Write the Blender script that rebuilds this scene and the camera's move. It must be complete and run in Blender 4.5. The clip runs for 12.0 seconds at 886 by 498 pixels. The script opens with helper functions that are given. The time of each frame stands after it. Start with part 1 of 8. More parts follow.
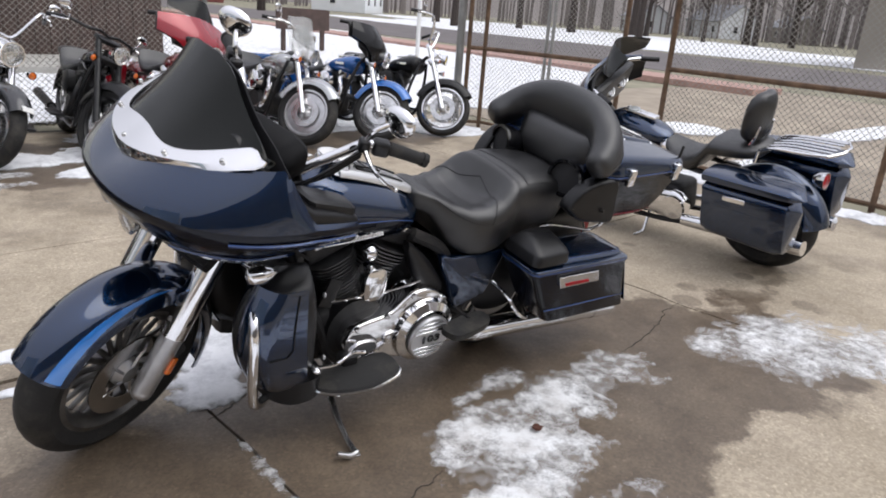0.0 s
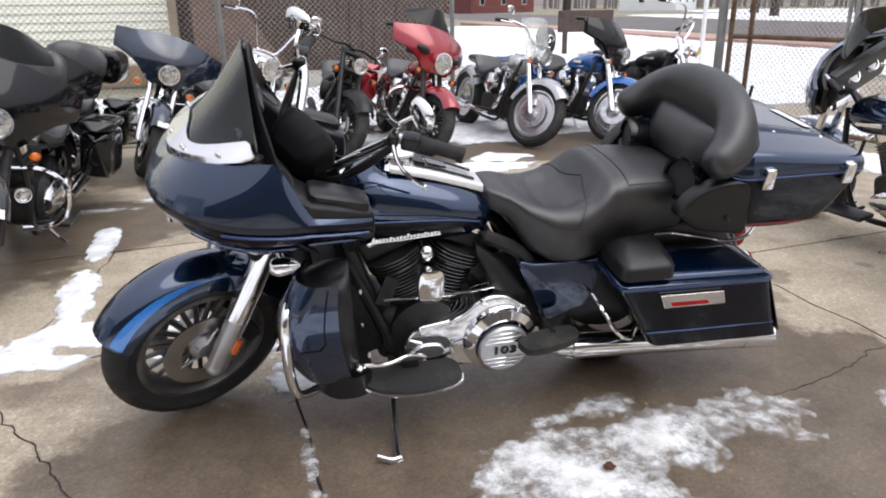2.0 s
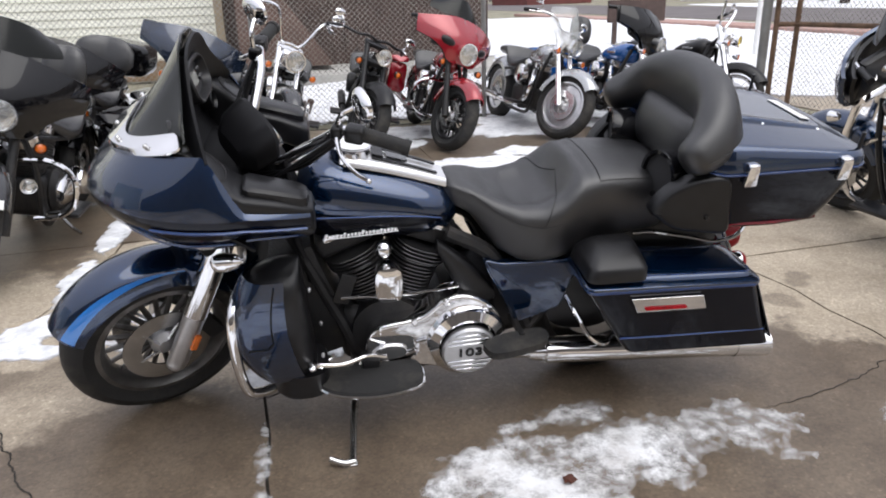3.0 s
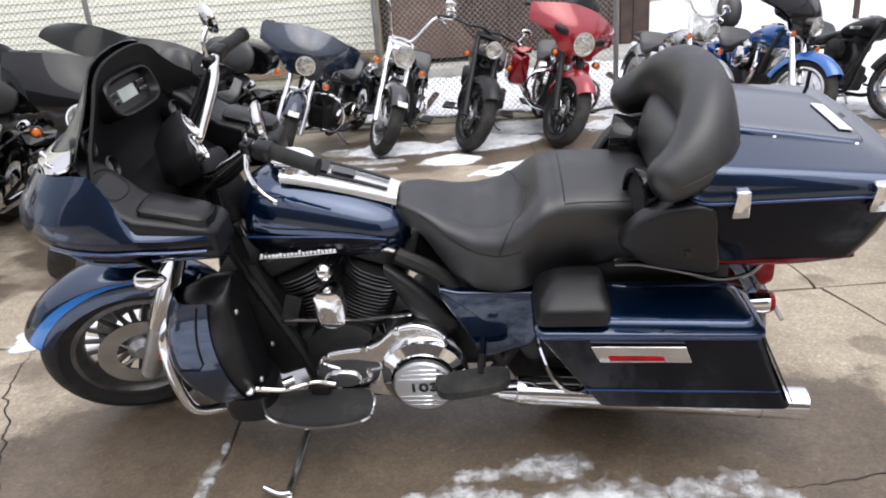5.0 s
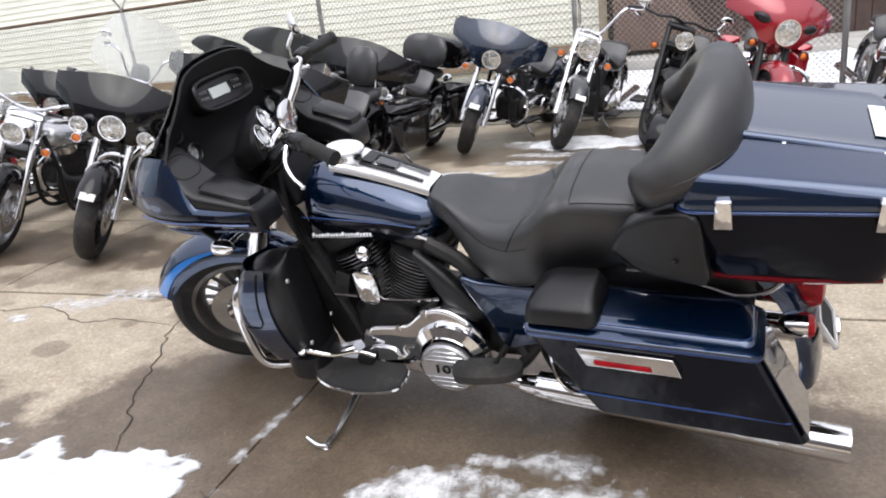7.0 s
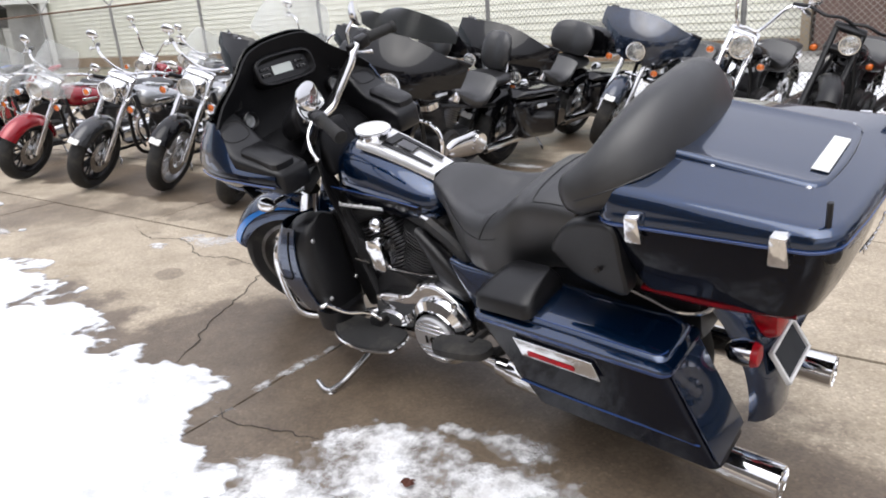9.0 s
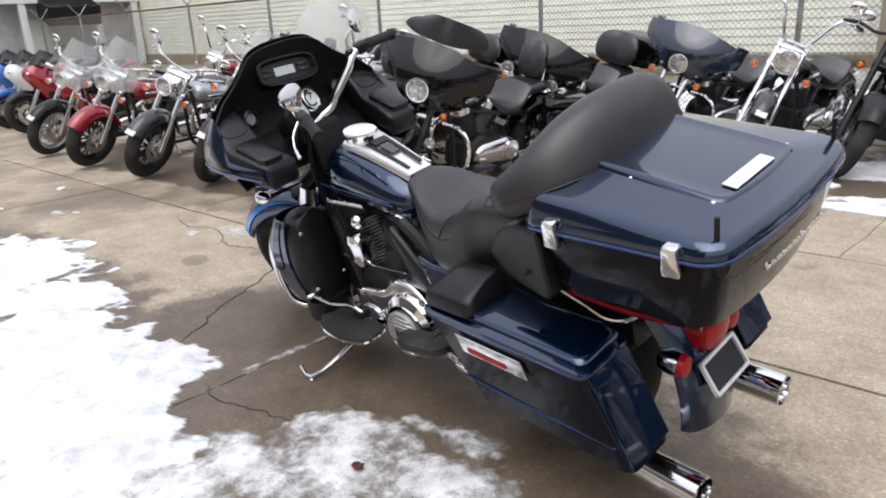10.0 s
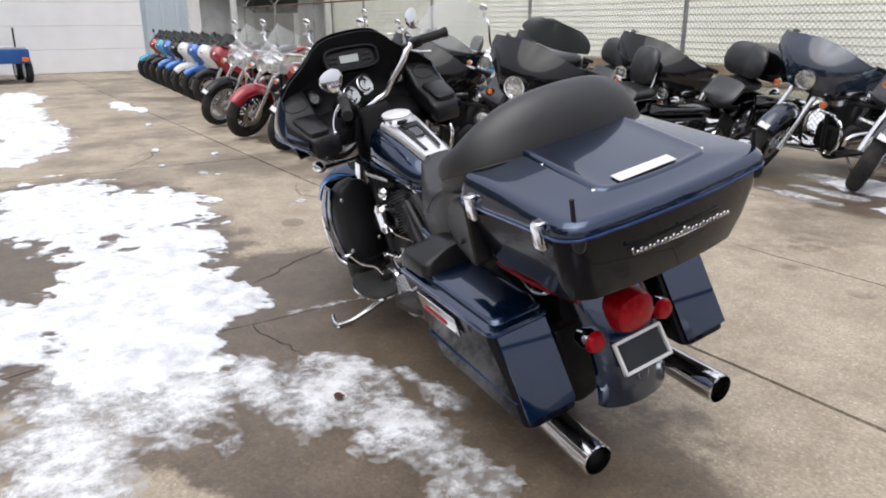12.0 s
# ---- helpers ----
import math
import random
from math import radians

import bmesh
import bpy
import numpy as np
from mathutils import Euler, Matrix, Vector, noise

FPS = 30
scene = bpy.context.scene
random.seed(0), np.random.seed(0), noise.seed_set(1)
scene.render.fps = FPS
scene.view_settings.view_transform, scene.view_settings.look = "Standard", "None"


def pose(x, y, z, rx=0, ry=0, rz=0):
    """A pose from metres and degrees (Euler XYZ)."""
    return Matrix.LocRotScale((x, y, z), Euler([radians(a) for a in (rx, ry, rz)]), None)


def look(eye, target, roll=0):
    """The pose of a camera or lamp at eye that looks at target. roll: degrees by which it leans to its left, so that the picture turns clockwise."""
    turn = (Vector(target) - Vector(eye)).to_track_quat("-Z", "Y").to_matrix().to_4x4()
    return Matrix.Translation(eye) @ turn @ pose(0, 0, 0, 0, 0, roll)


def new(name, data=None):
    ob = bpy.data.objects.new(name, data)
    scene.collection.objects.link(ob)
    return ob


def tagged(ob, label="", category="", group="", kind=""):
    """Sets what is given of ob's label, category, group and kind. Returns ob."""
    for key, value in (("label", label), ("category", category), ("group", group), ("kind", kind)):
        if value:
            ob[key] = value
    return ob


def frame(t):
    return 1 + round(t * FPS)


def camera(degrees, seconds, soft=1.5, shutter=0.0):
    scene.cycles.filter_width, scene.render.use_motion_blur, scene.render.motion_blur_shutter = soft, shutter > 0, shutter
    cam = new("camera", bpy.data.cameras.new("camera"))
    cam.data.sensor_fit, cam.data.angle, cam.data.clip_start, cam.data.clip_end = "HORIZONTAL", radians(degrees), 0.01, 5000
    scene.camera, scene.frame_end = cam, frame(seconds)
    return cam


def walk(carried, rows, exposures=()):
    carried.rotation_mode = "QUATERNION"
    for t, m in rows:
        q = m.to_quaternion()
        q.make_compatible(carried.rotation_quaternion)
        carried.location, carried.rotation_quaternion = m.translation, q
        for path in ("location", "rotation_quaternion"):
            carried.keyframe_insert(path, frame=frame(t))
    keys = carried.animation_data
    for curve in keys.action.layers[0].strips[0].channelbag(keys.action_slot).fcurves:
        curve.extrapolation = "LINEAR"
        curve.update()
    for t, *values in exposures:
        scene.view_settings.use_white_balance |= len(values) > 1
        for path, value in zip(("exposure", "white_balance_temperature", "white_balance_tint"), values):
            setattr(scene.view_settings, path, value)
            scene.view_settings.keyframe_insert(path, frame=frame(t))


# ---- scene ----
cam = camera(64.5, 12.0, 1.9)
PATH = [
    (0, (-1.333, -2.001, 1.435), (-0.051, -0.608, 0.790), 4.4),
    (0.5, (-1.142, -2.154, 1.428), (-0.072, -0.600, 0.761), 3.5),
    (1, (-0.974, -2.166, 1.405), (-0.090, -0.503, 0.734), 1.4),
    (1.5, (-0.801, -2.162, 1.416), (0.039, -0.479, 0.734), 1.2),
    (2, (-0.579, -2.252, 1.401), (-0.022, -0.448, 0.740), -0.8),
    (2.5, (-0.407, -2.309, 1.399), (-0.009, -0.457, 0.760), -4.0),
    (3, (-0.261, -2.238, 1.375), (0.144, -0.400, 0.699), -1.6),
    (3.2, (-0.199, -2.210, 1.386), (0.181, -0.363, 0.720), -0.5),
    (4.8, (0.413, -2.089, 1.366), (0.353, -0.205, 0.698), -3.7),
    (5, (0.448, -2.062, 1.370), (0.349, -0.186, 0.686), -4.5),
    (5.5, (0.699, -1.975, 1.346), (0.411, -0.124, 0.645), -5.6),
    (6, (0.792, -1.965, 1.335), (0.245, -0.167, 0.652), -8.7),
    (6.5, (0.940, -2.046, 1.343), (0.221, -0.287, 0.719), -8.4),
    (6.7, (1.003, -2.051, 1.348), (0.281, -0.296, 0.715), -7.5),
    (8.3, (1.462, -1.962, 1.337), (0.436, -0.386, 0.658), -4.1),
    (8.5, (1.536, -1.982, 1.347), (0.478, -0.422, 0.679), -3.5),
    (9, (1.685, -1.894, 1.354), (0.490, -0.429, 0.702), -4.2),
    (9.5, (1.823, -1.760, 1.324), (0.493, -0.405, 0.695), -3.3),
    (10, (2.002, -1.756, 1.351), (0.661, -0.411, 0.722), -2.9),
    (10.5, (2.213, -1.803, 1.364), (0.835, -0.492, 0.745), 0.4),
    (11, (2.352, -1.699, 1.372), (0.908, -0.455, 0.767), 0.4),
    (11.5, (2.478, -1.564, 1.366), (0.864, -0.526, 0.803), -0.9),
    (12, (2.622, -1.500, 1.338), (0.998, -0.509, 0.721), -0.3),
]
walk(cam, [(t, look(eye, target, roll)) for t, eye, target, roll in PATH], [(0, -0.06), (0.5, -0.10), (1.0, -0.08), (1.5, 0.24), (2.0, 0.22), (2.5, 0.16), (3.0, 0.14), (5, 0.30), (5.5, 0.36), (6.5, 0.40), (8.5, 0.42), (9.0, 0.32), (9.5, 0.09), (10, 0.09), (10.5, 0.11), (11, 0.13), (11.5, 0.16), (12, 0.0)])

# ---- sky and light ----
world = bpy.data.worlds.new("overcast")
scene.world = world
world.use_nodes = True
wn, wl = world.node_tree.nodes, world.node_tree.links
wn.clear()
sky = wn.new("ShaderNodeTexSky")
sky.sky_type, sky.sun_disc = "NISHITA", False
sky.sun_elevation, sky.sun_rotation = radians(58), radians(149)
sky.air_density, sky.dust_density = 1.0, 4.0
pale = wn.new("ShaderNodeHueSaturation")
pale.inputs["Saturation"].default_value = 0.32
back = wn.new("ShaderNodeBackground")
back.inputs["Strength"].default_value = 0.15
wout = wn.new("ShaderNodeOutputWorld")
wl.new(sky.outputs[0], pale.inputs["Color"])
cloud = wn.new("ShaderNodeMix")
cloud.data_type = "RGBA"
cloud.inputs["Factor"].default_value = 0.7
wl.new(pale.outputs[0], cloud.inputs["A"])
way, height = wn.new("ShaderNodeTexCoord"), wn.new("ShaderNodeSeparateXYZ")
deck = wn.new("ShaderNodeMapRange")
deck.inputs["To Min"].default_value, deck.inputs["To Max"].default_value = 0.50, 1.50
dull = wn.new("ShaderNodeVectorMath")
dull.operation = "SCALE"
dull.inputs[0].default_value = (6.9, 6.95, 7.8)
wl.new(way.outputs["Generated"], height.inputs[0])
wl.new(height.outputs["Z"], deck.inputs["Value"])
wl.new(deck.outputs[0], dull.inputs["Scale"])
wl.new(dull.outputs[0], cloud.inputs["B"])
wl.new(cloud.outputs["Result"], back.inputs["Color"])
wl.new(back.outputs[0], wout.inputs["Surface"])
sun_data = bpy.data.lights.new("sun", "SUN")
sun_data.energy, sun_data.angle, sun_data.color = 1.3, radians(60), (1.0, 0.985, 0.96)
sun = new("sun", sun_data)
sun.matrix_world = look((0, 0, 20), (-6, 10, 0))


# ---- materials ----
def material(name, colour, rough=0.5, metal=0.0, vary=0.0, scale=8.0, bump=0.0, bump_scale=60.0, coat=0.0, dirt=None, dirt_amount=0.0, rough_vary=0.0, spec=0.5):
    m = bpy.data.materials.new(name)
    m.use_nodes = True
    n, l = m.node_tree.nodes, m.node_tree.links
    b = n["Principled BSDF"]
    b.inputs["Roughness"].default_value = rough
    b.inputs["Metallic"].default_value = metal
    b.inputs["Coat Weight"].default_value = coat
    b.inputs["Coat Roughness"].default_value = 0.03
    b.inputs["Coat IOR"].default_value = 1.6
    b.inputs["Specular IOR Level"].default_value = spec
    b.inputs["Base Color"].default_value = (*colour, 1)
    co = n.new("ShaderNodeTexCoord")
    if vary or dirt or rough_vary:
        t = n.new("ShaderNodeTexNoise")
        t.inputs["Scale"].default_value, t.inputs["Detail"].default_value = scale, 6
        l.new(co.outputs["Object"], t.inputs["Vector"])
        if vary:
            r = n.new("ShaderNodeValToRGB")
            r.color_ramp.elements[0].position, r.color_ramp.elements[1].position = 0.3, 0.72
            r.color_ramp.elements[0].color = (*[c * (1 - vary) for c in colour], 1)
            r.color_ramp.elements[1].color = (*[min(1, c * (1 + vary)) for c in colour], 1)
            l.new(t.outputs["Fac"], r.inputs["Fac"])
            l.new(r.outputs[0], b.inputs["Base Color"])
        if rough_vary:
            mr = n.new("ShaderNodeMapRange")
            mr.inputs["From Min"].default_value, mr.inputs["From Max"].default_value = 0.3, 0.7
            mr.inputs["To Min"].default_value, mr.inputs["To Max"].default_value = max(0.02, rough - rough_vary), min(1, rough + rough_vary)
            l.new(t.outputs["Fac"], mr.inputs["Value"])
            l.new(mr.outputs[0], b.inputs["Roughness"])
        if dirt:
            t2 = n.new("ShaderNodeTexNoise")
            t2.inputs["Scale"].default_value, t2.inputs["Detail"].default_value, t2.inputs["Roughness"].default_value = scale * 0.6, 8, 0.7
            l.new(co.outputs["Object"], t2.inputs["Vector"])
            r2 = n.new("ShaderNodeMapRange")
            r2.inputs["From Min"].default_value, r2.inputs["From Max"].default_value = 0.5, 0.75
            r2.inputs["To Max"].default_value = dirt_amount
            l.new(t2.outputs["Fac"], r2.inputs["Value"])
            mx = n.new("ShaderNodeMix")
            mx.data_type = "RGBA"
            mx.inputs["A"].default_value = (*colour, 1)
            mx.inputs["B"].default_value = (*dirt, 1)
            if vary:
                l.new(r.outputs[0], mx.inputs["A"])
            l.new(r2.outputs[0], mx.inputs["Factor"])
            l.new(mx.outputs["Result"], b.inputs["Base Color"])
    if bump:
        t3 = n.new("ShaderNodeTexNoise")
        t3.inputs["Scale"].default_value, t3.inputs["Detail"].default_value = bump_scale, 4
        l.new(co.outputs["Object"], t3.inputs["Vector"])
        bp = n.new("ShaderNodeBump")
        bp.inputs["Strength"].default_value, bp.inputs["Distance"].default_value = bump, 0.004
        l.new(t3.outputs["Fac"], bp.inputs["Height"])
        l.new(bp.outputs[0], b.inputs["Normal"])
    return m


def thin_clear(name, tint, opacity, rough=0.05, gloss=0.5):
    """Thin acrylic: mostly see-through with a gloss coat."""
    m = bpy.data.materials.new(name)
    m.use_nodes = True
    n, l = m.node_tree.nodes, m.node_tree.links
    b = n["Principled BSDF"]
    b.inputs["Base Color"].default_value = (*tint, 1)
    b.inputs["Roughness"].default_value = rough
    b.inputs["Specular IOR Level"].default_value = gloss
    tr = n.new("ShaderNodeBsdfTransparent")
    mx = n.new("ShaderNodeMixShader")
    mx.inputs["Fac"].default_value = opacity
    l.new(tr.outputs[0], mx.inputs[1])
    l.new(b.outputs[0], mx.inputs[2])
    l.new(mx.outputs[0], n["Material Output"].inputs["Surface"])
    return m


BLUE = material("metallic_blue_paint", (0.0040, 0.0225, 0.069), 0.27, 0.85, vary=0.12, scale=500, coat=1.0, spec=0.05)
BLUE.node_tree.nodes["Principled BSDF"].inputs["Coat IOR"].default_value = 1.75
MIDNIGHT = material("midnight_blue_black_paint", (0.0025, 0.0035, 0.008), 0.25, 0.0, coat=0.5, vary=0.2, scale=3, spec=0.1)
MIDNIGHT.node_tree.nodes["Principled BSDF"].inputs["Coat IOR"].default_value = 1.38
STRIPE = material("bright_blue_stripe", (0.02, 0.17, 0.52), 0.25, 0.0, coat=1.0)
FADEBLUE = material("deep_blue_stripe", (0.006, 0.030, 0.115), 0.25, 0.3, vary=0.15, scale=6, coat=1.0)
RIMGREY = material("dulled_grey_wheel_alloy", (0.16, 0.155, 0.15), 0.4, 0.8, vary=0.3, scale=15, dirt=(0.08, 0.065, 0.05), dirt_amount=0.5)
INNERBLACK = material("dull_black_inner_moulding", (0.005, 0.005, 0.006), 0.55, spec=0.2, vary=0.2, scale=20, bump=0.1, bump_scale=400)
BRIGHTTRIM = material("bright_brushed_trim", (0.86, 0.86, 0.86), 0.28, 0.85, vary=0.04, scale=30)
PIN = material("blue_pinstripe", (0.02, 0.05, 0.16), 0.25, 0.2, coat=0.6)
CHROME = material("chrome", (0.82, 0.82, 0.83), 0.06, 1.0, rough_vary=0.05, scale=9)
DULLCHROME = material("dull_chrome", (0.6, 0.6, 0.6), 0.22, 1.0, vary=0.15, scale=14, dirt=(0.25, 0.22, 0.18), dirt_amount=0.4)
ALLOY = material("satin_aluminium", (0.55, 0.55, 0.56), 0.35, 0.9, vary=0.12, scale=20)
BLACK = material("black_satin_plastic", (0.007, 0.007, 0.008), 0.33, spec=0.42, vary=0.25, scale=25, bump=0.15, bump_scale=500)
GLOSSBLACK = material("gloss_black_paint", (0.004, 0.004, 0.005), 0.2, coat=0.62, spec=0.05, dirt=(0.05, 0.048, 0.045), dirt_amount=0.05, scale=4)
GREYBLACK = material("charcoal_metallic_paint", (0.03, 0.031, 0.034), 0.25, 0.4, vary=0.1, scale=300, coat=0.8)
ENGINE = material("black_wrinkle_engine", (0.009, 0.009, 0.010), 0.5, 0.2, vary=0.3, scale=18, bump=0.4, bump_scale=350, dirt=(0.11, 0.09, 0.07), dirt_amount=0.3)
FIN = material("black_finned_alloy", (0.13, 0.13, 0.135), 0.36, 0.85, vary=0.2, scale=30)
RUBBER = material("tyre_rubber", (0.013, 0.013, 0.013), 0.75, vary=0.3, scale=12, bump=0.3, bump_scale=120, dirt=(0.12, 0.105, 0.085), dirt_amount=0.4)
SEAT = material("black_grained_vinyl", (0.0065, 0.0065, 0.0075), 0.38, spec=0.95, vary=0.2, scale=10, bump=0.2, bump_scale=900, rough_vary=0.06)
CLOTH = material("speaker_cloth", (0.02, 0.02, 0.022), 0.8, bump=0.6, bump_scale=1500)
RED = material("candy_red_paint", (0.30, 0.004, 0.014), 0.22, 0.25, vary=0.08, scale=200, coat=1.0)
WHITE = material("white_paint", (0.75, 0.75, 0.74), 0.3, coat=0.5, vary=0.05)
SILVER = material("silver_metallic_paint", (0.42, 0.43, 0.44), 0.25, 0.7, vary=0.08, scale=300, coat=0.8)
SKYBLUE = material("bright_blue_paint", (0.012, 0.12, 0.42), 0.22, 0.25, coat=1.0, vary=0.08, scale=200)
CYAN = material("cyan_paint", (0.02, 0.32, 0.5), 0.25, coat=0.8)
REDLENS = material("red_lens", (0.34, 0.002, 0.009), 0.28, spec=0.2, coat=0.15, vary=0.35, scale=60)
DARKRED = material("dark_red_strip", (0.11, 0.001, 0.004), 0.2, spec=0.3, coat=0.3, vary=0.3, scale=40)
AMBER = material("amber_lens", (0.75, 0.16, 0.015), 0.12, coat=1.0, vary=0.2, scale=50)
YELLOW = material("yellow_lens", (0.75, 0.55, 0.05), 0.12, coat=1.0, vary=0.2, scale=50)
LAMP = material("clear_headlamp_glass", (0.62, 0.63, 0.62), 0.08, 0.75, vary=0.45, scale=45, coat=1.0, bump=0.9, bump_scale=60)
GAUGE = material("gauge_face", (0.26, 0.27, 0.275), 0.1, coat=1.0, vary=0.5, scale=60)
PALEGAUGE = material("silver_gauge_face", (0.45, 0.47, 0.47), 0.1, coat=1.0, vary=0.3, scale=70)
LCD = material("lcd_screen", (0.46, 0.50, 0.47), 0.15, coat=1.0)
PAPER = material("white_sticker", (0.75, 0.75, 0.73), 0.5, vary=0.06, scale=30)
TAG = material("yellow_tag", (0.75, 0.6, 0.04), 0.5)
DARKPLATE = material("grey_blank_plate", (0.035, 0.037, 0.04), 0.7, spec=0.15, vary=0.15, scale=12)
SMOKE = thin_clear("smoked_acrylic", (0.008, 0.009, 0.008), 0.95, 0.14, 0.3)
# pale tint at part opacity stands in for the pane's whitish reflection
CLEAR = thin_clear("clear_acrylic", (0.62, 0.64, 0.63), 0.24)


# ---- mesh helpers ----
def catmull(pts, k=6):
    pts = [Vector(p) for p in pts]
    if len(pts) < 3:
        return pts
    out = []
    ext = [pts[0] * 2 - pts[1]] + pts + [pts[-1] * 2 - pts[-2]]
    for i in range(1, len(ext) - 2):
        p0, p1, p2, p3 = ext[i - 1:i + 3]
        for j in range(k):
            t = j / k
            out.append(0.5 * ((2 * p1) + (p2 - p0) * t + (2 * p0 - 5 * p1 + 4 * p2 - p3) * t * t + (3 * p1 - p0 - 3 * p2 + p3) * t ** 3))
    return out + [pts[-1]]


def rings(bm, loops, cap=True, closed=True):
    """Skin a list of equal rings of points."""
    vs = [[bm.verts.new(p) for p in loop] for loop in loops]
    n = len(vs[0])
    for a, b in zip(vs, vs[1:]):
        for i in range(n if closed else n - 1):
            j = (i + 1) % n
            bm.faces.new((a[i], a[j], b[j], b[i]))
    if cap and closed:
        bm.faces.new(vs[0][::-1])
        bm.faces.new(vs[-1])
    return vs


def tube(bm, pts, r, seg=8, smooth=6):
    pts = catmull(pts, smooth) if smooth > 1 else [Vector(p) for p in pts]
    up = Vector((0, 0, 1))
    loops = []
    side = None
    for i, p in enumerate(pts):
        d = (pts[min(i + 1, len(pts) - 1)] - pts[max(i - 1, 0)]).normalized()
        if side is None:
            side = d.cross(up if abs(d.z) < 0.9 else Vector((1, 0, 0))).normalized()
        else:
            side = (side - d * side.dot(d)).normalized()
        o = d.cross(side)
        rr = float(np.interp(i / max(1, len(pts) - 1), np.linspace(0, 1, len(r)), r)) if isinstance(r, (list, tuple)) else r
        loops.append([p + (side * math.cos(a) + o * math.sin(a)) * rr for a in [2 * math.pi * k / seg for k in range(seg)]])
    rings(bm, loops)


def rod(bm, a, b, r, seg=12, r2=None):
    tube(bm, [a, b], [r, r if r2 is None else r2], seg, 1)


def lathe(bm, profile, centre, axis, seg=32, a0=0.0, a1=360.0):
    """Turn (distance along axis, radius) pairs round an axis through centre."""
    ax = Vector(axis).normalized()
    u = ax.cross(Vector((0, 0, 1)) if abs(ax.z) < 0.9 else Vector((1, 0, 0))).normalized()
    w = ax.cross(u)
    c = Vector(centre)
    full = a1 - a0 >= 360
    loops = []
    for k in range(seg if full else seg + 1):
        a = radians(a0 + (a1 - a0) * k / seg)
        d = u * math.cos(a) + w * math.sin(a)
        loops.append([c + ax * h + d * r for h, r in profile])
    if full:
        loops.append(loops[0])
        vs = [[bm.verts.new(p) for p in lp] for lp in loops[:-1]]
        for i in range(seg):
            a, b = vs[i], vs[(i + 1) % seg]
            for j in range(len(profile) - 1):
                bm.faces.new((a[j], b[j], b[j + 1], a[j + 1]))
    else:
        rings(bm, loops, cap=False, closed=False)
    bmesh.ops.remove_doubles(bm, verts=bm.verts, dist=1e-5)


def block(bm, size, at=(0, 0, 0), turn=(0, 0, 0), bevel=0.0, seg=2, taper=None):
    g = bmesh.ops.create_cube(bm, size=1)
    vs = g["verts"]
    for v in vs:
        if taper and v.co.z > 0:
            v.co.x *= taper[0]
            v.co.y *= taper[1]
        v.co = Vector((v.co.x * size[0], v.co.y * size[1], v.co.z * size[2]))
    if bevel:
        es = {e for v in vs for e in v.link_edges}
        r = bmesh.ops.bevel(bm, geom=list(es), offset=bevel, segments=seg, affect="EDGES", profile=0.6)
        vs = list({v for f in r["faces"] for v in f.verts} | {v for v in vs if v.is_valid})
    bmesh.ops.transform(bm, matrix=pose(*at, *turn), verts=vs)


def oval(bm, at, radii, seg=20, turn=(0, 0, 0)):
    g = bmesh.ops.create_uvsphere(bm, u_segments=seg, v_segments=max(8, seg // 2), radius=1)
    bmesh.ops.transform(bm, matrix=pose(*at, *turn) @ Matrix.Diagonal((*radii, 1)), verts=g["verts"])


def ring_xz(y, xc, zc, hx, hz, e=2.6, n=24, tilt=0.0):
    """A rounded ring in a plane of constant y."""
    out = []
    ct, st = math.cos(tilt), math.sin(tilt)
    for k in range(n):
        a = 2 * math.pi * k / n
        c, s = math.cos(a), math.sin(a)
        dx, dz = math.copysign(abs(c) ** (2 / e), c) * hx, math.copysign(abs(s) ** (2 / e), s) * hz
        out.append((xc + dx * ct + dz * st, y, zc - dx * st + dz * ct))
    return out


def ring_yz(x, zlo, zhi, hy, e=2.6, n=28, yc=0.0, top=1.0, low=1.0):
    """A rounded ring in a plane of constant x; top and low narrow the upper and lower half."""
    zc, hz = (zlo + zhi) / 2, (zhi - zlo) / 2
    out = []
    for k in range(n):
        a = 2 * math.pi * k / n
        c, s = math.cos(a), math.sin(a)
        f = 1 + (top - 1) * max(0, s) + (low - 1) * max(0, -s)
        out.append((x, yc + math.copysign(abs(c) ** (2 / e), c) * hy * f, zc + math.copysign(abs(s) ** (2 / e), s) * hz))
    return out


def shell(bm, grid, thick):
    """A sheet from a grid of points, given a thickness along its normals."""
    vs = [[bm.verts.new(p) for p in row] for row in grid]
    fs = [bm.faces.new((vs[i][j], vs[i][j + 1], vs[i + 1][j + 1], vs[i + 1][j])) for i in range(len(vs) - 1) for j in range(len(vs[0]) - 1)]
    bm.normal_update()
    bmesh.ops.solidify(bm, geom=fs, thickness=thick)


def mesh_of(bm, name, mat, smooth=True, sharp=38):
    bmesh.ops.recalc_face_normals(bm, faces=bm.faces)
    me = bpy.data.meshes.new(name)
    if smooth:
        for f in bm.faces:
            f.smooth = True
        for e in bm.edges:
            if len(e.link_faces) == 2 and e.calc_face_angle(0) > radians(sharp):
                e.smooth = False
    bm.to_mesh(me)
    bm.free()
    if mat:
        me.materials.append(mat)
    return me


def part(name, bm, mat, parent, label="", smooth=True, m=None):
    ob = new(name, mesh_of(bm, name, mat, smooth))
    ob.parent = parent
    if m is not None:
        ob.matrix_basis = m
    if label:
        tagged(ob, label)
    return ob


def thing(name, label, category, m, group="", kind=""):
    ob = new(name)
    ob.empty_display_size = 0.2
    ob.matrix_basis = m
    return tagged(ob, label, category, group, kind)


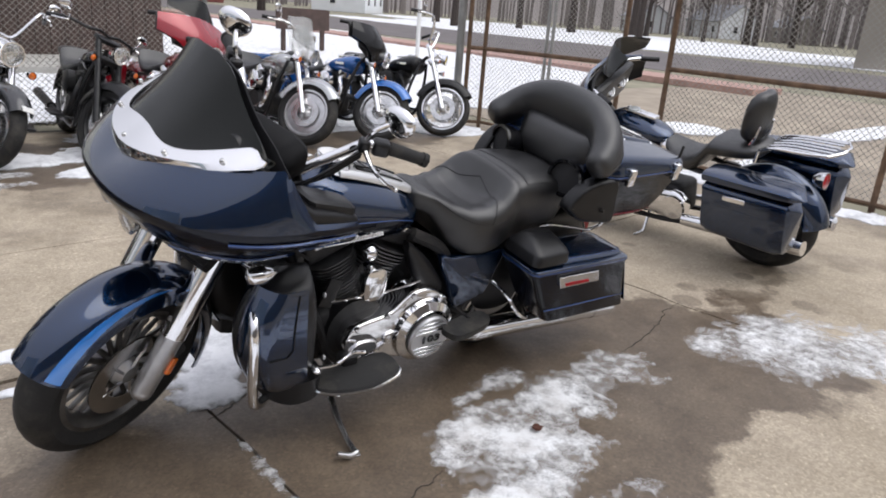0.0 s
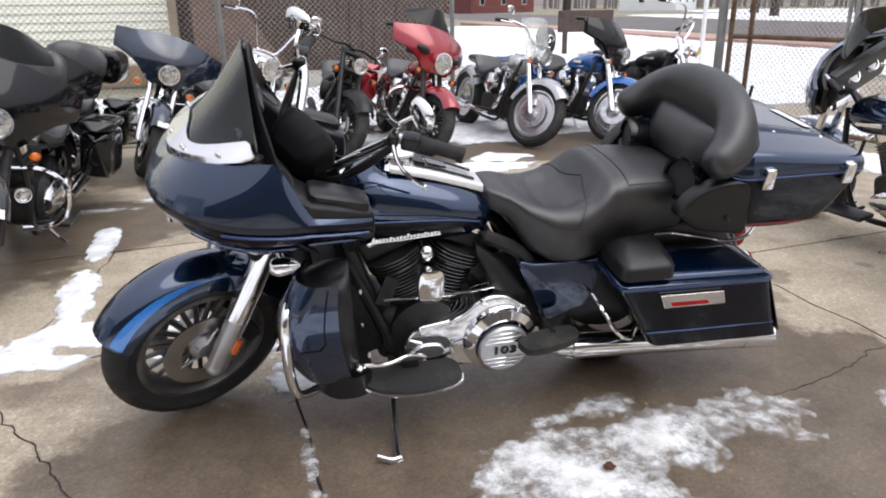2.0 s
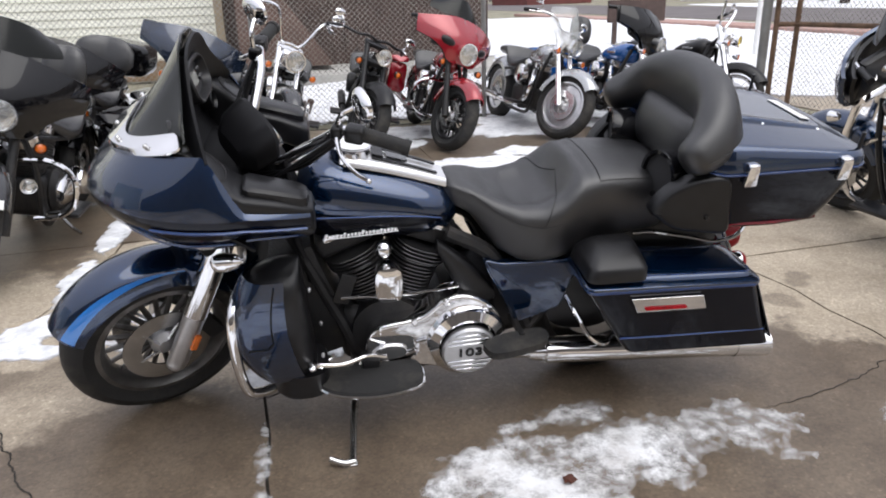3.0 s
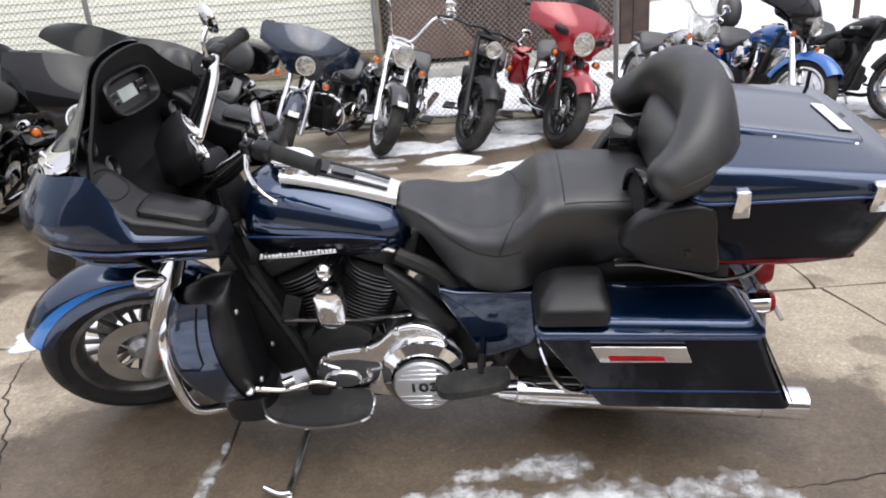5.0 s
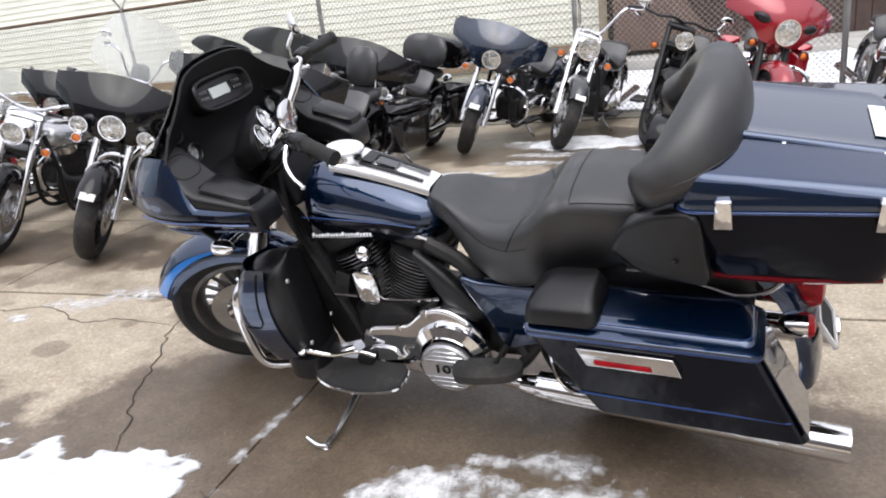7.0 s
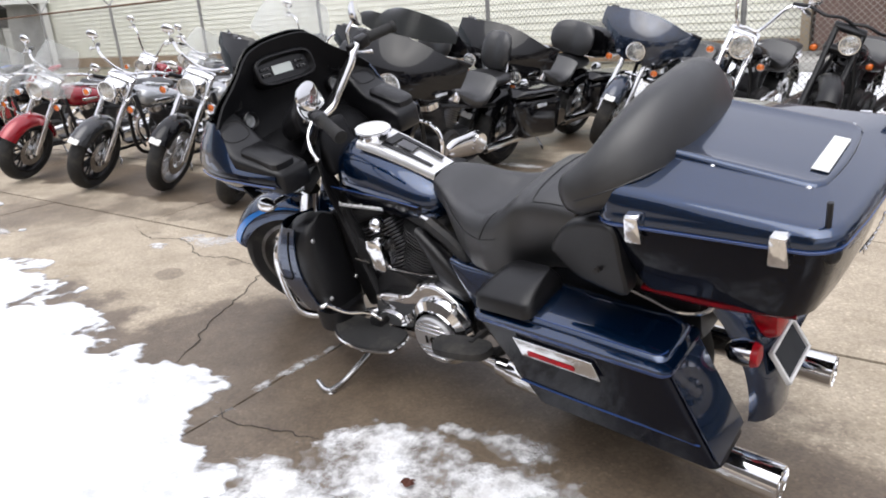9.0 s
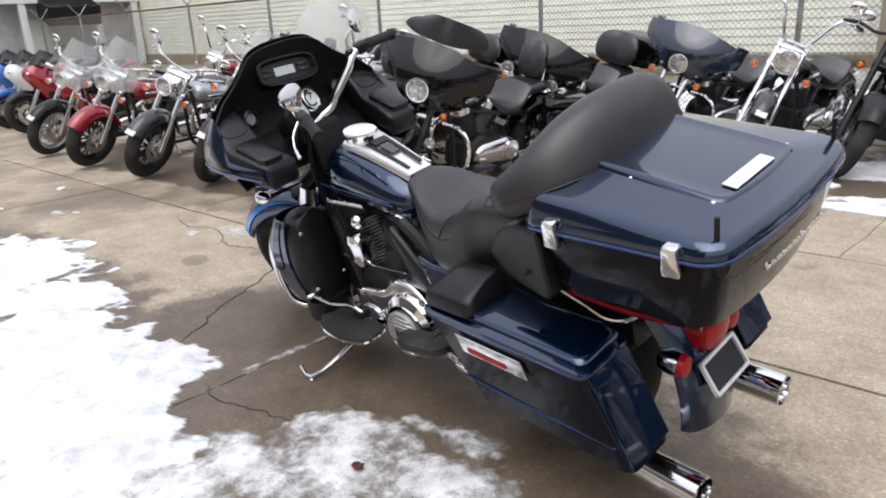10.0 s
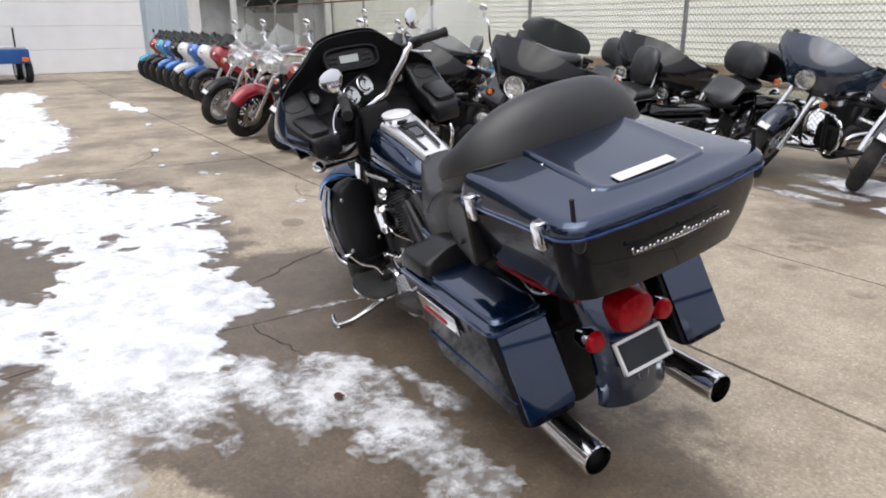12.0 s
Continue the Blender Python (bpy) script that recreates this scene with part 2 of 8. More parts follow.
def solo(name, bm, mat, label, category, group="", kind="", smooth=True, m=None):
    ob = new(name, mesh_of(bm, name, mat, smooth))
    if m is not None:
        ob.matrix_basis = m
    return tagged(ob, label, category, group, kind)


def B():
    return bmesh.new()


# ---- ground, pavement and snow ----
def soft_ellipse(n, l, pos, cx, cy, rx, ry, warp):
    """1 inside an ellipse on the ground, fading to 0, its outline bent by warp."""
    sub = n.new("ShaderNodeVectorMath")
    sub.operation = "SUBTRACT"
    sub.inputs[1].default_value = (cx, cy, 0)
    l.new(pos, sub.inputs[0])
    mul = n.new("ShaderNodeVectorMath")
    mul.operation = "MULTIPLY"
    mul.inputs[1].default_value = (1 / rx, 1 / ry, 0)
    l.new(sub.outputs[0], mul.inputs[0])
    ln = n.new("ShaderNodeVectorMath")
    ln.operation = "LENGTH"
    l.new(mul.outputs[0], ln.inputs[0])
    ad = n.new("ShaderNodeMath")
    ad.operation = "ADD"
    l.new(ln.outputs["Value"], ad.inputs[0])
    l.new(warp, ad.inputs[1])
    mr = n.new("ShaderNodeMapRange")
    mr.inputs["From Min"].default_value, mr.inputs["From Max"].default_value = 1.08, 0.92
    l.new(ad.outputs[0], mr.inputs["Value"])
    return mr.outputs[0]


def concrete_material():
    m = bpy.data.materials.new("weathered_damp_concrete")
    m.use_nodes = True
    n, l = m.node_tree.nodes, m.node_tree.links
    b = n["Principled BSDF"]
    g = n.new("ShaderNodeNewGeometry")
    pos = g.outputs["Position"]

    def noise_at(scale, detail=5, rough=0.6):
        t = n.new("ShaderNodeTexNoise")
        t.inputs["Scale"].default_value, t.inputs["Detail"].default_value, t.inputs["Roughness"].default_value = scale, detail, rough
        l.new(pos, t.inputs["Vector"])
        return t.outputs["Fac"]

    def math_(op, a, c):
        q = n.new("ShaderNodeMath")
        q.operation = op
        for i, v in enumerate((a, c)):
            if isinstance(v, (int, float)):
                q.inputs[i].default_value = v
            else:
                l.new(v, q.inputs[i])
        return q.outputs[0]

    def remap(v, a, c, d=0.0, e=1.0):
        q = n.new("ShaderNodeMapRange")
        q.inputs["From Min"].default_value, q.inputs["From Max"].default_value = a, c
        q.inputs["To Min"].default_value, q.inputs["To Max"].default_value = d, e
        l.new(v, q.inputs["Value"])
        return q.outputs[0]

    warp = math_("MULTIPLY", math_("SUBTRACT", noise_at(1.6, 6, 0.65), 0.5), 1.5)
    fine_warp = math_("MULTIPLY", math_("SUBTRACT", noise_at(3.5, 6, 0.7), 0.5), 1.6)
    # damp where melt water has run: round the parked machine, along the snow and under the rows
    wet = remap(noise_at(0.55, 6, 0.7), 0.47, 0.6, 0.0, 0.75)
    for cx, cy, rx, ry in ((0.1, -0.45, 1.65, 0.95), (-2.2, -1.3, 2.2, 1.0), (1.4, -0.6, 1.3, 0.75), (-4.6, 1.4, 2.6, 0.42), (-1.8, 2.6, 1.0, 0.9), (0.9, 4.4, 3.6, 0.8)):
        wet = math_("MAXIMUM", wet, soft_ellipse(n, l, pos, cx, cy, rx, ry, warp))
    # pale dried places
    for cx, cy, rx, ry in ((-2.2, 0.22, 0.80, 0.48), (-2.85, 0.45, 0.6, 0.36), (-1.5, 1.1, 0.6, 0.5), (1.12, -1.36, 0.55, 0.28), (-0.7, 1.7, 0.9, 0.55), (1.3, 2.0, 1.3, 1.0), (2.65, 0.55, 0.95, 0.95), (3.0, -0.9, 0.7, 0.5)):
        wet = math_("MULTIPLY", wet, math_("SUBTRACT", 1.0, math_("MULTIPLY", soft_ellipse(n, l, pos, cx, cy, rx, ry, fine_warp), 0.85)))
    # round drip stains
    vo = n.new("ShaderNodeTexVoronoi")
    vo.inputs["Scale"].default_value = 3.0
    l.new(pos, vo.inputs["Vector"])
    spots = math_("MULTIPLY", remap(math_("ADD", vo.outputs["Distance"], math_("MULTIPLY", fine_warp, 0.12)), 0.26, 0.21), math_("MAXIMUM", remap(noise_at(0.6, 2), 0.5, 0.56), soft_ellipse(n, l, pos, 2.5, 0.25, 0.8, 0.95, warp)))
    wet = math_("MAXIMUM", wet, math_("MULTIPLY", spots, 0.6))
    # cement colour with aggregate
    ramp = n.new("ShaderNodeValToRGB")
    ramp.color_ramp.elements[0].color, ramp.color_ramp.elements[1].color = (0.325, 0.272, 0.20, 1), (0.47, 0.402, 0.31, 1)
    ramp.color_ramp.elements[0].position, ramp.color_ramp.elements[1].position = 0.32, 0.68
    l.new(noise_at(3.0, 8, 0.7), ramp.inputs["Fac"])
    ramp_w = n.new("ShaderNodeValToRGB")
    ramp_w.color_ramp.elements[0].color, ramp_w.color_ramp.elements[1].color = (0.092, 0.068, 0.047, 1), (0.178, 0.138, 0.098, 1)
    ramp_w.color_ramp.elements[0].position, ramp_w.color_ramp.elements[1].position = 0.3, 0.7
    l.new(noise_at(4.5, 8, 0.7), ramp_w.inputs["Fac"])
    mx = n.new("ShaderNodeMix")
    mx.data_type = "RGBA"
    l.new(wet, mx.inputs["Factor"])
    l.new(ramp.outputs[0], mx.inputs["A"])
    l.new(ramp_w.outputs[0], mx.inputs["B"])
    grains = n.new("ShaderNodeTexVoronoi")
    grains.inputs["Scale"].default_value = 110
    l.new(pos, grains.inputs["Vector"])
    sep = n.new("ShaderNodeSeparateColor")
    l.new(grains.outputs["Color"], sep.inputs[0])
    gr = math_("ADD", remap(sep.outputs[0], 0.0, 1.0, 0.82, 1.16), math_("MULTIPLY", remap(sep.outputs[1], 0.94, 0.97), 0.30))
    mul = n.new("ShaderNodeMix")
    mul.data_type, mul.blend_type = "RGBA", "MULTIPLY"
    mul.inputs["Factor"].default_value = 1.0
    l.new(mx.outputs["Result"], mul.inputs["A"])
    l.new(gr, mul.inputs["B"])
    l.new(mul.outputs["Result"], b.inputs["Base Color"])
    l.new(remap(wet, 0.0, 1.0, 0.88, 0.42), b.inputs["Roughness"])
    bp = n.new("ShaderNodeBump")
    bp.inputs["Strength"].default_value, bp.inputs["Distance"].default_value = 0.5, 0.004
    l.new(math_("ADD", math_("MULTIPLY", noise_at(120, 3), 0.6), noise_at(14, 5)), bp.inputs["Height"])
    l.new(bp.outputs[0], b.inputs["Normal"])
    return m


def snow_material(name, lo, hi):
    m = material(name, hi, 0.7, vary=0.0, bump=0.8, bump_scale=45)
    n, l = m.node_tree.nodes, m.node_tree.links
    b = n["Principled BSDF"]
    b.inputs["Subsurface Weight"].default_value = 0.0
    g = n.new("ShaderNodeNewGeometry")
    t = n.new("ShaderNodeTexNoise")
    t.inputs["Scale"].default_value, t.inputs["Detail"].default_value, t.inputs["Roughness"].default_value = 7, 8, 0.75
    l.new(g.outputs["Position"], t.inputs["Vector"])
    r = n.new("ShaderNodeValToRGB")
    r.color_ramp.elements[0].position, r.color_ramp.elements[1].position = 0.36, 0.56
    r.color_ramp.elements[0].color, r.color_ramp.elements[1].color = (*lo, 1), (*hi, 1)
    l.new(t.outputs["Fac"], r.inputs["Fac"])
    l.new(r.outputs[0], b.inputs["Base Color"])
    return m


CONCRETE = concrete_material()
SNOW = snow_material("old_snow", (0.56, 0.57, 0.59), (0.86, 0.87, 0.89))
SLUSH = snow_material("icy_slush", (0.58, 0.57, 0.56), (0.82, 0.83, 0.84))
# thin places let the wet concrete show through: the sheet clears where it lies low
for snow, low, high, least in ((SLUSH, 0.002, 0.013, -0.1), (SNOW, 0.0015, 0.011, 0.15)):
    n, l = snow.node_tree.nodes, snow.node_tree.links
    g = n.new("ShaderNodeNewGeometry")
    t = n.new("ShaderNodeTexNoise")
    t.inputs["Scale"].default_value, t.inputs["Detail"].default_value, t.inputs["Roughness"].default_value = 20, 11, 0.8
    l.new(g.outputs["Position"], t.inputs["Vector"])
    xyz = n.new("ShaderNodeSeparateXYZ")
    l.new(g.outputs["Position"], xyz.inputs[0])
    thick = n.new("ShaderNodeMapRange")
    thick.inputs["From Min"].default_value, thick.inputs["From Max"].default_value = low, high
    thick.inputs["To Min"].default_value, thick.inputs["To Max"].default_value = -0.30, 0.85
    l.new(xyz.outputs["Z"], thick.inputs["Value"])
    add = n.new("ShaderNodeMath")
    add.operation, add.use_clamp = "ADD", True
    grain = n.new("ShaderNodeMapRange")
    grain.inputs["From Min"].default_value, grain.inputs["From Max"].default_value = 0.38, 0.62
    grain.inputs["To Min"].default_value, grain.inputs["To Max"].default_value = least, 0.60
    l.new(t.outputs["Fac"], grain.inputs["Value"])
    l.new(thick.outputs[0], add.inputs[0])
    l.new(grain.outputs[0], add.inputs[1])
    tr, mx = n.new("ShaderNodeBsdfTransparent"), n.new("ShaderNodeMixShader")
    l.new(add.outputs[0], mx.inputs["Fac"])
    l.new(tr.outputs[0], mx.inputs[1])
    l.new(n["Principled BSDF"].outputs[0], mx.inputs[2])
    l.new(mx.outputs[0], n["Material Output"].inputs["Surface"])
SOIL = material("dark_grit", (0.035, 0.03, 0.025), 0.9, vary=0.3, scale=20, bump=0.5)
VERGE = material("snowy_winter_grass", (0.25, 0.235, 0.17), 0.95, vary=0.35, scale=0.9, bump=0.5, bump_scale=30)
ASPHALT = material("road_asphalt", (0.14, 0.125, 0.125), 0.85, vary=0.2, scale=0.6, bump=0.4, bump_scale=80)

bm = B()
block(bm, (1400, 1400, 0.4), (0, 0, -0.23))
solo("ground", bm, VERGE, "flat open ground of dull winter grass and grit", "ground", kind="structure", smooth=False)
bm = B()
block(bm, (27.0, 15.4, 0.03), (-8.0, -1.8, -0.0285))
solo("subbase", bm, SOIL, "dark grit bed showing in the pavement joints", "ground", kind="structure", smooth=False)

pavement = thing("pavement", "cracked damp concrete slabs of a dealer's lot", "pavement", pose(0, 0, 0), kind="structure")


def line_y(j, x):
    """Long joints, nearly along x."""
    base = (-9.3, -6.1, -2.9, 0.80, 2.25, 5.75)[j]
    slope = (0.0, 0.02, 0.03, 0.045, 0.04, 0.0)[j]
    amp = (0.0, 0.02, 0.03, 0.012, 0.02, 0.0)[j]
    return base + slope * x + amp * noise.noise((x * 2.1, j * 7.3, 0)) + amp * 0.7 * noise.noise((x * 9, j * 3.3, 5))


def line_x(c, y, amp):
    x0, slope = c
    return x0 + slope * y + amp * noise.noise((y * 2.3, x0 * 5.1, 1)) + amp * 0.5 * noise.noise((y * 8.7, x0 * 3.7, 2))


CROSS = {0: [-21.5, -17, -13, -9, -5, -1.6, 1.8, 5.45], 1: [-21.5, -18, -14, -10.5, -7, -3.4, 0.2, 2.9, 5.45],
         2: [-21.5, -18.5, -15, -11.5, -8, -4.6, (-0.435, -0.02), (2.06, -0.05), 5.45],
         3: [-21.5, -17, -13, -9.5, -6.5, -3.2, (-1.62, 0.15), 1.95, 5.45], 4: [-21.5, -16, -12, -8.5, -5.2, -2.2, 1.0, 3.6, 5.45]}
for j in range(5):
    xs = [c if isinstance(c, tuple) else (c, 0.0) for c in CROSS[j]]
    for a, c in zip(xs, xs[1:]):
        amp = 0.06 if j in (2, 3) else 0.02
        ymid = (line_y(j, a[0]) + line_y(j + 1, a[0])) / 2
        poly = []
        nx = max(4, int((c[0] - a[0]) / 0.22))
        gap, side_gap = (0.010, 0.011) if j in (2, 3) else (0.007, 0.005)

        def corner(cc, jj):
            y = line_y(jj, cc[0])
            return line_x(cc, y, amp), y
        lo0, lo1 = corner(a, j), corner(c, j)
        hi0, hi1 = corner(a, j + 1), corner(c, j + 1)
        for k in range(nx):
            x = lo0[0] + (lo1[0] - lo0[0]) * k / nx
            poly.append((x + (side_gap if k == 0 else 0), line_y(j, x) + gap))
        ny = 16
        for k in range(ny):
            y = lo1[1] + (hi1[1] - lo1[1]) * k / ny
            poly.append((line_x(c, y, amp) - side_gap / 2, y + (gap if k == 0 else 0)))
        for k in range(nx):
            x = hi1[0] + (hi0[0] - hi1[0]) * k / nx
            poly.append((x - (side_gap if k == 0 else 0), line_y(j + 1, x) - gap))
        for k in range(ny):
            y = hi0[1] + (lo0[1] - hi0[1]) * k / ny
            poly.append((line_x(a, y, amp) + side_gap / 2, y - (gap if k == 0 else 0)))
        bm = B()
        tilt = random.uniform(-0.0012, 0.0012)
        top = [bm.verts.new((x, y, tilt)) for x, y in poly]
        low = [bm.verts.new((x, y, -0.012)) for x, y in poly]
        bm.faces.new(top)
        for k in range(len(poly)):
            q = (k + 1) % len(poly)
            bm.faces.new((top[q], top[k], low[k], low[q]))
        part("slab", bm, CONCRETE, pavement, smooth=False)


def snow_patch(blobs, cell, height, mat, label, edge=0.0, rough=1.0, seed=0, z=0.0, name="snow_patch"):
    """A lying patch of snow: union of ellipses with a ragged outline, holes where it has melted."""
    icy = 0.30 if mat is SLUSH else 0.2
    x0 = min(b[0] - b[2] for b in blobs) - 0.15
    x1 = max(b[0] + b[2] for b in blobs) + 0.15
    y0 = min(b[1] - b[3] for b in blobs) - 0.15
    y1 = max(b[1] + b[3] for b in blobs) + 0.15
    nx, ny = int((x1 - x0) / cell) + 2, int((y1 - y0) / cell) + 2

    def depth(x, y):
        d = max(1 - math.hypot((x - b[0]) / b[2], (y - b[1]) / b[3]) for b in blobs)
        s = min(1.0, 0.35 / max(b[2] for b in blobs) ** 0.5)
        f = noise.noise((x * 2.2 + seed, y * 2.2, seed)) * 0.32 + noise.noise((x * 7 + seed, y * 7, 3)) * 0.38 + noise.noise((x * 21, y * 21 + seed, 7)) * 0.20 + icy * noise.noise((x * 48, y * 30 + seed, 9)) * 0.45
        return d + f * rough * s * 1.5 - edge
    val = [[depth(x0 + i * cell, y0 + k * cell) for k in range(ny)] for i in range(nx)]
    bm = B()
    verts = {}

    def vert(i, k):
        if (i, k) not in verts:
            v = max(0.0, val[i][k])
            x, y = x0 + i * cell, y0 + k * cell
            h = height * (1 - math.exp(-v * (2.0 if mat is SLUSH else 4.5))) * (0.75 + 0.5 * noise.noise((x * 5, y * 5, seed + 2)) + 0.25 * noise.noise((x * 19, y * 19, seed)))
            verts[i, k] = bm.verts.new((x + random.uniform(-0.2, 0.2) * cell, y + random.uniform(-0.2, 0.2) * cell, z + (h + 0.002 if v > 0 else -0.004)))
        return verts[i, k]
    for i in range(nx - 1):
        for k in range(ny - 1):
            if max(val[i][k], val[i + 1][k], val[i][k + 1], val[i + 1][k + 1]) > 0:
                bm.faces.new((vert(i, k), vert(i + 1, k), vert(i + 1, k + 1), vert(i, k + 1)))
    return solo(name, bm, mat, label, "snow", "snow on the lot", "stuff")


snow_patch([(0.42, -0.62, 0.34, 0.24), (0.72, -0.52, 0.36, 0.22), (0.62, -0.30, 0.22, 0.10), (0.25, -0.5, 0.2, 0.12)], 0.011, 0.014, SLUSH, "thin icy slush patch melting beside the jiffy stand", rough=1.5, seed=3)
snow_patch([(1.12, -0.52, 0.20, 0.14), (1.0, -0.42, 0.1, 0.08)], 0.014, 0.008, SLUSH, "small translucent patch of melting ice on concrete", rough=1.8, seed=8)
snow_patch([(2.05, -0.85, 0.5, 0.30), (1.75, -0.62, 0.22, 0.16), (2.4, -1.15, 0.4, 0.25)], 0.02, 0.012, SLUSH, "thin ragged patch of wet slush on concrete", rough=1.4, seed=12)
snow_patch([(-1.1, -1.1, 0.85, 0.5), (-0.45, -1.15, 0.5, 0.35), (-1.9, -0.75, 0.6, 0.3), (-2.9, -0.75, 0.8, 0.45), (-3.3, -1.3, 1.2, 0.5), (-0.75, -0.72, 0.32, 0.2), (-0.9, -1.75, 0.5, 0.3)], 0.020, 0.026, SNOW, "broad trodden sheet of white snow on the lot", rough=2.1, seed=21)
snow_patch([(0.1, -1.15, 0.42, 0.30), (0.35, -1.5, 0.4, 0.25), (0.2, -0.85, 0.35, 0.14), (-0.15, -1.4, 0.4, 0.3)], 0.016, 0.015, SLUSH, "watery slush running out from the snow", rough=1.4, seed=25)
snow_patch([(-7.6, -1.3, 1.6, 0.42), (-10.2, -1.5, 2.2, 0.5), (-12.8, -1.3, 1.6, 0.4), (-6.3, -1.6, 1.0, 0.35), (-5.2, -2.3, 1.4, 0.5)], 0.045, 0.035, SNOW, "long drifts of old snow on the open lot", rough=2.6, seed=31)
snow_patch([(-10.4, 0.15, 0.7, 0.16), (-9.6, 0.3, 0.4, 0.1)], 0.03, 0.05, SNOW, "low heap of crumbled snow lumps", rough=1.6, seed=37)
snow_patch([(-1.35, 1.0, 0.3, 0.16), (-1.55, 0.82, 0.22, 0.1), (-1.4, 1.6, 0.085, 0.45), (-1.38, 2.3, 0.085, 0.45), (-1.42, 0.74, 0.28, 0.07), (-1.38, 1.25, 0.10, 0.2), (-0.85, 0.95, 0.16, 0.1), (-0.95, 0.66, 0.12, 0.05)], 0.016, 0.016, SNOW, "narrow strip of snow caught along a crack", rough=1.3, seed=41)
snow_patch([(-0.36, 0.33, 0.17, 0.19), (-0.28, 0.56, 0.17, 0.22), (-0.17, 0.78, 0.12, 0.17)], 0.014, 0.014, SNOW, "patch of snow shaded under the parked motorcycle", rough=1.2, seed=44)
snow_patch([(-0.435, -0.3, 0.035, 0.17), (-0.43, -0.12, 0.02, 0.06)], 0.008, 0.009, SLUSH, "sliver of ice lying in the slab joint", rough=1.4, seed=47)
snow_patch([(1.3, 3.55, 0.75, 0.24), (0.8, 3.35, 0.4, 0.12), (0.6, 4.6, 0.5, 0.4), (1.0, 5.2, 0.6, 0.4), (2.1, 5.0, 0.5, 0.4), (-0.2, 4.5, 0.5, 0.3), (0.3, 3.9, 0.3, 0.2), (1.9, 3.9, 0.3, 0.2)], 0.025, 0.03, SNOW, "snow lying between the parked front wheels", rough=1.3, seed=51)
snow_patch([(-0.6, 3.75, 0.35, 0.1), (-0.45, 4.05, 0.3, 0.12), (-1.0, 3.4, 0.4, 0.08), (-0.75, 4.5, 0.3, 0.2), (-1.5, 3.2, 0.3, 0.08)], 0.02, 0.012, SLUSH, "broken streaks of slush before the parked row", rough=1.6, seed=55)
snow_patch([(-2.3, 0.55, 0.2, 0.1), (-2.0, 0.75, 0.25, 0.1), (-4.0, -0.05, 0.2, 0.06), (-2.55, 0.35, 0.1, 0.05)], 0.02, 0.01, SLUSH, "thin streaks of slush on damp concrete", rough=1.6, seed=58)
snow_patch([(3.4, 5.3, 1.5, 0.5), (4.6, 4.6, 0.5, 0.5), (2.6, 5.6, 0.8, 0.4), (4.9, 2.6, 0.35, 0.8), (5.3, 1.0, 0.25, 1.6), (5.4, -1.2, 0.3, 1.2)], 0.04, 0.05, SNOW, "snow banked along the foot of the chain-link gate", rough=1.2, seed=61)
snow_patch([(-4.0, 8.2, 9.0, 2.2), (2.5, 8.6, 3.0, 2.6), (-14, 8.5, 6.0, 2.4), (4.2, 7.2, 2.0, 1.4)], 0.15, 0.12, SNOW, "deep unbroken snow behind the chain-link fence", rough=0.7, seed=65, name="snow_bank")
snow_patch([(11.0, 16.0, 6.5, 8.0), (7.5, 9.0, 2.5, 3.2), (14.0, 30.0, 6.0, 12.0), (9.5, 20.0, 5.0, 9.0)], 0.3, 0.10, SNOW, "wide snowfield between the lot and the road", rough=0.6, seed=69, name="snow_bank")
snow_patch([(42.0, 40.0, 6.0, 26.0), (52.0, 36.0, 9.0, 30.0), (46.0, 10.0, 5.0, 8.0), (60, 20, 8, 22), (70.0, 60.0, 16.0, 30.0)], 0.8, 0.12, SNOW, "snow on the lawns across the road", rough=0.8, seed=73, name="snow_bank")
snow_patch([(6.9, 1.3, 0.7, 0.5), (7.6, -0.4, 0.9, 0.4), (8.5, 3.5, 0.7, 0.6), (12.0, 2.0, 2.4, 0.35), (6.4, 4.0, 0.6, 0.9)], 0.05, 0.03, SNOW, "ragged snow left on the drive outside the gate", rough=1.5, seed=77)

bm = B()
for x, y, z in ((-5.5, -0.2, 0.04), (-5.0, 0.3, 0.03), (-7.7, 0.1, 0.05), (-3.9, 0.05, 0.02), (-4.6, -0.3, 0.03)):
    for q in range(4):
        block(bm, (z * random.uniform(0.7, 1.6), z * random.uniform(0.7, 1.4), z * random.uniform(0.5, 1.0)), (x + random.uniform(-1, 1) * z, y + random.uniform(-1, 1) * z, z * 0.25), (random.uniform(-25, 25), random.uniform(-25, 25), random.uniform(0, 90)), z * 0.2, 2)
solo("snow_lumps", bm, SNOW, "scattered small lumps of frozen snow", "snow", kind="stuff")
bm = B()
for k in range(5):
    shell(bm, [[(0.456 + i * 0.012 - 0.02 + 0.004 * k, -0.628 + q * 0.012 - 0.02 + 0.01 * (k % 2), 0.022 + 0.006 * math.sin(i * 2 + q + k)) for q in range(3)] for i in range(3)], 0.001)
solo("dead_leaf", bm, material("brown_dead_leaf", (0.09, 0.03, 0.018), 0.7, vary=0.3, scale=80), "crumpled brown dead leaf lying on slush", "leaf")

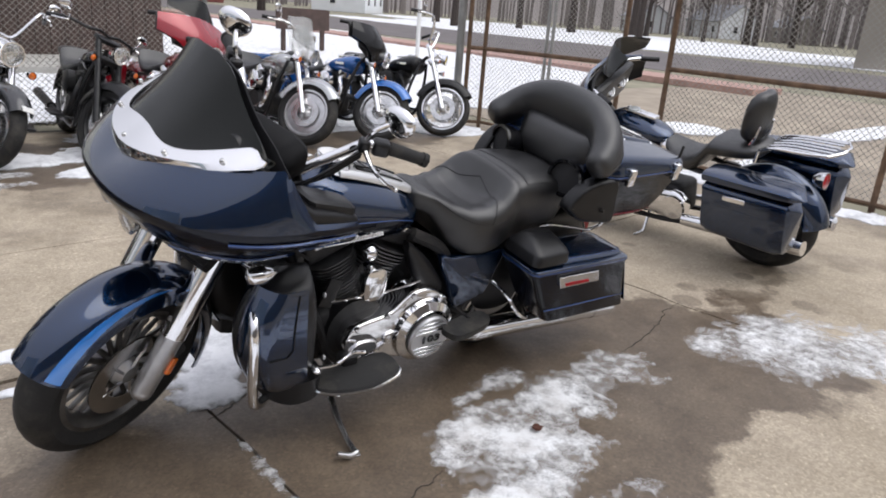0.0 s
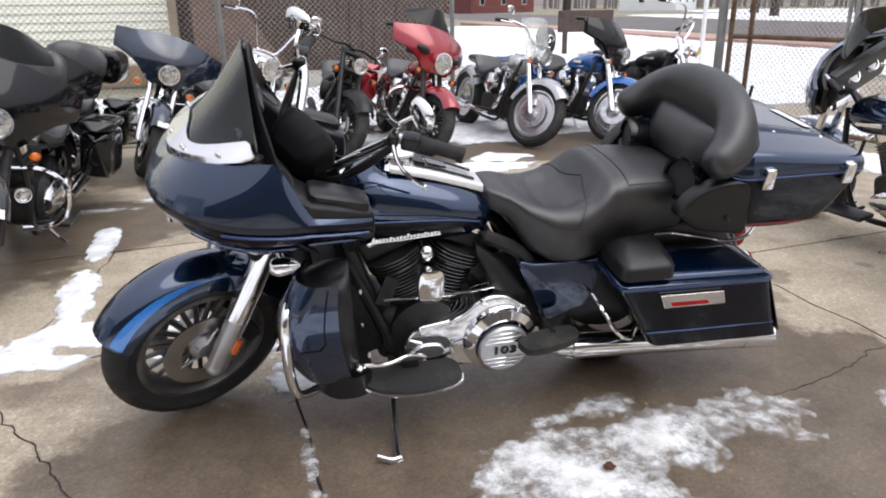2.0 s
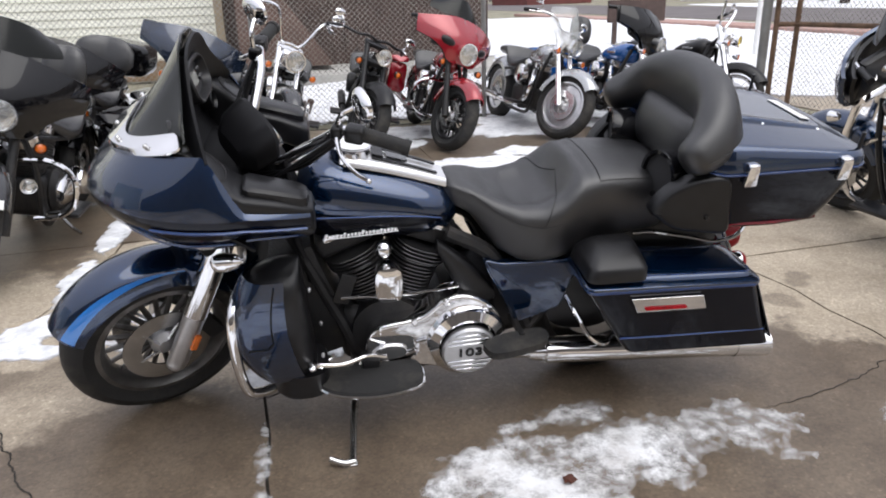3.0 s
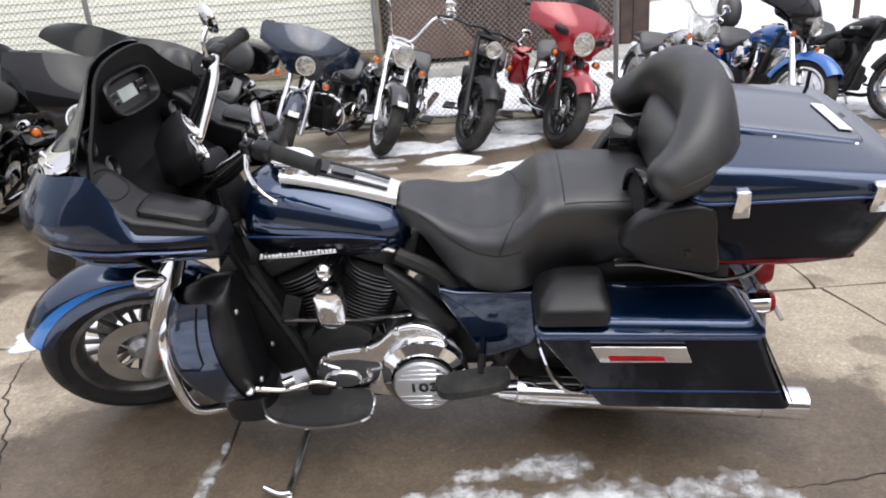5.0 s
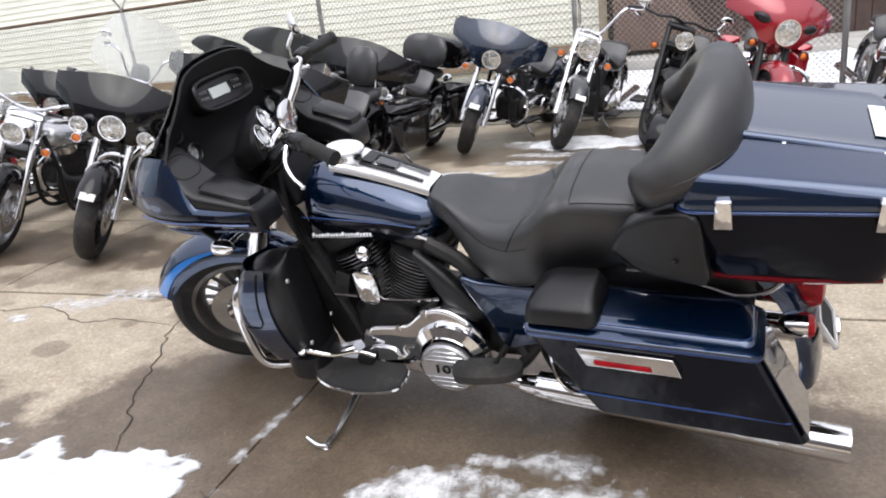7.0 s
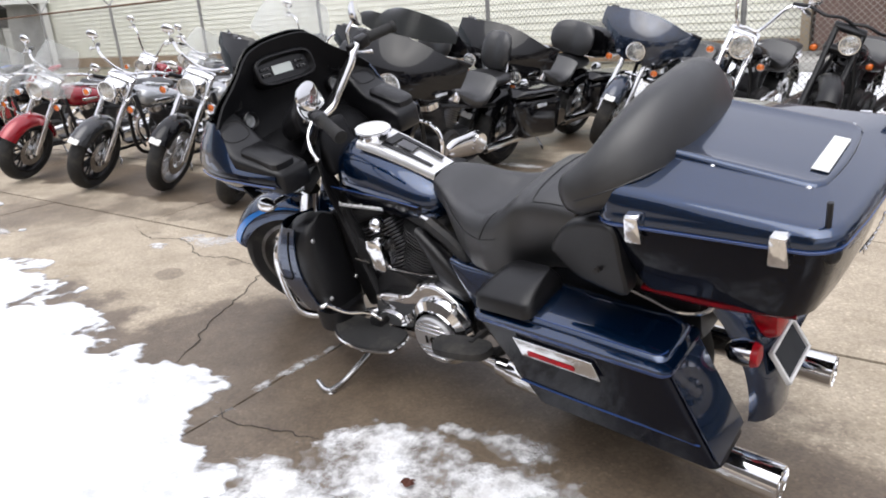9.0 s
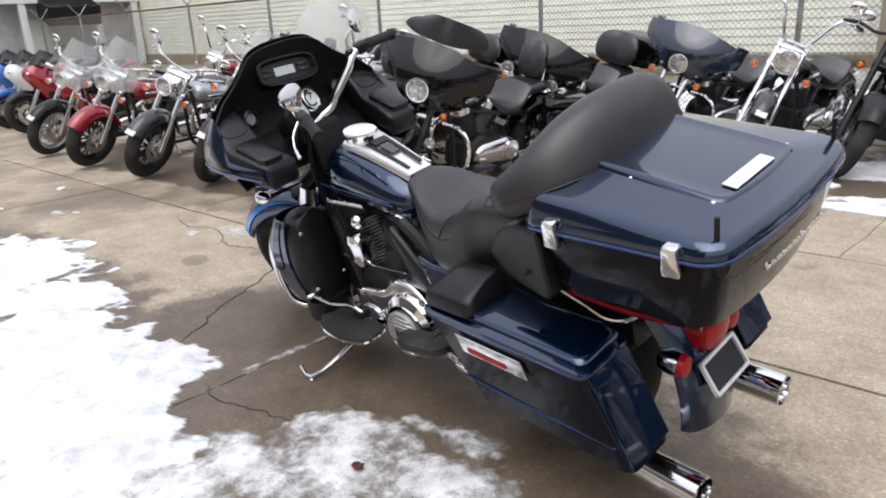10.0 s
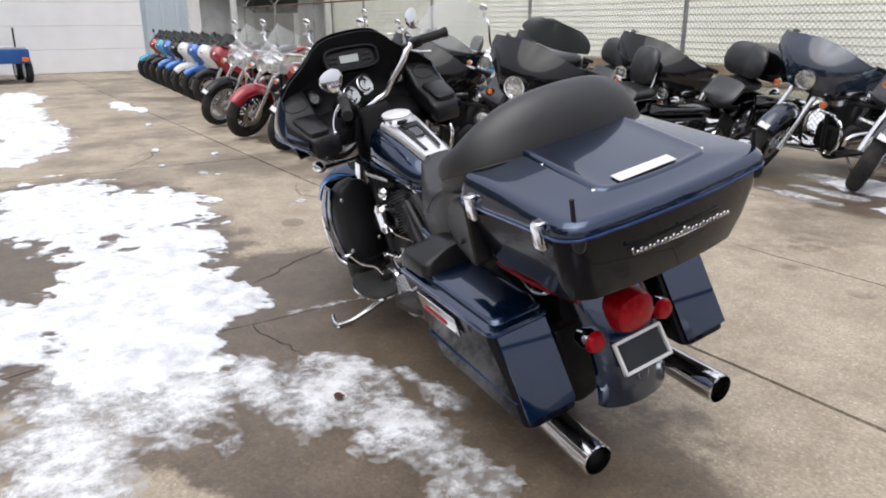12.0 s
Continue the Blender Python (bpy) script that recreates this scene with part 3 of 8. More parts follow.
# jagged cracks through the slabs
for pts, wide in (([(-1.56, 0.70), (-1.50, 0.42), (-1.31, 0.08), (-1.25, -0.02), (-1.16, -0.21), (-0.98, -0.44), (-0.90, -0.62)], 0.007), ([(-0.45, -0.66), (-0.30, -0.70), (-0.10, -0.63), (0.03, -0.60)], 0.005), ([(-0.47, 0.10), (-0.36, 0.13), (-0.27, 0.19), (-0.1, 0.22)], 0.006),
                  ([(1.25, -0.43), (1.45, -0.40), (1.72, -0.34), (1.92, -0.26), (2.08, -0.25)], 0.005), ([(-3.2, 0.55), (-2.8, 0.42), (-2.5, 0.5), (-2.1, 0.36), (-1.9, 0.42), (-1.5, 0.40)], 0.006), ([(-6.2, 0.4), (-5.6, -0.2), (-5.2, -0.3), (-4.6, -0.7)], 0.009)):
    bm = B()
    path = catmull([Vector((x, y, 0)) for x, y in pts], 14)
    left, right = [], []
    for k, p in enumerate(path):
        q = path[min(k + 1, len(path) - 1)] - path[max(k - 1, 0)]
        side = Vector((-q.y, q.x, 0)).normalized()
        c = p + side * (noise.noise((p.x * 17, p.y * 17, 4)) * 0.022 + noise.noise((p.x * 60, p.y * 60, 1)) * 0.008)
        w = wide * 0.5 * (0.55 + 0.7 * abs(noise.noise((p.x * 25, p.y * 25, 8))) + 0.2) * min(1, 4 * min(k + 0.2, len(path) - 0.8 - k) / len(path) + 0.15)
        left.append(c + side * w + Vector((0, 0, 0.0022)))
        right.append(c - side * w + Vector((0, 0, 0.0022)))
    shell(bm, [left, right], 0.0006)
    part("crack", bm, SOIL, pavement, smooth=False)

# road, path and verge outside the lot
bm = B()
block(bm, (15.0, 600.0, 0.02), (28.5, 60, -0.022))
solo("road", bm, ASPHALT, "wide grey asphalt road beyond the fence", "road", kind="structure", smooth=False)
bm = B()
block(bm, (12.5, 12.5, 0.02), (12.2, 1.5, -0.022))
solo("driveway", bm, material("pale_gravel_drive", (0.33, 0.28, 0.22), 0.9, vary=0.25, scale=1.5, bump=0.5), "pale gravelly driveway outside the gate", "driveway", kind="structure", smooth=False)
bm = B()
block(bm, (1.6, 40.0, 0.16), (16.6, 26, 0.06), bevel=0.01)
solo("path", bm, material("pink_brick_path", (0.42, 0.27, 0.23), 0.85, vary=0.2, scale=6), "pinkish brick footpath crossing the snowfield", "path", kind="structure", smooth=False)


# ---- fence ----
FENCEWIRE = material("weathered_galvanised_wire", (0.38, 0.37, 0.34), 0.5, 0.6, vary=0.3, scale=3)
POST = material("weathered_grey_steel", (0.32, 0.32, 0.31), 0.45, 0.7, vary=0.2, scale=6)
RUST = material("rusty_brown_pipe", (0.15, 0.095, 0.06), 0.75, 0.3, vary=0.4, scale=9, bump=0.4, bump_scale=80)


def chain_link(bm, a, b, z0, z1, step=0.06, r=0.0024):
    """Woven diamond wire between two plan points."""
    a, b = Vector((*a, 0)), Vector((*b, 0))
    d = (b - a)
    length = d.length
    d.normalize()
    side = Vector((-d.y, d.x, 0))
    h = z1 - z0
    n = int((length + h) / step)
    for k in range(n):
        for s in (1, -1):
            s0 = k * step if s > 0 else k * step - h
            t0, t1 = 0.0, h
            if s > 0:
                lo, hi = s0 - h, s0
                p_at = lambda t: (s0 - t)
            else:
                p_at = lambda t: (s0 + t)
            ts = [t for t in (0.0, h)]
            u0, u1 = p_at(0.0), p_at(h)
            # clip to the bay
            if max(u0, u1) <= 0 or min(u0, u1) >= length:
                continue
            sg = (u1 - u0) / h
            for lim in (0.0, length):
                t = (lim - u0) / sg
                if 0 < t < h:
                    if (sg > 0) == (lim == 0.0):
                        t0 = max(t0, t)
                    else:
                        t1 = min(t1, t)
            if t1 - t0 < 0.01:
                continue
            p, q = a + d * p_at(t0) + Vector((0, 0, z0 + t0)), a + d * p_at(t1) + Vector((0, 0, z0 + t1))
            off = side * (0.002 * s)
            w = (q - p).normalized().cross(side) * r
            vs = [bm.verts.new(c + off + o) for c in (p, q) for o in (w, side * r, -w)]
            for i in range(3):
                j = (i + 1) % 3
                bm.faces.new((vs[i], vs[j], vs[3 + j], vs[3 + i]))


def fence_run(label, posts, z_top, mid=None, arms=False, rail_mat=POST, post_mat=POST, heavy=()):
    f = thing("chain_link_fence", label, "fence", pose(0, 0, 0), kind="structure")
    for i, p in enumerate(posts):
        bm = B()
        r = 0.045 if i in heavy else 0.028
        rod(bm, (*p, 0), (*p, z_top + 0.03), r, 12)
        oval(bm, (*p, z_top + 0.03), (r * 1.15, r * 1.15, r * 0.8), 10)
        if arms:
            for s in (-1, 1):
                tube(bm, [(p[0], p[1], z_top + 0.02), (p[0] + 0.0, p[1] + s * 0.12, z_top + 0.16), (p[0], p[1] + s * 0.24, z_top + 0.32)], 0.013, 6, 2)
        part("post", bm, post_mat, f)
    for a, b in zip(posts, posts[1:]):
        for z in [z_top] + ([mid] if mid else []) + [0.07]:
            if z == 0.07 and not mid:
                continue
            bm = B()
            rod(bm, (*a, z), (*b, z), 0.021 if z != mid else 0.026, 8)
            part("rail", bm, rail_mat, f)
        bm = B()
        chain_link(bm, a, b, 0.05, z_top)
        part("wire_mesh", bm, FENCEWIRE, f, smooth=False)
    return f


fence_run("tall grey chain-link fence with barbed-wire arms", [(x, 5.82) for x in (-22.1, -19.0, -15.9, -12.8, -9.74, -6.69, -3.6, -0.5, 2.06)], 1.81, arms=True, rail_mat=RUST)
fence_run("rusty chain-link gate panels with pipe rails", [(5.04, 4.73), (5.2, 4.60), (5.52, 2.75)], 1.9, mid=1.0, rail_mat=RUST, post_mat=RUST)
fence_run("rusty chain-link gate with brown pipe rails", [(5.5, 2.14), (5.6, -0.05), (5.62, -2.4), (5.64, -4.8)], 1.9, mid=1.01, rail_mat=RUST, post_mat=RUST)
bm = B()
rod(bm, (5.0, 4.85, 0), (5.0, 4.85, 2.4), 0.05, 14)
solo("fence_post", bm, POST, "stout grey steel corner post of the fence", "post")

# ---- buildings ----
SIDING = material("cream_vinyl_siding", (0.80, 0.80, 0.70), 0.55, vary=0.06, scale=1.2, dirt=(0.56, 0.55, 0.46), dirt_amount=0.3)
BROWN = material("dark_brown_boards", (0.07, 0.045, 0.038), 0.75, vary=0.3, scale=5)


def sided_wall():
    w = thing("wall_siding", "long wall of cream horizontal vinyl siding", "wall", pose(0, 0, 0), kind="structure")
    bm = B()
    block(bm, (38.0, 0.25, 4.6), (-20.3, 12.4, 2.35))
    part("wall_core", bm, SIDING, w, smooth=False)
    bm = B()
    z = 0.42
    while z < 4.6:
        vs = [bm.verts.new(p) for p in ((-39.3, 12.272, z + 0.15), (-1.3, 12.272, z + 0.15), (-1.3, 12.245, z), (-39.3, 12.245, z), (-1.3, 12.272, z), (-39.3, 12.272, z))]
        bm.faces.new((vs[0], vs[1], vs[2], vs[3]))
        bm.faces.new((vs[3], vs[2], vs[4], vs[5]))
        z += 0.15
    part("siding_courses", bm, SIDING, w, "cream lapped siding boards", smooth=False)
    bm = B()
    block(bm, (38.0, 0.08, 0.36), (-20.3, 12.25, 0.2), bevel=0.01)
    part("base_board", bm, material("tan_base_board", (0.26, 0.18, 0.11), 0.8, vary=0.2, scale=3), w, "tan board along the foot", smooth=False)
    bm = B()
    block(bm, (0.16, 0.16, 4.6), (-1.25, 12.28, 2.3), bevel=0.01)
    part("corner_board", bm, material("tan_corner_board", (0.38, 0.31, 0.22), 0.7, vary=0.15, scale=3), w, "tan corner trim", smooth=False)
    return w


sided_wall()
shed = thing("brown_shed", "dark brown lean-to with sloping stair side beyond the fence", "shed", pose(0, 0, 0))
bm = B()
block(bm, (5.4, 3.0, 3.6), (1.35, 13.9, 1.8), bevel=0.02)
part("wall", bm, BROWN, shed, smooth=False)
for k in range(22):
    bm = B()
    block(bm, (0.22, 0.02, 3.6), (-1.2 + k * 0.24, 12.39, 1.8), bevel=0.004, seg=1)
    part("board", bm, BROWN, shed, smooth=False)
bm = B()
vs = [bm.verts.new(p) for p in ((-0.9, 12.3, 0.25), (0.75, 12.3, 0.25), (-0.9, 12.3, 2.6))]
f = bm.faces.new(vs)
r = bmesh.ops.extrude_face_region(bm, geom=[f])
bmesh.ops.translate(bm, verts=[v for v in r["geom"] if isinstance(v, bmesh.types.BMVert)], vec=(0, -1.1, 0))
part("stair_side", bm, material("red_brown_boards", (0.12, 0.075, 0.06), 0.8, vary=0.2, scale=4), shed, "sloping brown stair side", smooth=False)
bm = B()
block(bm, (5.8, 2.2, 0.16), (1.4, 11.4, 0.08), bevel=0.02)
solo("concrete_step", bm, material("grey_concrete", (0.42, 0.41, 0.38), 0.9, vary=0.15, scale=3), "low grey concrete slab before the shed", "step", kind="structure", smooth=False)

garage = thing("garage_building", "pale blue metal garage with a large white door", "building", pose(0, 0, 0))
STEEL = material("pale_blue_steel_cladding", (0.52, 0.60, 0.66), 0.5, vary=0.06, scale=2)
bm = B()
block(bm, (6, 11.5, 6.5), (-23.05, -2.05, 3.25))
part("wall", bm, STEEL, garage, smooth=False)
for k in range(28):
    y = -7.7 + k * 0.42
    if -1.75 < y < 2.3:
        continue
    bm = B()
    block(bm, (0.05, 0.10, 6.5), (-20.03, y, 3.25), taper=None)
    part("cladding_rib", bm, STEEL, garage, smooth=False)
bm = B()
block(bm, (0.08, 3.9, 3.2), (-20.0, 0.25, 1.6), bevel=0.01)
door = part("overhead_door", bm, material("white_door_paint", (0.90, 0.91, 0.92), 0.4, vary=0.03, scale=2), garage, "large white sectional door", smooth=False)
for k in range(5):
    bm = B()
    block(bm, (0.03, 3.88, 0.61), (-19.955, 0.25, 0.33 + k * 0.62), bevel=0.008, seg=1)
    part("door_panel", bm, door.data.materials[0], door, smooth=False)
bm = B()
block(bm, (0.25, 0.34, 6.2), (-19.95, 3.66, 3.1), bevel=0.02)
part("downpipe", bm, WHITE, garage, "white corner trim", smooth=False)
far_shed = thing("porch_building", "brown house front with a white-trimmed porch between buildings", "building", pose(0, 0, 0))
bm = B()
block(bm, (2.0, 8.6, 5.2), (-31.5, 9.3, 2.6), bevel=0.02)
part("wall", bm, material("grey_porch_boards", (0.58, 0.58, 0.59), 0.7, vary=0.15, scale=3), far_shed, smooth=False)
bm = B()
block(bm, (0.8, 8.6, 1.9), (-30.1, 9.3, 3.72), bevel=0.02)
part("upper_wall", bm, BROWN, far_shed, "dark brown upper storey", smooth=False)
bm = B()
block(bm, (0.2, 8.6, 0.18), (-29.7, 9.3, 2.68), bevel=0.01)
part("beam", bm, WHITE, far_shed, smooth=False)
for y in (5.6, 7.6, 10.4, 12.0):
    bm = B()
    block(bm, (0.22, 0.26, 2.6), (-29.75, y, 1.3), bevel=0.01)
    part("porch_post", bm, WHITE, far_shed, smooth=False)
bm = B()
block(bm, (1.2, 2.0, 0.75), (-29.3, 9.2, 2.25), (0, 18, 0), 0.03)
part("awning", bm, BLACK, far_shed, "dark fabric awning", smooth=False)
bm = B()
block(bm, (0.06, 1.0, 2.0), (-30.47, 8.2, 1.0), bevel=0.02)
part("door", bm, WHITE, far_shed, smooth=False)
bm = B()
block(bm, (0.06, 1.1, 0.9), (-29.68, 8.8, 3.6), bevel=0.02)
part("window", bm, WHITE, far_shed, smooth=False)


def house(at, size, roof_h, turn, wall_mat, label, n_win=3):
    h = thing("house", label, "house", pose(*at, 0, 0, turn), "houses across the road")
    w, d, e = size
    bm = B()
    block(bm, (w, d, e), (0, 0, e / 2))
    g = [bm.verts.new(p) for p in ((-w / 2, -d / 2, e), (-w / 2, d / 2, e), (-w / 2, 0, e + roof_h))]
    bm.faces.new(g)
    g = [bm.verts.new(p) for p in ((w / 2, -d / 2, e), (w / 2, d / 2, e), (w / 2, 0, e + roof_h))]
    bm.faces.new(g[::-1])
    part("wall", bm, wall_mat, h, smooth=False)
    sl = math.degrees(math.atan2(roof_h, d / 2))
    ln = math.hypot(roof_h, d / 2) + 0.4
    for s in (-1, 1):
        bm = B()
        block(bm, (w + 0.6, ln, 0.15), (0, s * (d / 4 + 0.1), e + roof_h / 2 + 0.05), (-s * sl, 0, 0))
        part("roof", bm, ROOFSNOW, h, "snow-dusted shingle roof", smooth=False)
    for k in range(n_win):
        for face in (-1, 1):
            bm = B()
            block(bm, (0.9, 0.12, 1.2), (-w / 2 + w * (k + 0.5) / n_win, face * d / 2, e * 0.55), bevel=0.02, seg=1)
            win = part("window", bm, WHITE, h, smooth=False)
            bm = B()
            block(bm, (0.74, 0.14, 1.04), (-w / 2 + w * (k + 0.5) / n_win, face * (d / 2 + 0.01), e * 0.55))
            part("pane", bm, WINDOW, win, smooth=False)
    bm = B()
    block(bm, (0.12, 0.9, 1.2), (-w / 2, 0.8, e * 0.55), bevel=0.02, seg=1)
    win = part("window", bm, WHITE, h, smooth=False)
    bm = B()
    block(bm, (0.14, 0.74, 1.04), (-w / 2 - 0.01, 0.8, e * 0.55))
    part("pane", bm, WINDOW, win, smooth=False)
    return h


ROOFSNOW = material("snow_dusted_shingles", (0.30, 0.31, 0.33), 0.85, vary=0.35, scale=1.5)
WINDOW = material("dark_window_glass", (0.02, 0.024, 0.03), 0.08, coat=0.6)
HOUSEWHITE = material("white_clapboard", (0.72, 0.74, 0.76), 0.6, vary=0.05, scale=1)
BEIGE = material("beige_stucco", (0.30, 0.275, 0.24), 0.85, vary=0.08, scale=0.5, bump=0.3)
house((129, 84, 0), (10, 7, 2.9), 2.2, 55, HOUSEWHITE, "white gabled clapboard house under thin snow")
house((130, 68, 0), (12, 8, 3.0), 2.8, 60, HOUSEWHITE, "white clapboard house with a steep gable")
house((150, 63, 0), (9, 7, 2.8), 2.2, 50, BEIGE, "low beige house among bare trees")
house((62, 92, 0), (11, 8, 3.0), 2.6, 40, HOUSEWHITE, "white house seen beyond dark tree trunks")
house((38, 100, 0), (12, 8, 3.0), 2.4, 20, material("dark_red_siding", (0.16, 0.05, 0.045), 0.7, vary=0.2, scale=1), "dark red house far along the street")
bm = B()
office = thing("beige_building", "plain beige block building with a dark window", "building", pose(47.5, 9.5, 0, 0, 0, 18))
block(bm, (9, 10, 7), (0, 0, 3.5), bevel=0.03)
part("wall", bm, BEIGE, office, smooth=False)
for y in (-2.6, 1.8):
    bm = B()
    block(bm, (0.2, 2.0, 2.2), (-4.5, y, 2.6), bevel=0.03, seg=1)
    win = part("window", bm, BROWN, office, smooth=False)
    bm = B()
    block(bm, (0.22, 1.8, 2.0), (-4.52, y, 2.6))
    part("pane", bm, WINDOW, win, smooth=False)

BARK = material("dark_bark", (0.045, 0.035, 0.03), 0.9, vary=0.4, scale=8, bump=0.6)


def bare_tree(at, height, r, seed):
    rnd = random.Random(seed)
    t = thing("tree", "bare winter tree with a dark trunk", "tree", pose(*at), "bare trees across the road")
    bm = B()
    tube(bm, [(0, 0, -0.1), (0.1 * r, 0, height * 0.25), (rnd.uniform(-1, 1) * r, rnd.uniform(-1, 1) * r, height * 0.55)], [r * 1.3, r, r * 0.7], 9, 4)
    part("trunk", bm, BARK, t)
    bm = B()

    def limb(p, d, ln, rr, lvl):
        q = p + d * ln
        mid = p + d * ln * 0.5 + Vector((rnd.uniform(-1, 1), rnd.uniform(-1, 1), rnd.uniform(-0.4, 0.4))) * ln * 0.08
        tube(bm, [p, mid, q], [rr, rr * 0.8, rr * 0.55], 5, 1)
        if lvl:
            for _ in range(3 if lvl > 1 else 4):
                nd = (d + Vector((rnd.uniform(-1, 1), rnd.uniform(-1, 1), rnd.uniform(-0.3, 0.7))) * 0.8).normalized()
                limb(p + (q - p) * rnd.uniform(0.45, 1), nd, ln * rnd.uniform(0.5, 0.75), rr * 0.5, lvl - 1)
    for k in range(5):
        a = k * 1.3 + rnd.random()
        limb(Vector((0, 0, height * rnd.uniform(0.3, 0.55))), Vector((math.cos(a) * 0.7, math.sin(a) * 0.7, 0.8)).normalized(), height * 0.3, r * 0.55, 3)
    part("crown", bm, BARK, t)


for i, (x, y, h, r) in enumerate(((66, 43, 12, 0.34), (62, 49, 13, 0.4), (58, 53, 11, 0.3), (52, 60, 12, 0.36), (78, 50, 11, 0.28), (80, 37, 11, 0.3), (92, 38, 12, 0.35), (74, 40, 9, 0.2), (34, 66, 12, 0.35), (88, 42, 13, 0.4), (43, 47, 10, 0.3), (75, 50, 13, 0.4))):
    bare_tree((x, y, 0), h, r, i)


def far_wood(label, x0, y0, x1, y1, n, h, seed):
    """A distant winter wood: many thin stems and twig sprays on a rising slope."""
    rnd = random.Random(seed)
    bm = B()
    for _ in range(n):
        k = rnd.random()
        x, y = x0 + (x1 - x0) * k + rnd.uniform(-12, 12), y0 + (y1 - y0) * k + rnd.uniform(-12, 12)
        hh = h * rnd.uniform(0.6, 1.1)
        z = rnd.uniform(0, 9)
        rod(bm, (x, y, z - 9), (x + rnd.uniform(-1, 1), y, z + hh), 0.24, 3, 0.06)
        for _ in range(7):
            a, zz = rnd.uniform(0, 6.28), z + hh * rnd.uniform(0.3, 0.9)
            rod(bm, (x, y, zz), (x + math.cos(a) * 3, y + math.sin(a) * 3, zz + rnd.uniform(1, 3.5)), 0.13, 3, 0.04)
    # twig colour is paled to put distance haze into it
    return solo("far_wood", bm, material("hazy_twigs", (0.21, 0.185, 0.18), 0.95, vary=0.25, scale=0.05), label, "woodland", kind="stuff")


far_wood("leafless grey-brown wood on the far slope", 150, 40, 40, 190, 420, 16, 4)
far_wood("leafless grey-brown wood beyond the houses", 190, -60, 140, 70, 320, 16, 5)
bm = B()
vs = []
for k in range(25):
    a = radians(-60 + k * 8)
    vs.append((math.cos(a), math.sin(a)))
rings(bm, [[(x * 240, y * 240, -1) for x, y in vs], [(x * 330, y * 330, 30 + 8 * math.sin(i)) for i, (x, y) in enumerate(vs)], [(x * 460, y * 460, 46 + 9 * math.sin(i * 1.7)) for i, (x, y) in enumerate(vs)]], cap=False, closed=False)
solo("hillside", bm, material("hazy_winter_hill", (0.20, 0.18, 0.17), 1.0, vary=0.2, scale=0.02), "hazy wooded winter hillside on the horizon", "hill", kind="structure")
bm = B()
rod(bm, (9.6, 11.3, 0), (9.6, 11.3, 3.2), 0.05, 10)
solo("sign_post", bm, WHITE, "white wooden post standing in the snow", "post")
bm = B()
for s in (-0.06, 0.06):
    rod(bm, (8.2, 6.1 + s, 0), (8.2, 6.1 + s, 1.9), 0.03, 8)
solo("gate_post", bm, POST, "pair of grey steel posts outside the gate", "post")
bm = B()
block(bm, (1.6, 0.12, 0.55), (9.0, 15.5, 0.9), bevel=0.02)
for s in (-0.6, 0.6):
    block(bm, (0.1, 0.1, 0.8), (9.0 + s, 15.5, 0.4))
solo("low_sign", bm, BROWN, "low brown wooden sign standing in snow", "sign", smooth=False)

# plain unseen wall added to darken reflections; closes the lot opposite the fence
UNSEENWALL = material("plain_grey_brown_render", (0.17, 0.155, 0.14), 0.85, vary=0.2, scale=1.5, bump=0.3, bump_scale=40)
bm = B()
block(bm, (26, 0.3, 4.2), (-8, -9.2, 2.1))
solo("unseen_wall", bm, UNSEENWALL, "plain grey-brown unseen wall added to darken reflections", "wall", kind="structure", smooth=False)


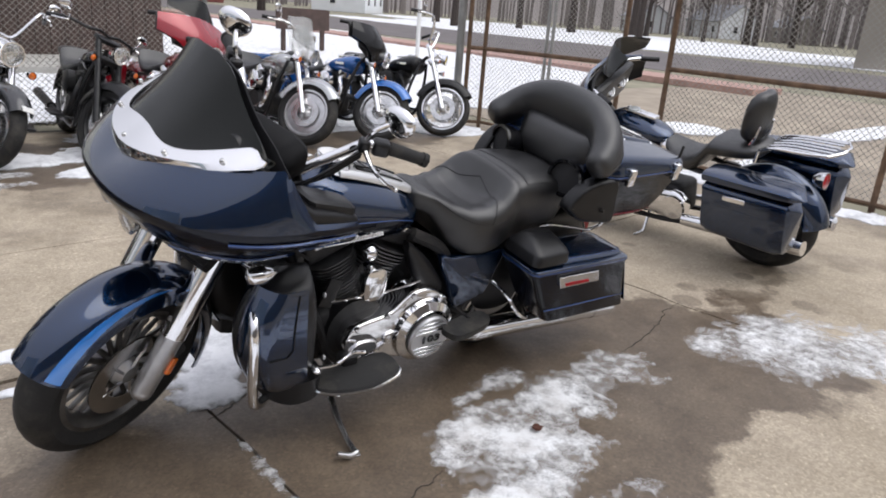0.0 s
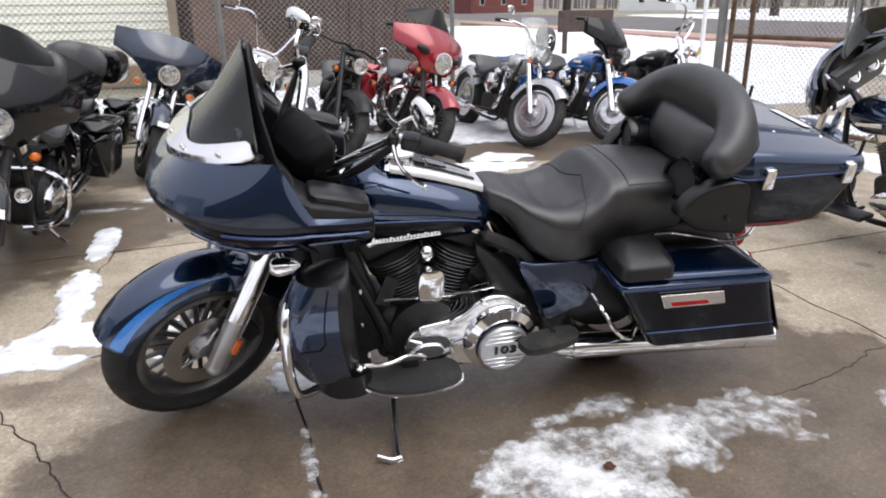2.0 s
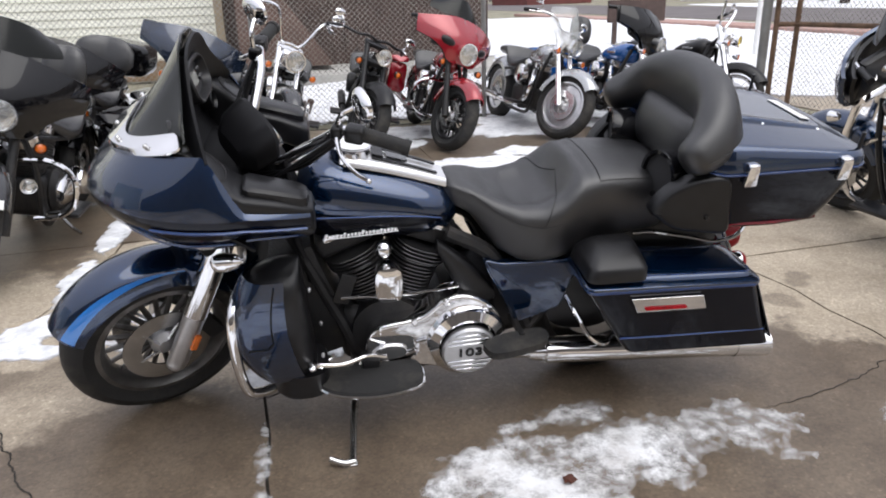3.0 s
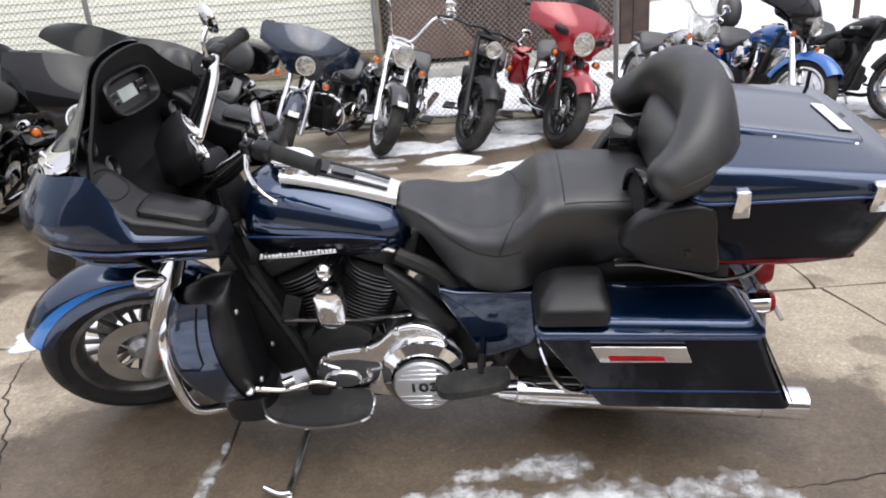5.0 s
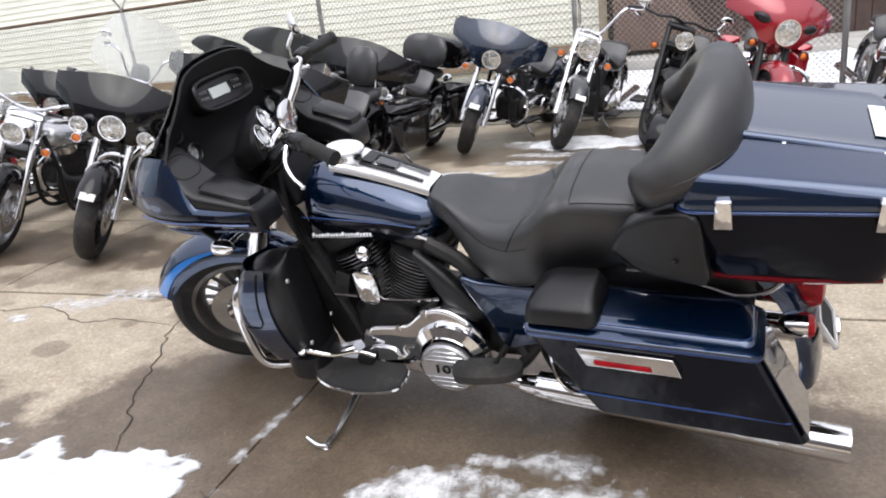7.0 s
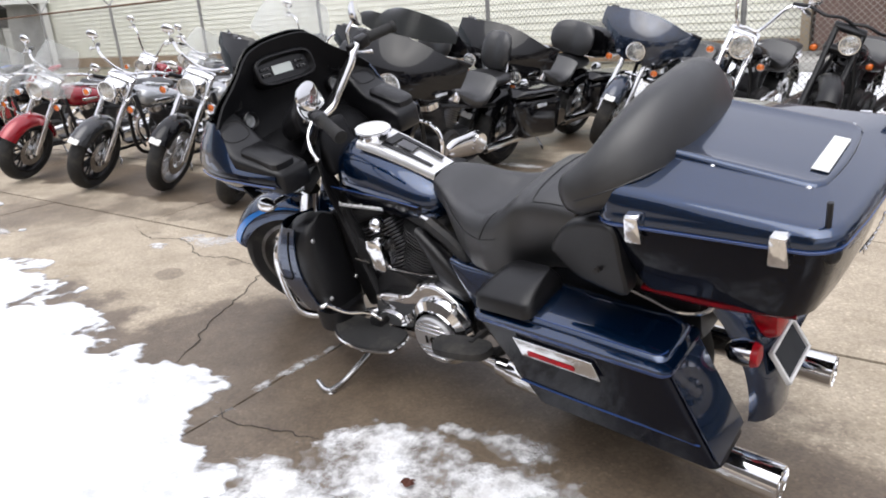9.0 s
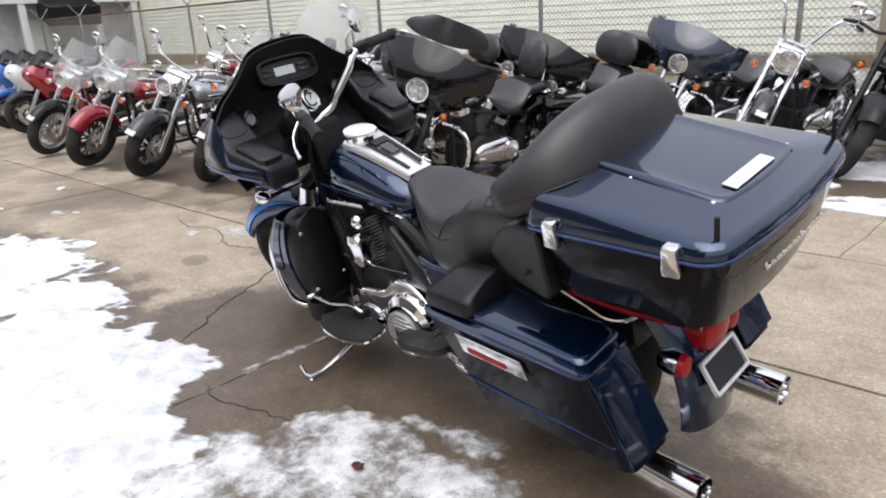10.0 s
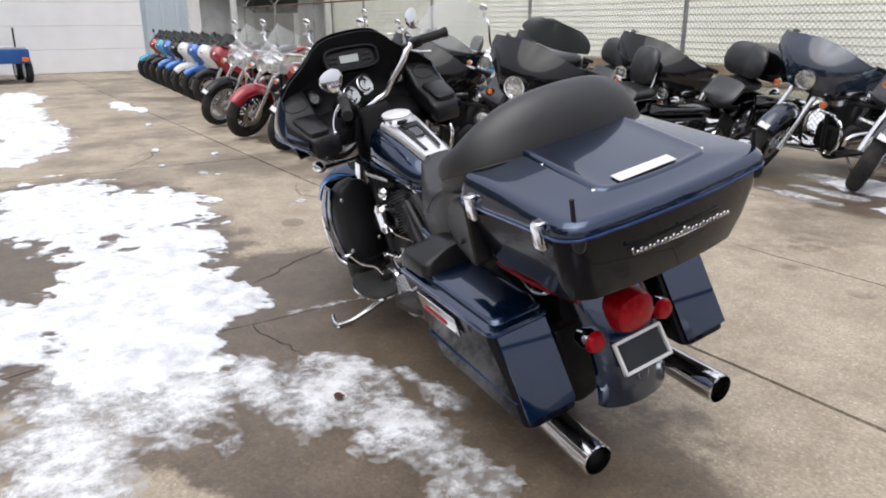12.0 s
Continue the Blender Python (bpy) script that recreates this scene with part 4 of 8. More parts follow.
# ---- motorcycles ----
def tyre_wheel(parent, centre, R=0.32, width=0.13, rim=0.225, spokes=9, spoke="cast", rim_mat=ALLOY, axis=(0, 1, 0), name="front_wheel", disc=True, spoke_mat=None, whitewall=False):
    """A road wheel: tyre, rim, spokes, hub and brake discs."""
    c, ax = Vector(centre), Vector(axis).normalized()
    w2 = width / 2
    bm = B()
    prof = []
    for k in range(13):
        a = math.pi * k / 12
        prof.append((-w2 * math.cos(a) * (1.0 if 0 < k < 12 else 0.72), rim + (R - rim) * math.sin(a) ** 0.62))
    prof = [(-w2 * 0.7, rim - 0.008)] + prof + [(w2 * 0.7, rim - 0.008)]
    lathe(bm, prof, c, ax, 44)
    wheel = part(name, bm, RUBBER, parent, "black road tyre with worn tread")
    if whitewall:
        for s in (-1, 1):
            bm = B()
            lathe(bm, [(s * (w2 * 0.86), rim + 0.02), (s * (w2 * 0.985), rim + 0.035), (s * (w2 * 0.97), rim + 0.055)], c, ax, 40)
            part("white_wall", bm, WHITE, wheel)
    bm = B()
    lathe(bm, [(-w2 * 0.74, rim + 0.006), (-w2 * 0.78, rim - 0.012), (-w2 * 0.45, rim - 0.03), (0, rim - 0.04), (w2 * 0.45, rim - 0.03), (w2 * 0.78, rim - 0.012), (w2 * 0.74, rim + 0.006)], c, ax, 40)
    part("rim", bm, rim_mat, wheel)
    u = ax.cross(Vector((0, 0, 1))).normalized()
    v = ax.cross(u)
    bm = B()
    if spoke == "disc":
        lathe(bm, [(-0.03, 0.04), (-0.045, 0.06), (-0.03, rim - 0.03), (0.03, rim - 0.03), (0.045, 0.06), (0.03, 0.04)], c, ax, 40)
        part("disc_face", bm, spoke_mat or rim_mat, wheel)
    elif spoke == "wire":
        for k in range(40):
            a = 2 * math.pi * k / 40
            a2 = a + (0.35 if k % 2 else -0.35)
            s = 0.035 if k % 4 < 2 else -0.035
            rod(bm, c + ax * s + (u * math.cos(a2) + v * math.sin(a2)) * 0.045, c + (u * math.cos(a) + v * math.sin(a)) * (rim - 0.03), 0.0028, 4)
        part("wire_spokes", bm, spoke_mat or rim_mat, wheel)
    else:
        for k in range(spokes):
            a = 2 * math.pi * k / spokes
            for da in ((-0.09, 0.09) if spokes <= 10 else (0,)):
                d0 = u * math.cos(a + da * 0.5) + v * math.sin(a + da * 0.5)
                d1 = u * math.cos(a + da * 1.6) + v * math.sin(a + da * 1.6)
                tube(bm, [c + d0 * 0.04, c + d1 * (rim - 0.03)], [0.012, 0.008], 6, 1)
        part("spokes", bm, spoke_mat or rim_mat, wheel)
    bm = B()
    lathe(bm, [(-0.07, 0.0), (-0.07, 0.028), (-0.05, 0.05), (0.05, 0.05), (0.07, 0.028), (0.07, 0.0)], c, ax, 20)
    part("hub", bm, ALLOY, wheel)
    if disc:
        for s in (-1, 1):
            bm = B()
            lathe(bm, [(s * 0.062, 0.085), (s * 0.062, 0.145), (s * 0.067, 0.145), (s * 0.067, 0.085), (s * 0.062, 0.085)], c, ax, 36)
            for k in range(5):
                a = 2 * math.pi * k / 5
                rod(bm, c + ax * s * 0.064 + (u * math.cos(a) + v * math.sin(a)) * 0.03, c + ax * s * 0.064 + (u * math.cos(a + 0.2) + v * math.sin(a + 0.2)) * 0.1, 0.006, 5)
            part("brake_disc", bm, DULLCHROME, wheel)
    return wheel


def fender_mesh(bm, c, R, width, a0, a1, side=0.5, turn=None, steps=26):
    """An arched mudguard round a wheel centre, angles from the front rim upwards and back."""
    grid = []
    for k in range(steps + 1):
        a = radians(a0 + (a1 - a0) * k / steps)
        row = []
        for q in range(11):
            b = radians(-90 + 180 * q / 10)
            rr = R - (1 - math.cos(b)) * R * 0.22 * side / 0.5
            p = Vector((c[0] - math.cos(a) * rr, c[1] + math.sin(b) * width / 2, c[2] + math.sin(a) * rr))
            row.append(turn @ p if turn else p)
        grid.append(row)
    shell(bm, grid, 0.006)


def eased(v, xs, ys, span=0.07):
    """Interpolation with its corners rounded off."""
    return sum(float(np.interp(abs(v + span * (k - 4) / 4), xs, ys)) for k in range(9)) / 9


def batwing(parent, x, z, paint, w=0.455, label=""):
    """Fork-mounted batwing fairing: upright face round the lamp, raked brow, blunt swept-back wings, lined in black."""
    def sheet(scale, back, thick):
        bm = B()
        grid = []
        for k in range(45):
            a = -1 + k / 22
            f = abs(a)
            top = eased(f, (0, 0.3, 0.6, 0.85, 1), (0.305, 0.296, 0.262, 0.226, 0.200))
            bot = eased(f, (0, 0.26, 0.38, 0.50, 0.70, 0.9, 1), (-0.105, -0.118, -0.10, -0.03, 0.025, 0.045, 0.055), 0.05)
            row = []
            for q in range(21):
                v = q / 20
                dz = bot + (top - bot) * v
                rake = eased(dz + 0.5, (0.30, 0.44, 0.52, 0.60, 0.68, 0.82, 0.90), (0.06, 0.010, 0.0, 0.010, 0.055, 0.190, 0.275), 0.05)
                swept = 0.25 * f ** 2.0
                row.append((x - 0.115 + back + swept + rake * (1 - 0.45 * f), a * w * scale * (1 - 0.05 * max(0, 0.5 - v)), z + dz * scale))
            grid.append(row)
        shell(bm, grid, thick)
        return bm
    fair = part("fairing", sheet(1.0, 0.0, 0.02), paint, parent, label)
    part("fairing_liner", sheet(0.95, 0.045, 0.02), BLACK, fair)
    return fair


def windshield(parent, x, z, w, h, mat, lean=0.55, label="clear acrylic windshield"):
    bm = B()
    grid = []
    for i in range(9):
        f = i / 8
        ww = w * (1 - 0.35 * f ** 2.5)
        grid.append([(x + f * h * lean + 0.16 * (q / 6) ** 2, ww * q / 6, z + h * f * (1 - (0.42 if h < 0.25 else 0.22) * (q / 6) ** 2) + 0.02 * (q / 6) ** 2) for q in range(-6, 7)])
    shell(bm, grid, 0.004)
    return part("windshield", bm, mat, parent, label)


def round_lamp(parent, at, r, lens=LAMP, shell_mat=CHROME, name="headlight", depth=0.09, label=""):
    bm = B()
    lathe(bm, [(depth, 0.0), (depth, r * 0.45), (depth * 0.6, r * 0.85), (0.0, r), (-0.012, r * 1.02), (-0.012, r * 0.93), (0.004, r * 0.9)], at, (1, 0, 0), 24)
    lamp = part(name, bm, shell_mat, parent, label)
    bm = B()
    lathe(bm, [(-0.014, 0.0), (-0.011, r * 0.5), (0.0, r * 0.92)], at, (1, 0, 0), 24)
    part("lens", bm, lens, lamp)
    return lamp


def v_twin(parent, x, cover=CHROME, cyl=ENGINE):
    """An air-cooled V-twin with fins, covers and pipes; x is the crankshaft."""
    bm = B()
    block(bm, (0.46, 0.24, 0.24), (x + 0.06, 0, 0.33), bevel=0.05, seg=3)
    lathe(bm, [(-0.16, 0.0), (-0.16, 0.11), (-0.13, 0.135), (0.13, 0.135), (0.16, 0.11), (0.16, 0.0)], (x, 0, 0.34), (0, 1, 0), 24)
    eng = part("engine", bm, cyl, parent, "black and chrome V-twin engine")
    for s in (-1, 1):
        d = Vector((s * 0.38, 0, 0.925)).normalized()
        base = Vector((x, 0, 0.36))
        bm = B()
        prof = [(0.10, 0.0), (0.10, 0.07)]
        for k in range(11):
            rr = 0.075 + (0.022 if k < 8 else 0.03)
            prof += [(0.12 + k * 0.018, 0.068), (0.121 + k * 0.018, rr), (0.127 + k * 0.018, rr), (0.128 + k * 0.018, 0.068)]
        lathe(bm, prof + [(0.33, 0.07), (0.33, 0.0)], base, d, 18)
        part("cylinder", bm, FIN, eng, "finned cylinder")
        bm = B()
        lathe(bm, [(0, 0.0), (0, 0.09), (0.05, 0.092), (0.075, 0.07), (0.075, 0.0)], base + d * 0.32, d, 18)
        part("rocker_cover", bm, cover, eng)
    bm = B()
    lathe(bm, [(0.10, 0.0), (0.14, 0.10), (0.2, 0.1), (0.215, 0.08), (0.22, 0.0)], (x, 0, 0.56), (0, 1, 0), 24)
    part("air_cleaner", bm, cover, eng)
    bm = B()
    loops = []
    for k in range(13):
        f = k / 12
        r0 = 0.075 + 0.045 * f
        loops.append(ring_yz(x - 0.10 + 0.46 * f, 0.33 - r0 * (1 - (2 * f - 1) ** 6 * 0.5), 0.33 + r0 * (1 - (2 * f - 1) ** 6 * 0.5), 0.05, 2.4, 18, yc=-0.155))
    rings(bm, loops)
    part("primary_cover", bm, cover, eng)
    bm = B()
    lathe(bm, [(0.04, 0.0), (0.04, 0.085), (0.056, 0.08), (0.06, 0.0)], (x + 0.29, -0.16, 0.33), (0, -1, 0), 24)
    part("derby_cover", bm, cover, eng)
    return eng


def cruiser(label, at, heading, group, lean=12, steer=27, paint=GLOSSBLACK, tank=None, fork=CHROME, fairing=None, shield=None, bags=None, tourpak=False, backrest=False, wheel="cast", wheel_mat=ALLOY, engine_mat=CHROME,
            spots=False, guard=True, wb=1.62, bars="mid", R=0.32, lamp_r=0.085, fender_mat=None, mirrors=True, whitewall=False, sticker=True, seat_mat=SEAT, tag=False, lens=LAMP, rack=False, vents=False, fog=False):
    """A parked cruiser, standing on its jiffy stand; at is the front tyre's contact point."""
    bike = thing("motorcycle", label, "motorcycle", pose(at[0], at[1], 0, 0, 0, heading) @ pose(0, 0, 0, lean, 0, 0), group)
    tank = tank or paint
    fender_mat = fender_mat or paint
    # front end, turned about the steering head
    head = pose(0.0, 0, R, 0, 27, 0) @ pose(0, 0, 0, 0, 0, steer) @ pose(0.0, 0, R, 0, 27, 0).inverted()

    def fpart(name, bm, mat, lab="", parent=None):
        bmesh.ops.transform(bm, matrix=head, verts=bm.verts)
        return part(name, bm, mat, parent or bike, lab)
    ax = head.to_3x3() @ Vector((0, 1, 0))
    tyre_wheel(bike, head @ Vector((0, 0, R)), R, 0.13 if wheel != "wire" else 0.1, R - 0.095 if wheel != "wire" else R - 0.07, 9, wheel, wheel_mat, ax, whitewall=whitewall)
    bm = B()
    fender_mesh(bm, (0, 0, R), R + 0.045, 0.17, 38, 165, 0.55)
    fpart("front_fender", bm, fender_mat)
    if sticker:
        bm = B()
        block(bm, (0.006, 0.09, 0.05), (-0.285, 0, R + 0.235), (0, 48, 0))
        fpart("sticker", bm, PAPER, "white price sticker")
    for s in (-1, 1):
        bm = B()
        tube(bm, [(0.0, s * 0.105, R - 0.02), (0.13, s * 0.105, R + 0.25)], 0.032, 10, 1)
        tube(bm, [(0.12, s * 0.105, R + 0.23), (0.335, s * 0.105, R + 0.66)], 0.025, 10, 1)
        fpart("fork_leg", bm, fork)
    bm = B()
    block(bm, (0.07, 0.27, 0.05), (0.27, 0, R + 0.5), (0, -26, 0), 0.012)
    block(bm, (0.08, 0.25, 0.04), (0.34, 0, R + 0.66), (0, -26, 0), 0.012)
    fpart("fork_yoke", bm, fork)
    zl = 0.90
    if fairing:
        fx = 0.26
        bm_f = batwing(bike, fx, 0.895, fairing)
        bm_f.matrix_basis = head
        lamp = round_lamp(bike, (0.115, 0, 0.895), lamp_r, lens, depth=0.14)
        lamp.matrix_basis = head
        bm = B()
        block(bm, (0.06, 0.58, 0.24), (0.385, 0, 1.0), (0, 24, 0), 0.028, 2)
        dash = fpart("dash_panel", bm, BLACK, "black dash panel with round gauges")
        for y, z, r in ((-0.09, 1.035, 0.05), (0.09, 1.035, 0.05), (-0.20, 1.0, 0.03), (0.20, 1.0, 0.03)):
            bm = B()
            lathe(bm, [(0.0, 0.0), (0.0, r * 0.8), (0.008, r * 0.85), (0.010, r), (-0.02, r)], (0.40 + 0.42 * (z - 0.98), y, z), (0.93, 0, 0.37), 18)
            fpart("gauge", bm, DULLCHROME, "", dash)
        if vents:
            for s in (-1, 1):
                bm = B()
                oval(bm, (0.205, s * 0.20, 0.955), (0.03, 0.075, 0.038), 16, (s * 12, 0, -s * 20))
                fpart("fairing_vent", bm, BLACK, "black intake vent")
        if shield:
            w = windshield(bike, 0.37, 1.185, 0.30, shield[1] + 0.03, shield[0], 0.45, "dark smoked windshield" if shield[0] is SMOKE else "clear acrylic windshield")
            w.matrix_basis = head
    else:
        lamp = round_lamp(bike, (0.13, 0, zl), lamp_r, lens)
        lamp.matrix_basis = head
        if fork is CHROME:
            bm = B()
            block(bm, (0.10, 0.2, 0.15), (0.26, 0, zl), (0, -26, 0), 0.04, 3)
            fpart("nacelle", bm, fork)
        if shield:
            w = windshield(bike, 0.12, 0.86, 0.26, shield[1], shield[0], 0.45)
            w.matrix_basis = head
    for s in (-1, 1):
        lp = round_lamp(bike, (0.16, s * 0.22, 0.76 if fairing else 0.80), 0.032, AMBER, CHROME if fork is CHROME else BLACK, "turn_signal", 0.05)
        lp.matrix_basis = head
        if spots:
            lp = round_lamp(bike, (0.14, s * 0.21, 0.86), 0.055, LAMP, CHROME, "spot_lamp", 0.07)
            lp.matrix_basis = head
        if fog:
            lp = round_lamp(bike, (0.10, s * 0.19, 0.56), 0.04, LAMP, CHROME, "fog_lamp", 0.06)
            lp.matrix_basis = head
    bm = B()
    hb = {"mid": 1.10, "high": 1.28, "low": 1.05, "drag": 1.02}[bars]
    for s in (-1, 1):
        tube(bm, [(0.36, 0, R + 0.70), (0.35, s * 0.10, R + 0.72), (0.34, s * 0.22, hb), (0.44, s * 0.33, hb + 0.01), (0.56, s * 0.42, hb - 0.02)], 0.013, 8)
    fpart("handlebar", bm, CHROME if fork is CHROME else BLACK)
    for s in (-1, 1):
        bm = B()
        rod(bm, (0.47, s * 0.355, hb + 0.005), (0.58, s * 0.43, hb - 0.025), 0.019, 10)
        fpart("grip", bm, BLACK)
        if not fairing:
            bm = B()
            tube(bm, [(0.45, s * 0.34, hb + 0.01), (0.40, s * 0.37, hb - 0.01), (0.50, s * 0.44, hb - 0.03)], 0.007, 6)
            fpart("lever", bm, CHROME)
        if mirrors and not fairing:
            bm = B()
            tube(bm, [(0.44, s * 0.33, hb), (0.42, s * 0.36, hb + 0.06), (0.44, s * 0.38, hb + 0.09)], 0.006, 6)
            oval(bm, (0.45, s * 0.40, hb + 0.105), (0.015, 0.06, 0.04), 14)
            fpart("mirror", bm, CHROME if not fairing else BLACK)
    # body
    bm = B()
    loops = []
    for k in range(17):
        f = k / 16
        e = (1 - (2 * f - 1) ** 4) ** 0.5 * 0.97 + 0.03
        hy = (0.155 - 0.05 * f) * e
        zt = 0.90 - 0.12 * f ** 1.6
        zb = 0.66 + 0.02 * f
        zc = (zt + zb) / 2
        loops.append(ring_yz(0.40 + 0.52 * f, zc - (zc - zb) * e, zc + (zt - zc) * e, hy, 2.4, 22, low=0.8))
    rings(bm, loops)
    t = part("fuel_tank", bm, tank, bike)
    bm = B()
    block(bm, (0.26, 0.07, 0.02), (0.66, 0, 0.872), (0, 8, 0), 0.008)
    part("tank_console", bm, CHROME, t)
    bm = B()
    lathe(bm, [(0, 0), (0, 0.045), (0.012, 0.042), (0.016, 0)], (0.60, 0, 0.885), (0.1, 0, 1), 18)
    part("dial", bm, PALEGAUGE, t)
    for s in (-1, 1):
        bm = B()
        block(bm, (0.16, 0.008, 0.025), (0.62, s * 0.148, 0.77), (0, 0, -s * 7), 0.003, 1)
        part("tank_badge", bm, CHROME, t)
    bm = B()
    loops = []
    for k in range(21):
        f = k / 20
        x = 0.88 + 0.72 * f
        hy = 0.10 + 0.09 * math.sin(min(1, f * 1.9) * math.pi * 0.55) - 0.05 * max(0, f - 0.55)
        zt = 0.79 - 0.09 * math.sin(min(1, f / 0.55) * math.pi) * (1 if f < 0.55 else 0) + (0.05 * min(1, max(0, (f - 0.42) / 0.12)))
        zb = zt - 0.10 - 0.02 * math.sin(f * 3)
        e = (1 - (2 * f - 1) ** 8) ** 0.5 * 0.95 + 0.05
        loops.append(ring_yz(x, (zt + zb) / 2 - (zt - zb) / 2 * e, (zt + zb) / 2 + (zt - zb) / 2 * e, hy * e, 2.6, 20))
    rings(bm, loops)
    part("seat", bm, seat_mat, bike, "black stepped saddle")
    bm = B()
    fender_mesh(bm, (wb, 0, R), R + 0.05, 0.21, 30, 172, 0.6)
    bmesh.ops.transform(bm, matrix=Matrix.Diagonal((1, 1, 1, 1)), verts=bm.verts)
    part("rear_fender", bm, paint, bike)
    tyre_wheel(bike, (wb, 0, R), R, 0.16, R - 0.105, 9, wheel if wheel != "wire" else "cast", wheel_mat, name="rear_wheel")
    v_twin(bike, 0.78, engine_mat)
    bm = B()
    for s in (-1, 1):
        tube(bm, [(0.40, s * 0.06, 0.82), (0.44, s * 0.13, 0.55), (0.52, s * 0.14, 0.22), (0.8, s * 0.13, 0.18), (1.2, s * 0.13, 0.22), (wb, s * 0.11, R)], 0.018, 7)
        tube(bm, [(0.36, 0, 0.9), (0.6, s * 0.05, 0.7), (1.0, s * 0.11, 0.62), (1.35, s * 0.12, 0.58)], 0.018, 7)
    part("frame", bm, BLACK, bike)
    bm = B()
    tube(bm, [(0.62, 0.10, 0.62), (0.52, 0.16, 0.5), (0.60, 0.19, 0.3), (0.9, 0.2, 0.24), (1.25, 0.21, 0.26)], 0.024, 9)
    tube(bm, [(1.2, 0.21, 0.26), (1.95, 0.21, 0.30)], [0.04, 0.047, 0.047], 12, 3)
    part("exhaust", bm, CHROME if engine_mat is CHROME else ENGINE, bike)
    bm = B()
    tube(bm, [(1.15, -0.20, 0.26), (1.95, -0.21, 0.30)], [0.04, 0.047, 0.047], 12, 3)
    part("muffler", bm, CHROME if engine_mat is CHROME else ENGINE, bike)
    if guard:
        for s in (-1, 1):
            bm = B()
            tube(bm, [(0.43, s * 0.05, 0.60), (0.42, s * 0.22, 0.60), (0.42, s * 0.33, 0.52), (0.43, s * 0.33, 0.36), (0.46, s * 0.24, 0.27), (0.48, s * 0.1, 0.24)], 0.016, 8)
            part("engine_guard", bm, CHROME, bike)
    for s in (-1, 1):
        bm = B()
        block(bm, (0.30, 0.11, 0.025), (0.60, s * 0.29, 0.28), bevel=0.01)
        tube(bm, [(0.58, s * 0.14, 0.25), (0.6, s * 0.28, 0.27)], 0.012, 6, 1)
        part("floorboard", bm, BLACK, bike)
    bm = B()
    tube(bm, [(0.82, -0.10, 0.20), (0.84, -0.20, 0.08), (0.80, -0.26, 0.06 + 0.25 * math.sin(radians(lean)) * 0)], 0.012, 6, 1)
    part("kick_stand", bm, DULLCHROME, bike)
    if bags:
        for s in (-1, 1):
            bm = B()
            loops = []
            for k in range(13):
                f = k / 12
                e = (1 - (2 * f - 1) ** 10) ** 0.5 * 0.9 + 0.1
                loops.append(ring_yz(1.34 + 0.62 * f, 0.60 - 0.31 * e * (0.85 + 0.15 * f), 0.60 + 0.07 * e - 0.03 * f, 0.105 * e, 5, 20, yc=s * 0.32))
            rings(bm, loops)
            bag = part("saddlebag", bm, bags, bike)
            bm = B()
            loops = []
            for k in range(13):
                f = k / 12
                e = (1 - (2 * f - 1) ** 8) ** 0.5 * 0.85 + 0.15
                loops.append(ring_yz(1.33 + 0.64 * f, 0.67 - 0.02 * f, 0.67 + 0.075 * e - 0.03 * f, 0.113 * e, 3.4, 20, yc=s * 0.32))
            rings(bm, loops)
            part("bag_lid", bm, bags, bag)
            bm = B()
            block(bm, (0.14, 0.01, 0.03), (1.6, s * 0.425, 0.6), bevel=0.003, seg=1)
            part("latch", bm, CHROME, bag)
    if tourpak:
        bm = B()
        loops = []
        for k in range(13):
            f = k / 12
            e = (1 - (2 * f - 1) ** 8) ** 0.5 * 0.85 + 0.15
            loops.append(ring_yz(1.5 + 0.5 * f, 0.98 - 0.16 * e, 0.98 + 0.14 * e, 0.31 * e, 4, 22))
        rings(bm, loops)
        part("top_case", bm, paint, bike, "hard top case behind the seat")
    if tourpak or backrest:
        bm = B()
        bx = 1.45 if tourpak else 1.52
        loops = [ring_xz(y, bx - 0.05 * abs(y) / 0.2, 1.0 if tourpak else 0.99, 0.05 * (1 - (abs(y) / (0.24 if tourpak else 0.14)) ** 4) + 0.01, 0.14 * (1 - (abs(y) / (0.24 if tourpak else 0.14)) ** 3.5) ** 0.5 + 0.02, 2.6, 16, 0.2) for y in [(-1 + q / 6) * (0.235 if tourpak else 0.135) for q in range(13)]]
        rings(bm, loops)
        part("backrest", bm, seat_mat, bike, "padded passenger backrest")
        if not tourpak:
            for s in (-1, 1):
                bm = B()
                tube(bm, [(1.35, s * 0.1, 0.7), (1.5, s * 0.1, 0.82), (1.55, s * 0.08, 0.95)], 0.01, 6)
                part("backrest_strut", bm, CHROME, bike)
    lp = round_lamp(bike, (-1.93, 0, 0.66), 0.05, REDLENS, CHROME, "tail_light", 0.06)
    lp.matrix_basis = pose(0, 0, 0, 0, 0, 180)
    if rack:
        for y in (-0.12, -0.07, -0.02, 0.03, 0.08, 0.12):
            bm = B()
            tube(bm, [(1.62, y, 0.84), (1.75, y, 0.86), (1.98, y, 0.86)], 0.007, 6)
            part("rack_bar", bm, CHROME, bike)
        bm = B()
        tube(bm, [(1.56, -0.13, 0.74), (1.62, -0.13, 0.84), (1.98, -0.13, 0.86), (1.99, 0.13, 0.86), (1.62, 0.13, 0.84), (1.56, 0.13, 0.74)], 0.010, 7, 3)
        part("rack_frame", bm, CHROME, bike, "chrome luggage rack")
    if tag:
        bm = B()
        block(bm, (0.004, 0.05, 0.11), (0.33, -0.3, 1.06), (10, 0, 20))
        fpart("tag", bm, TAG, "yellow hang tag")
    return bike


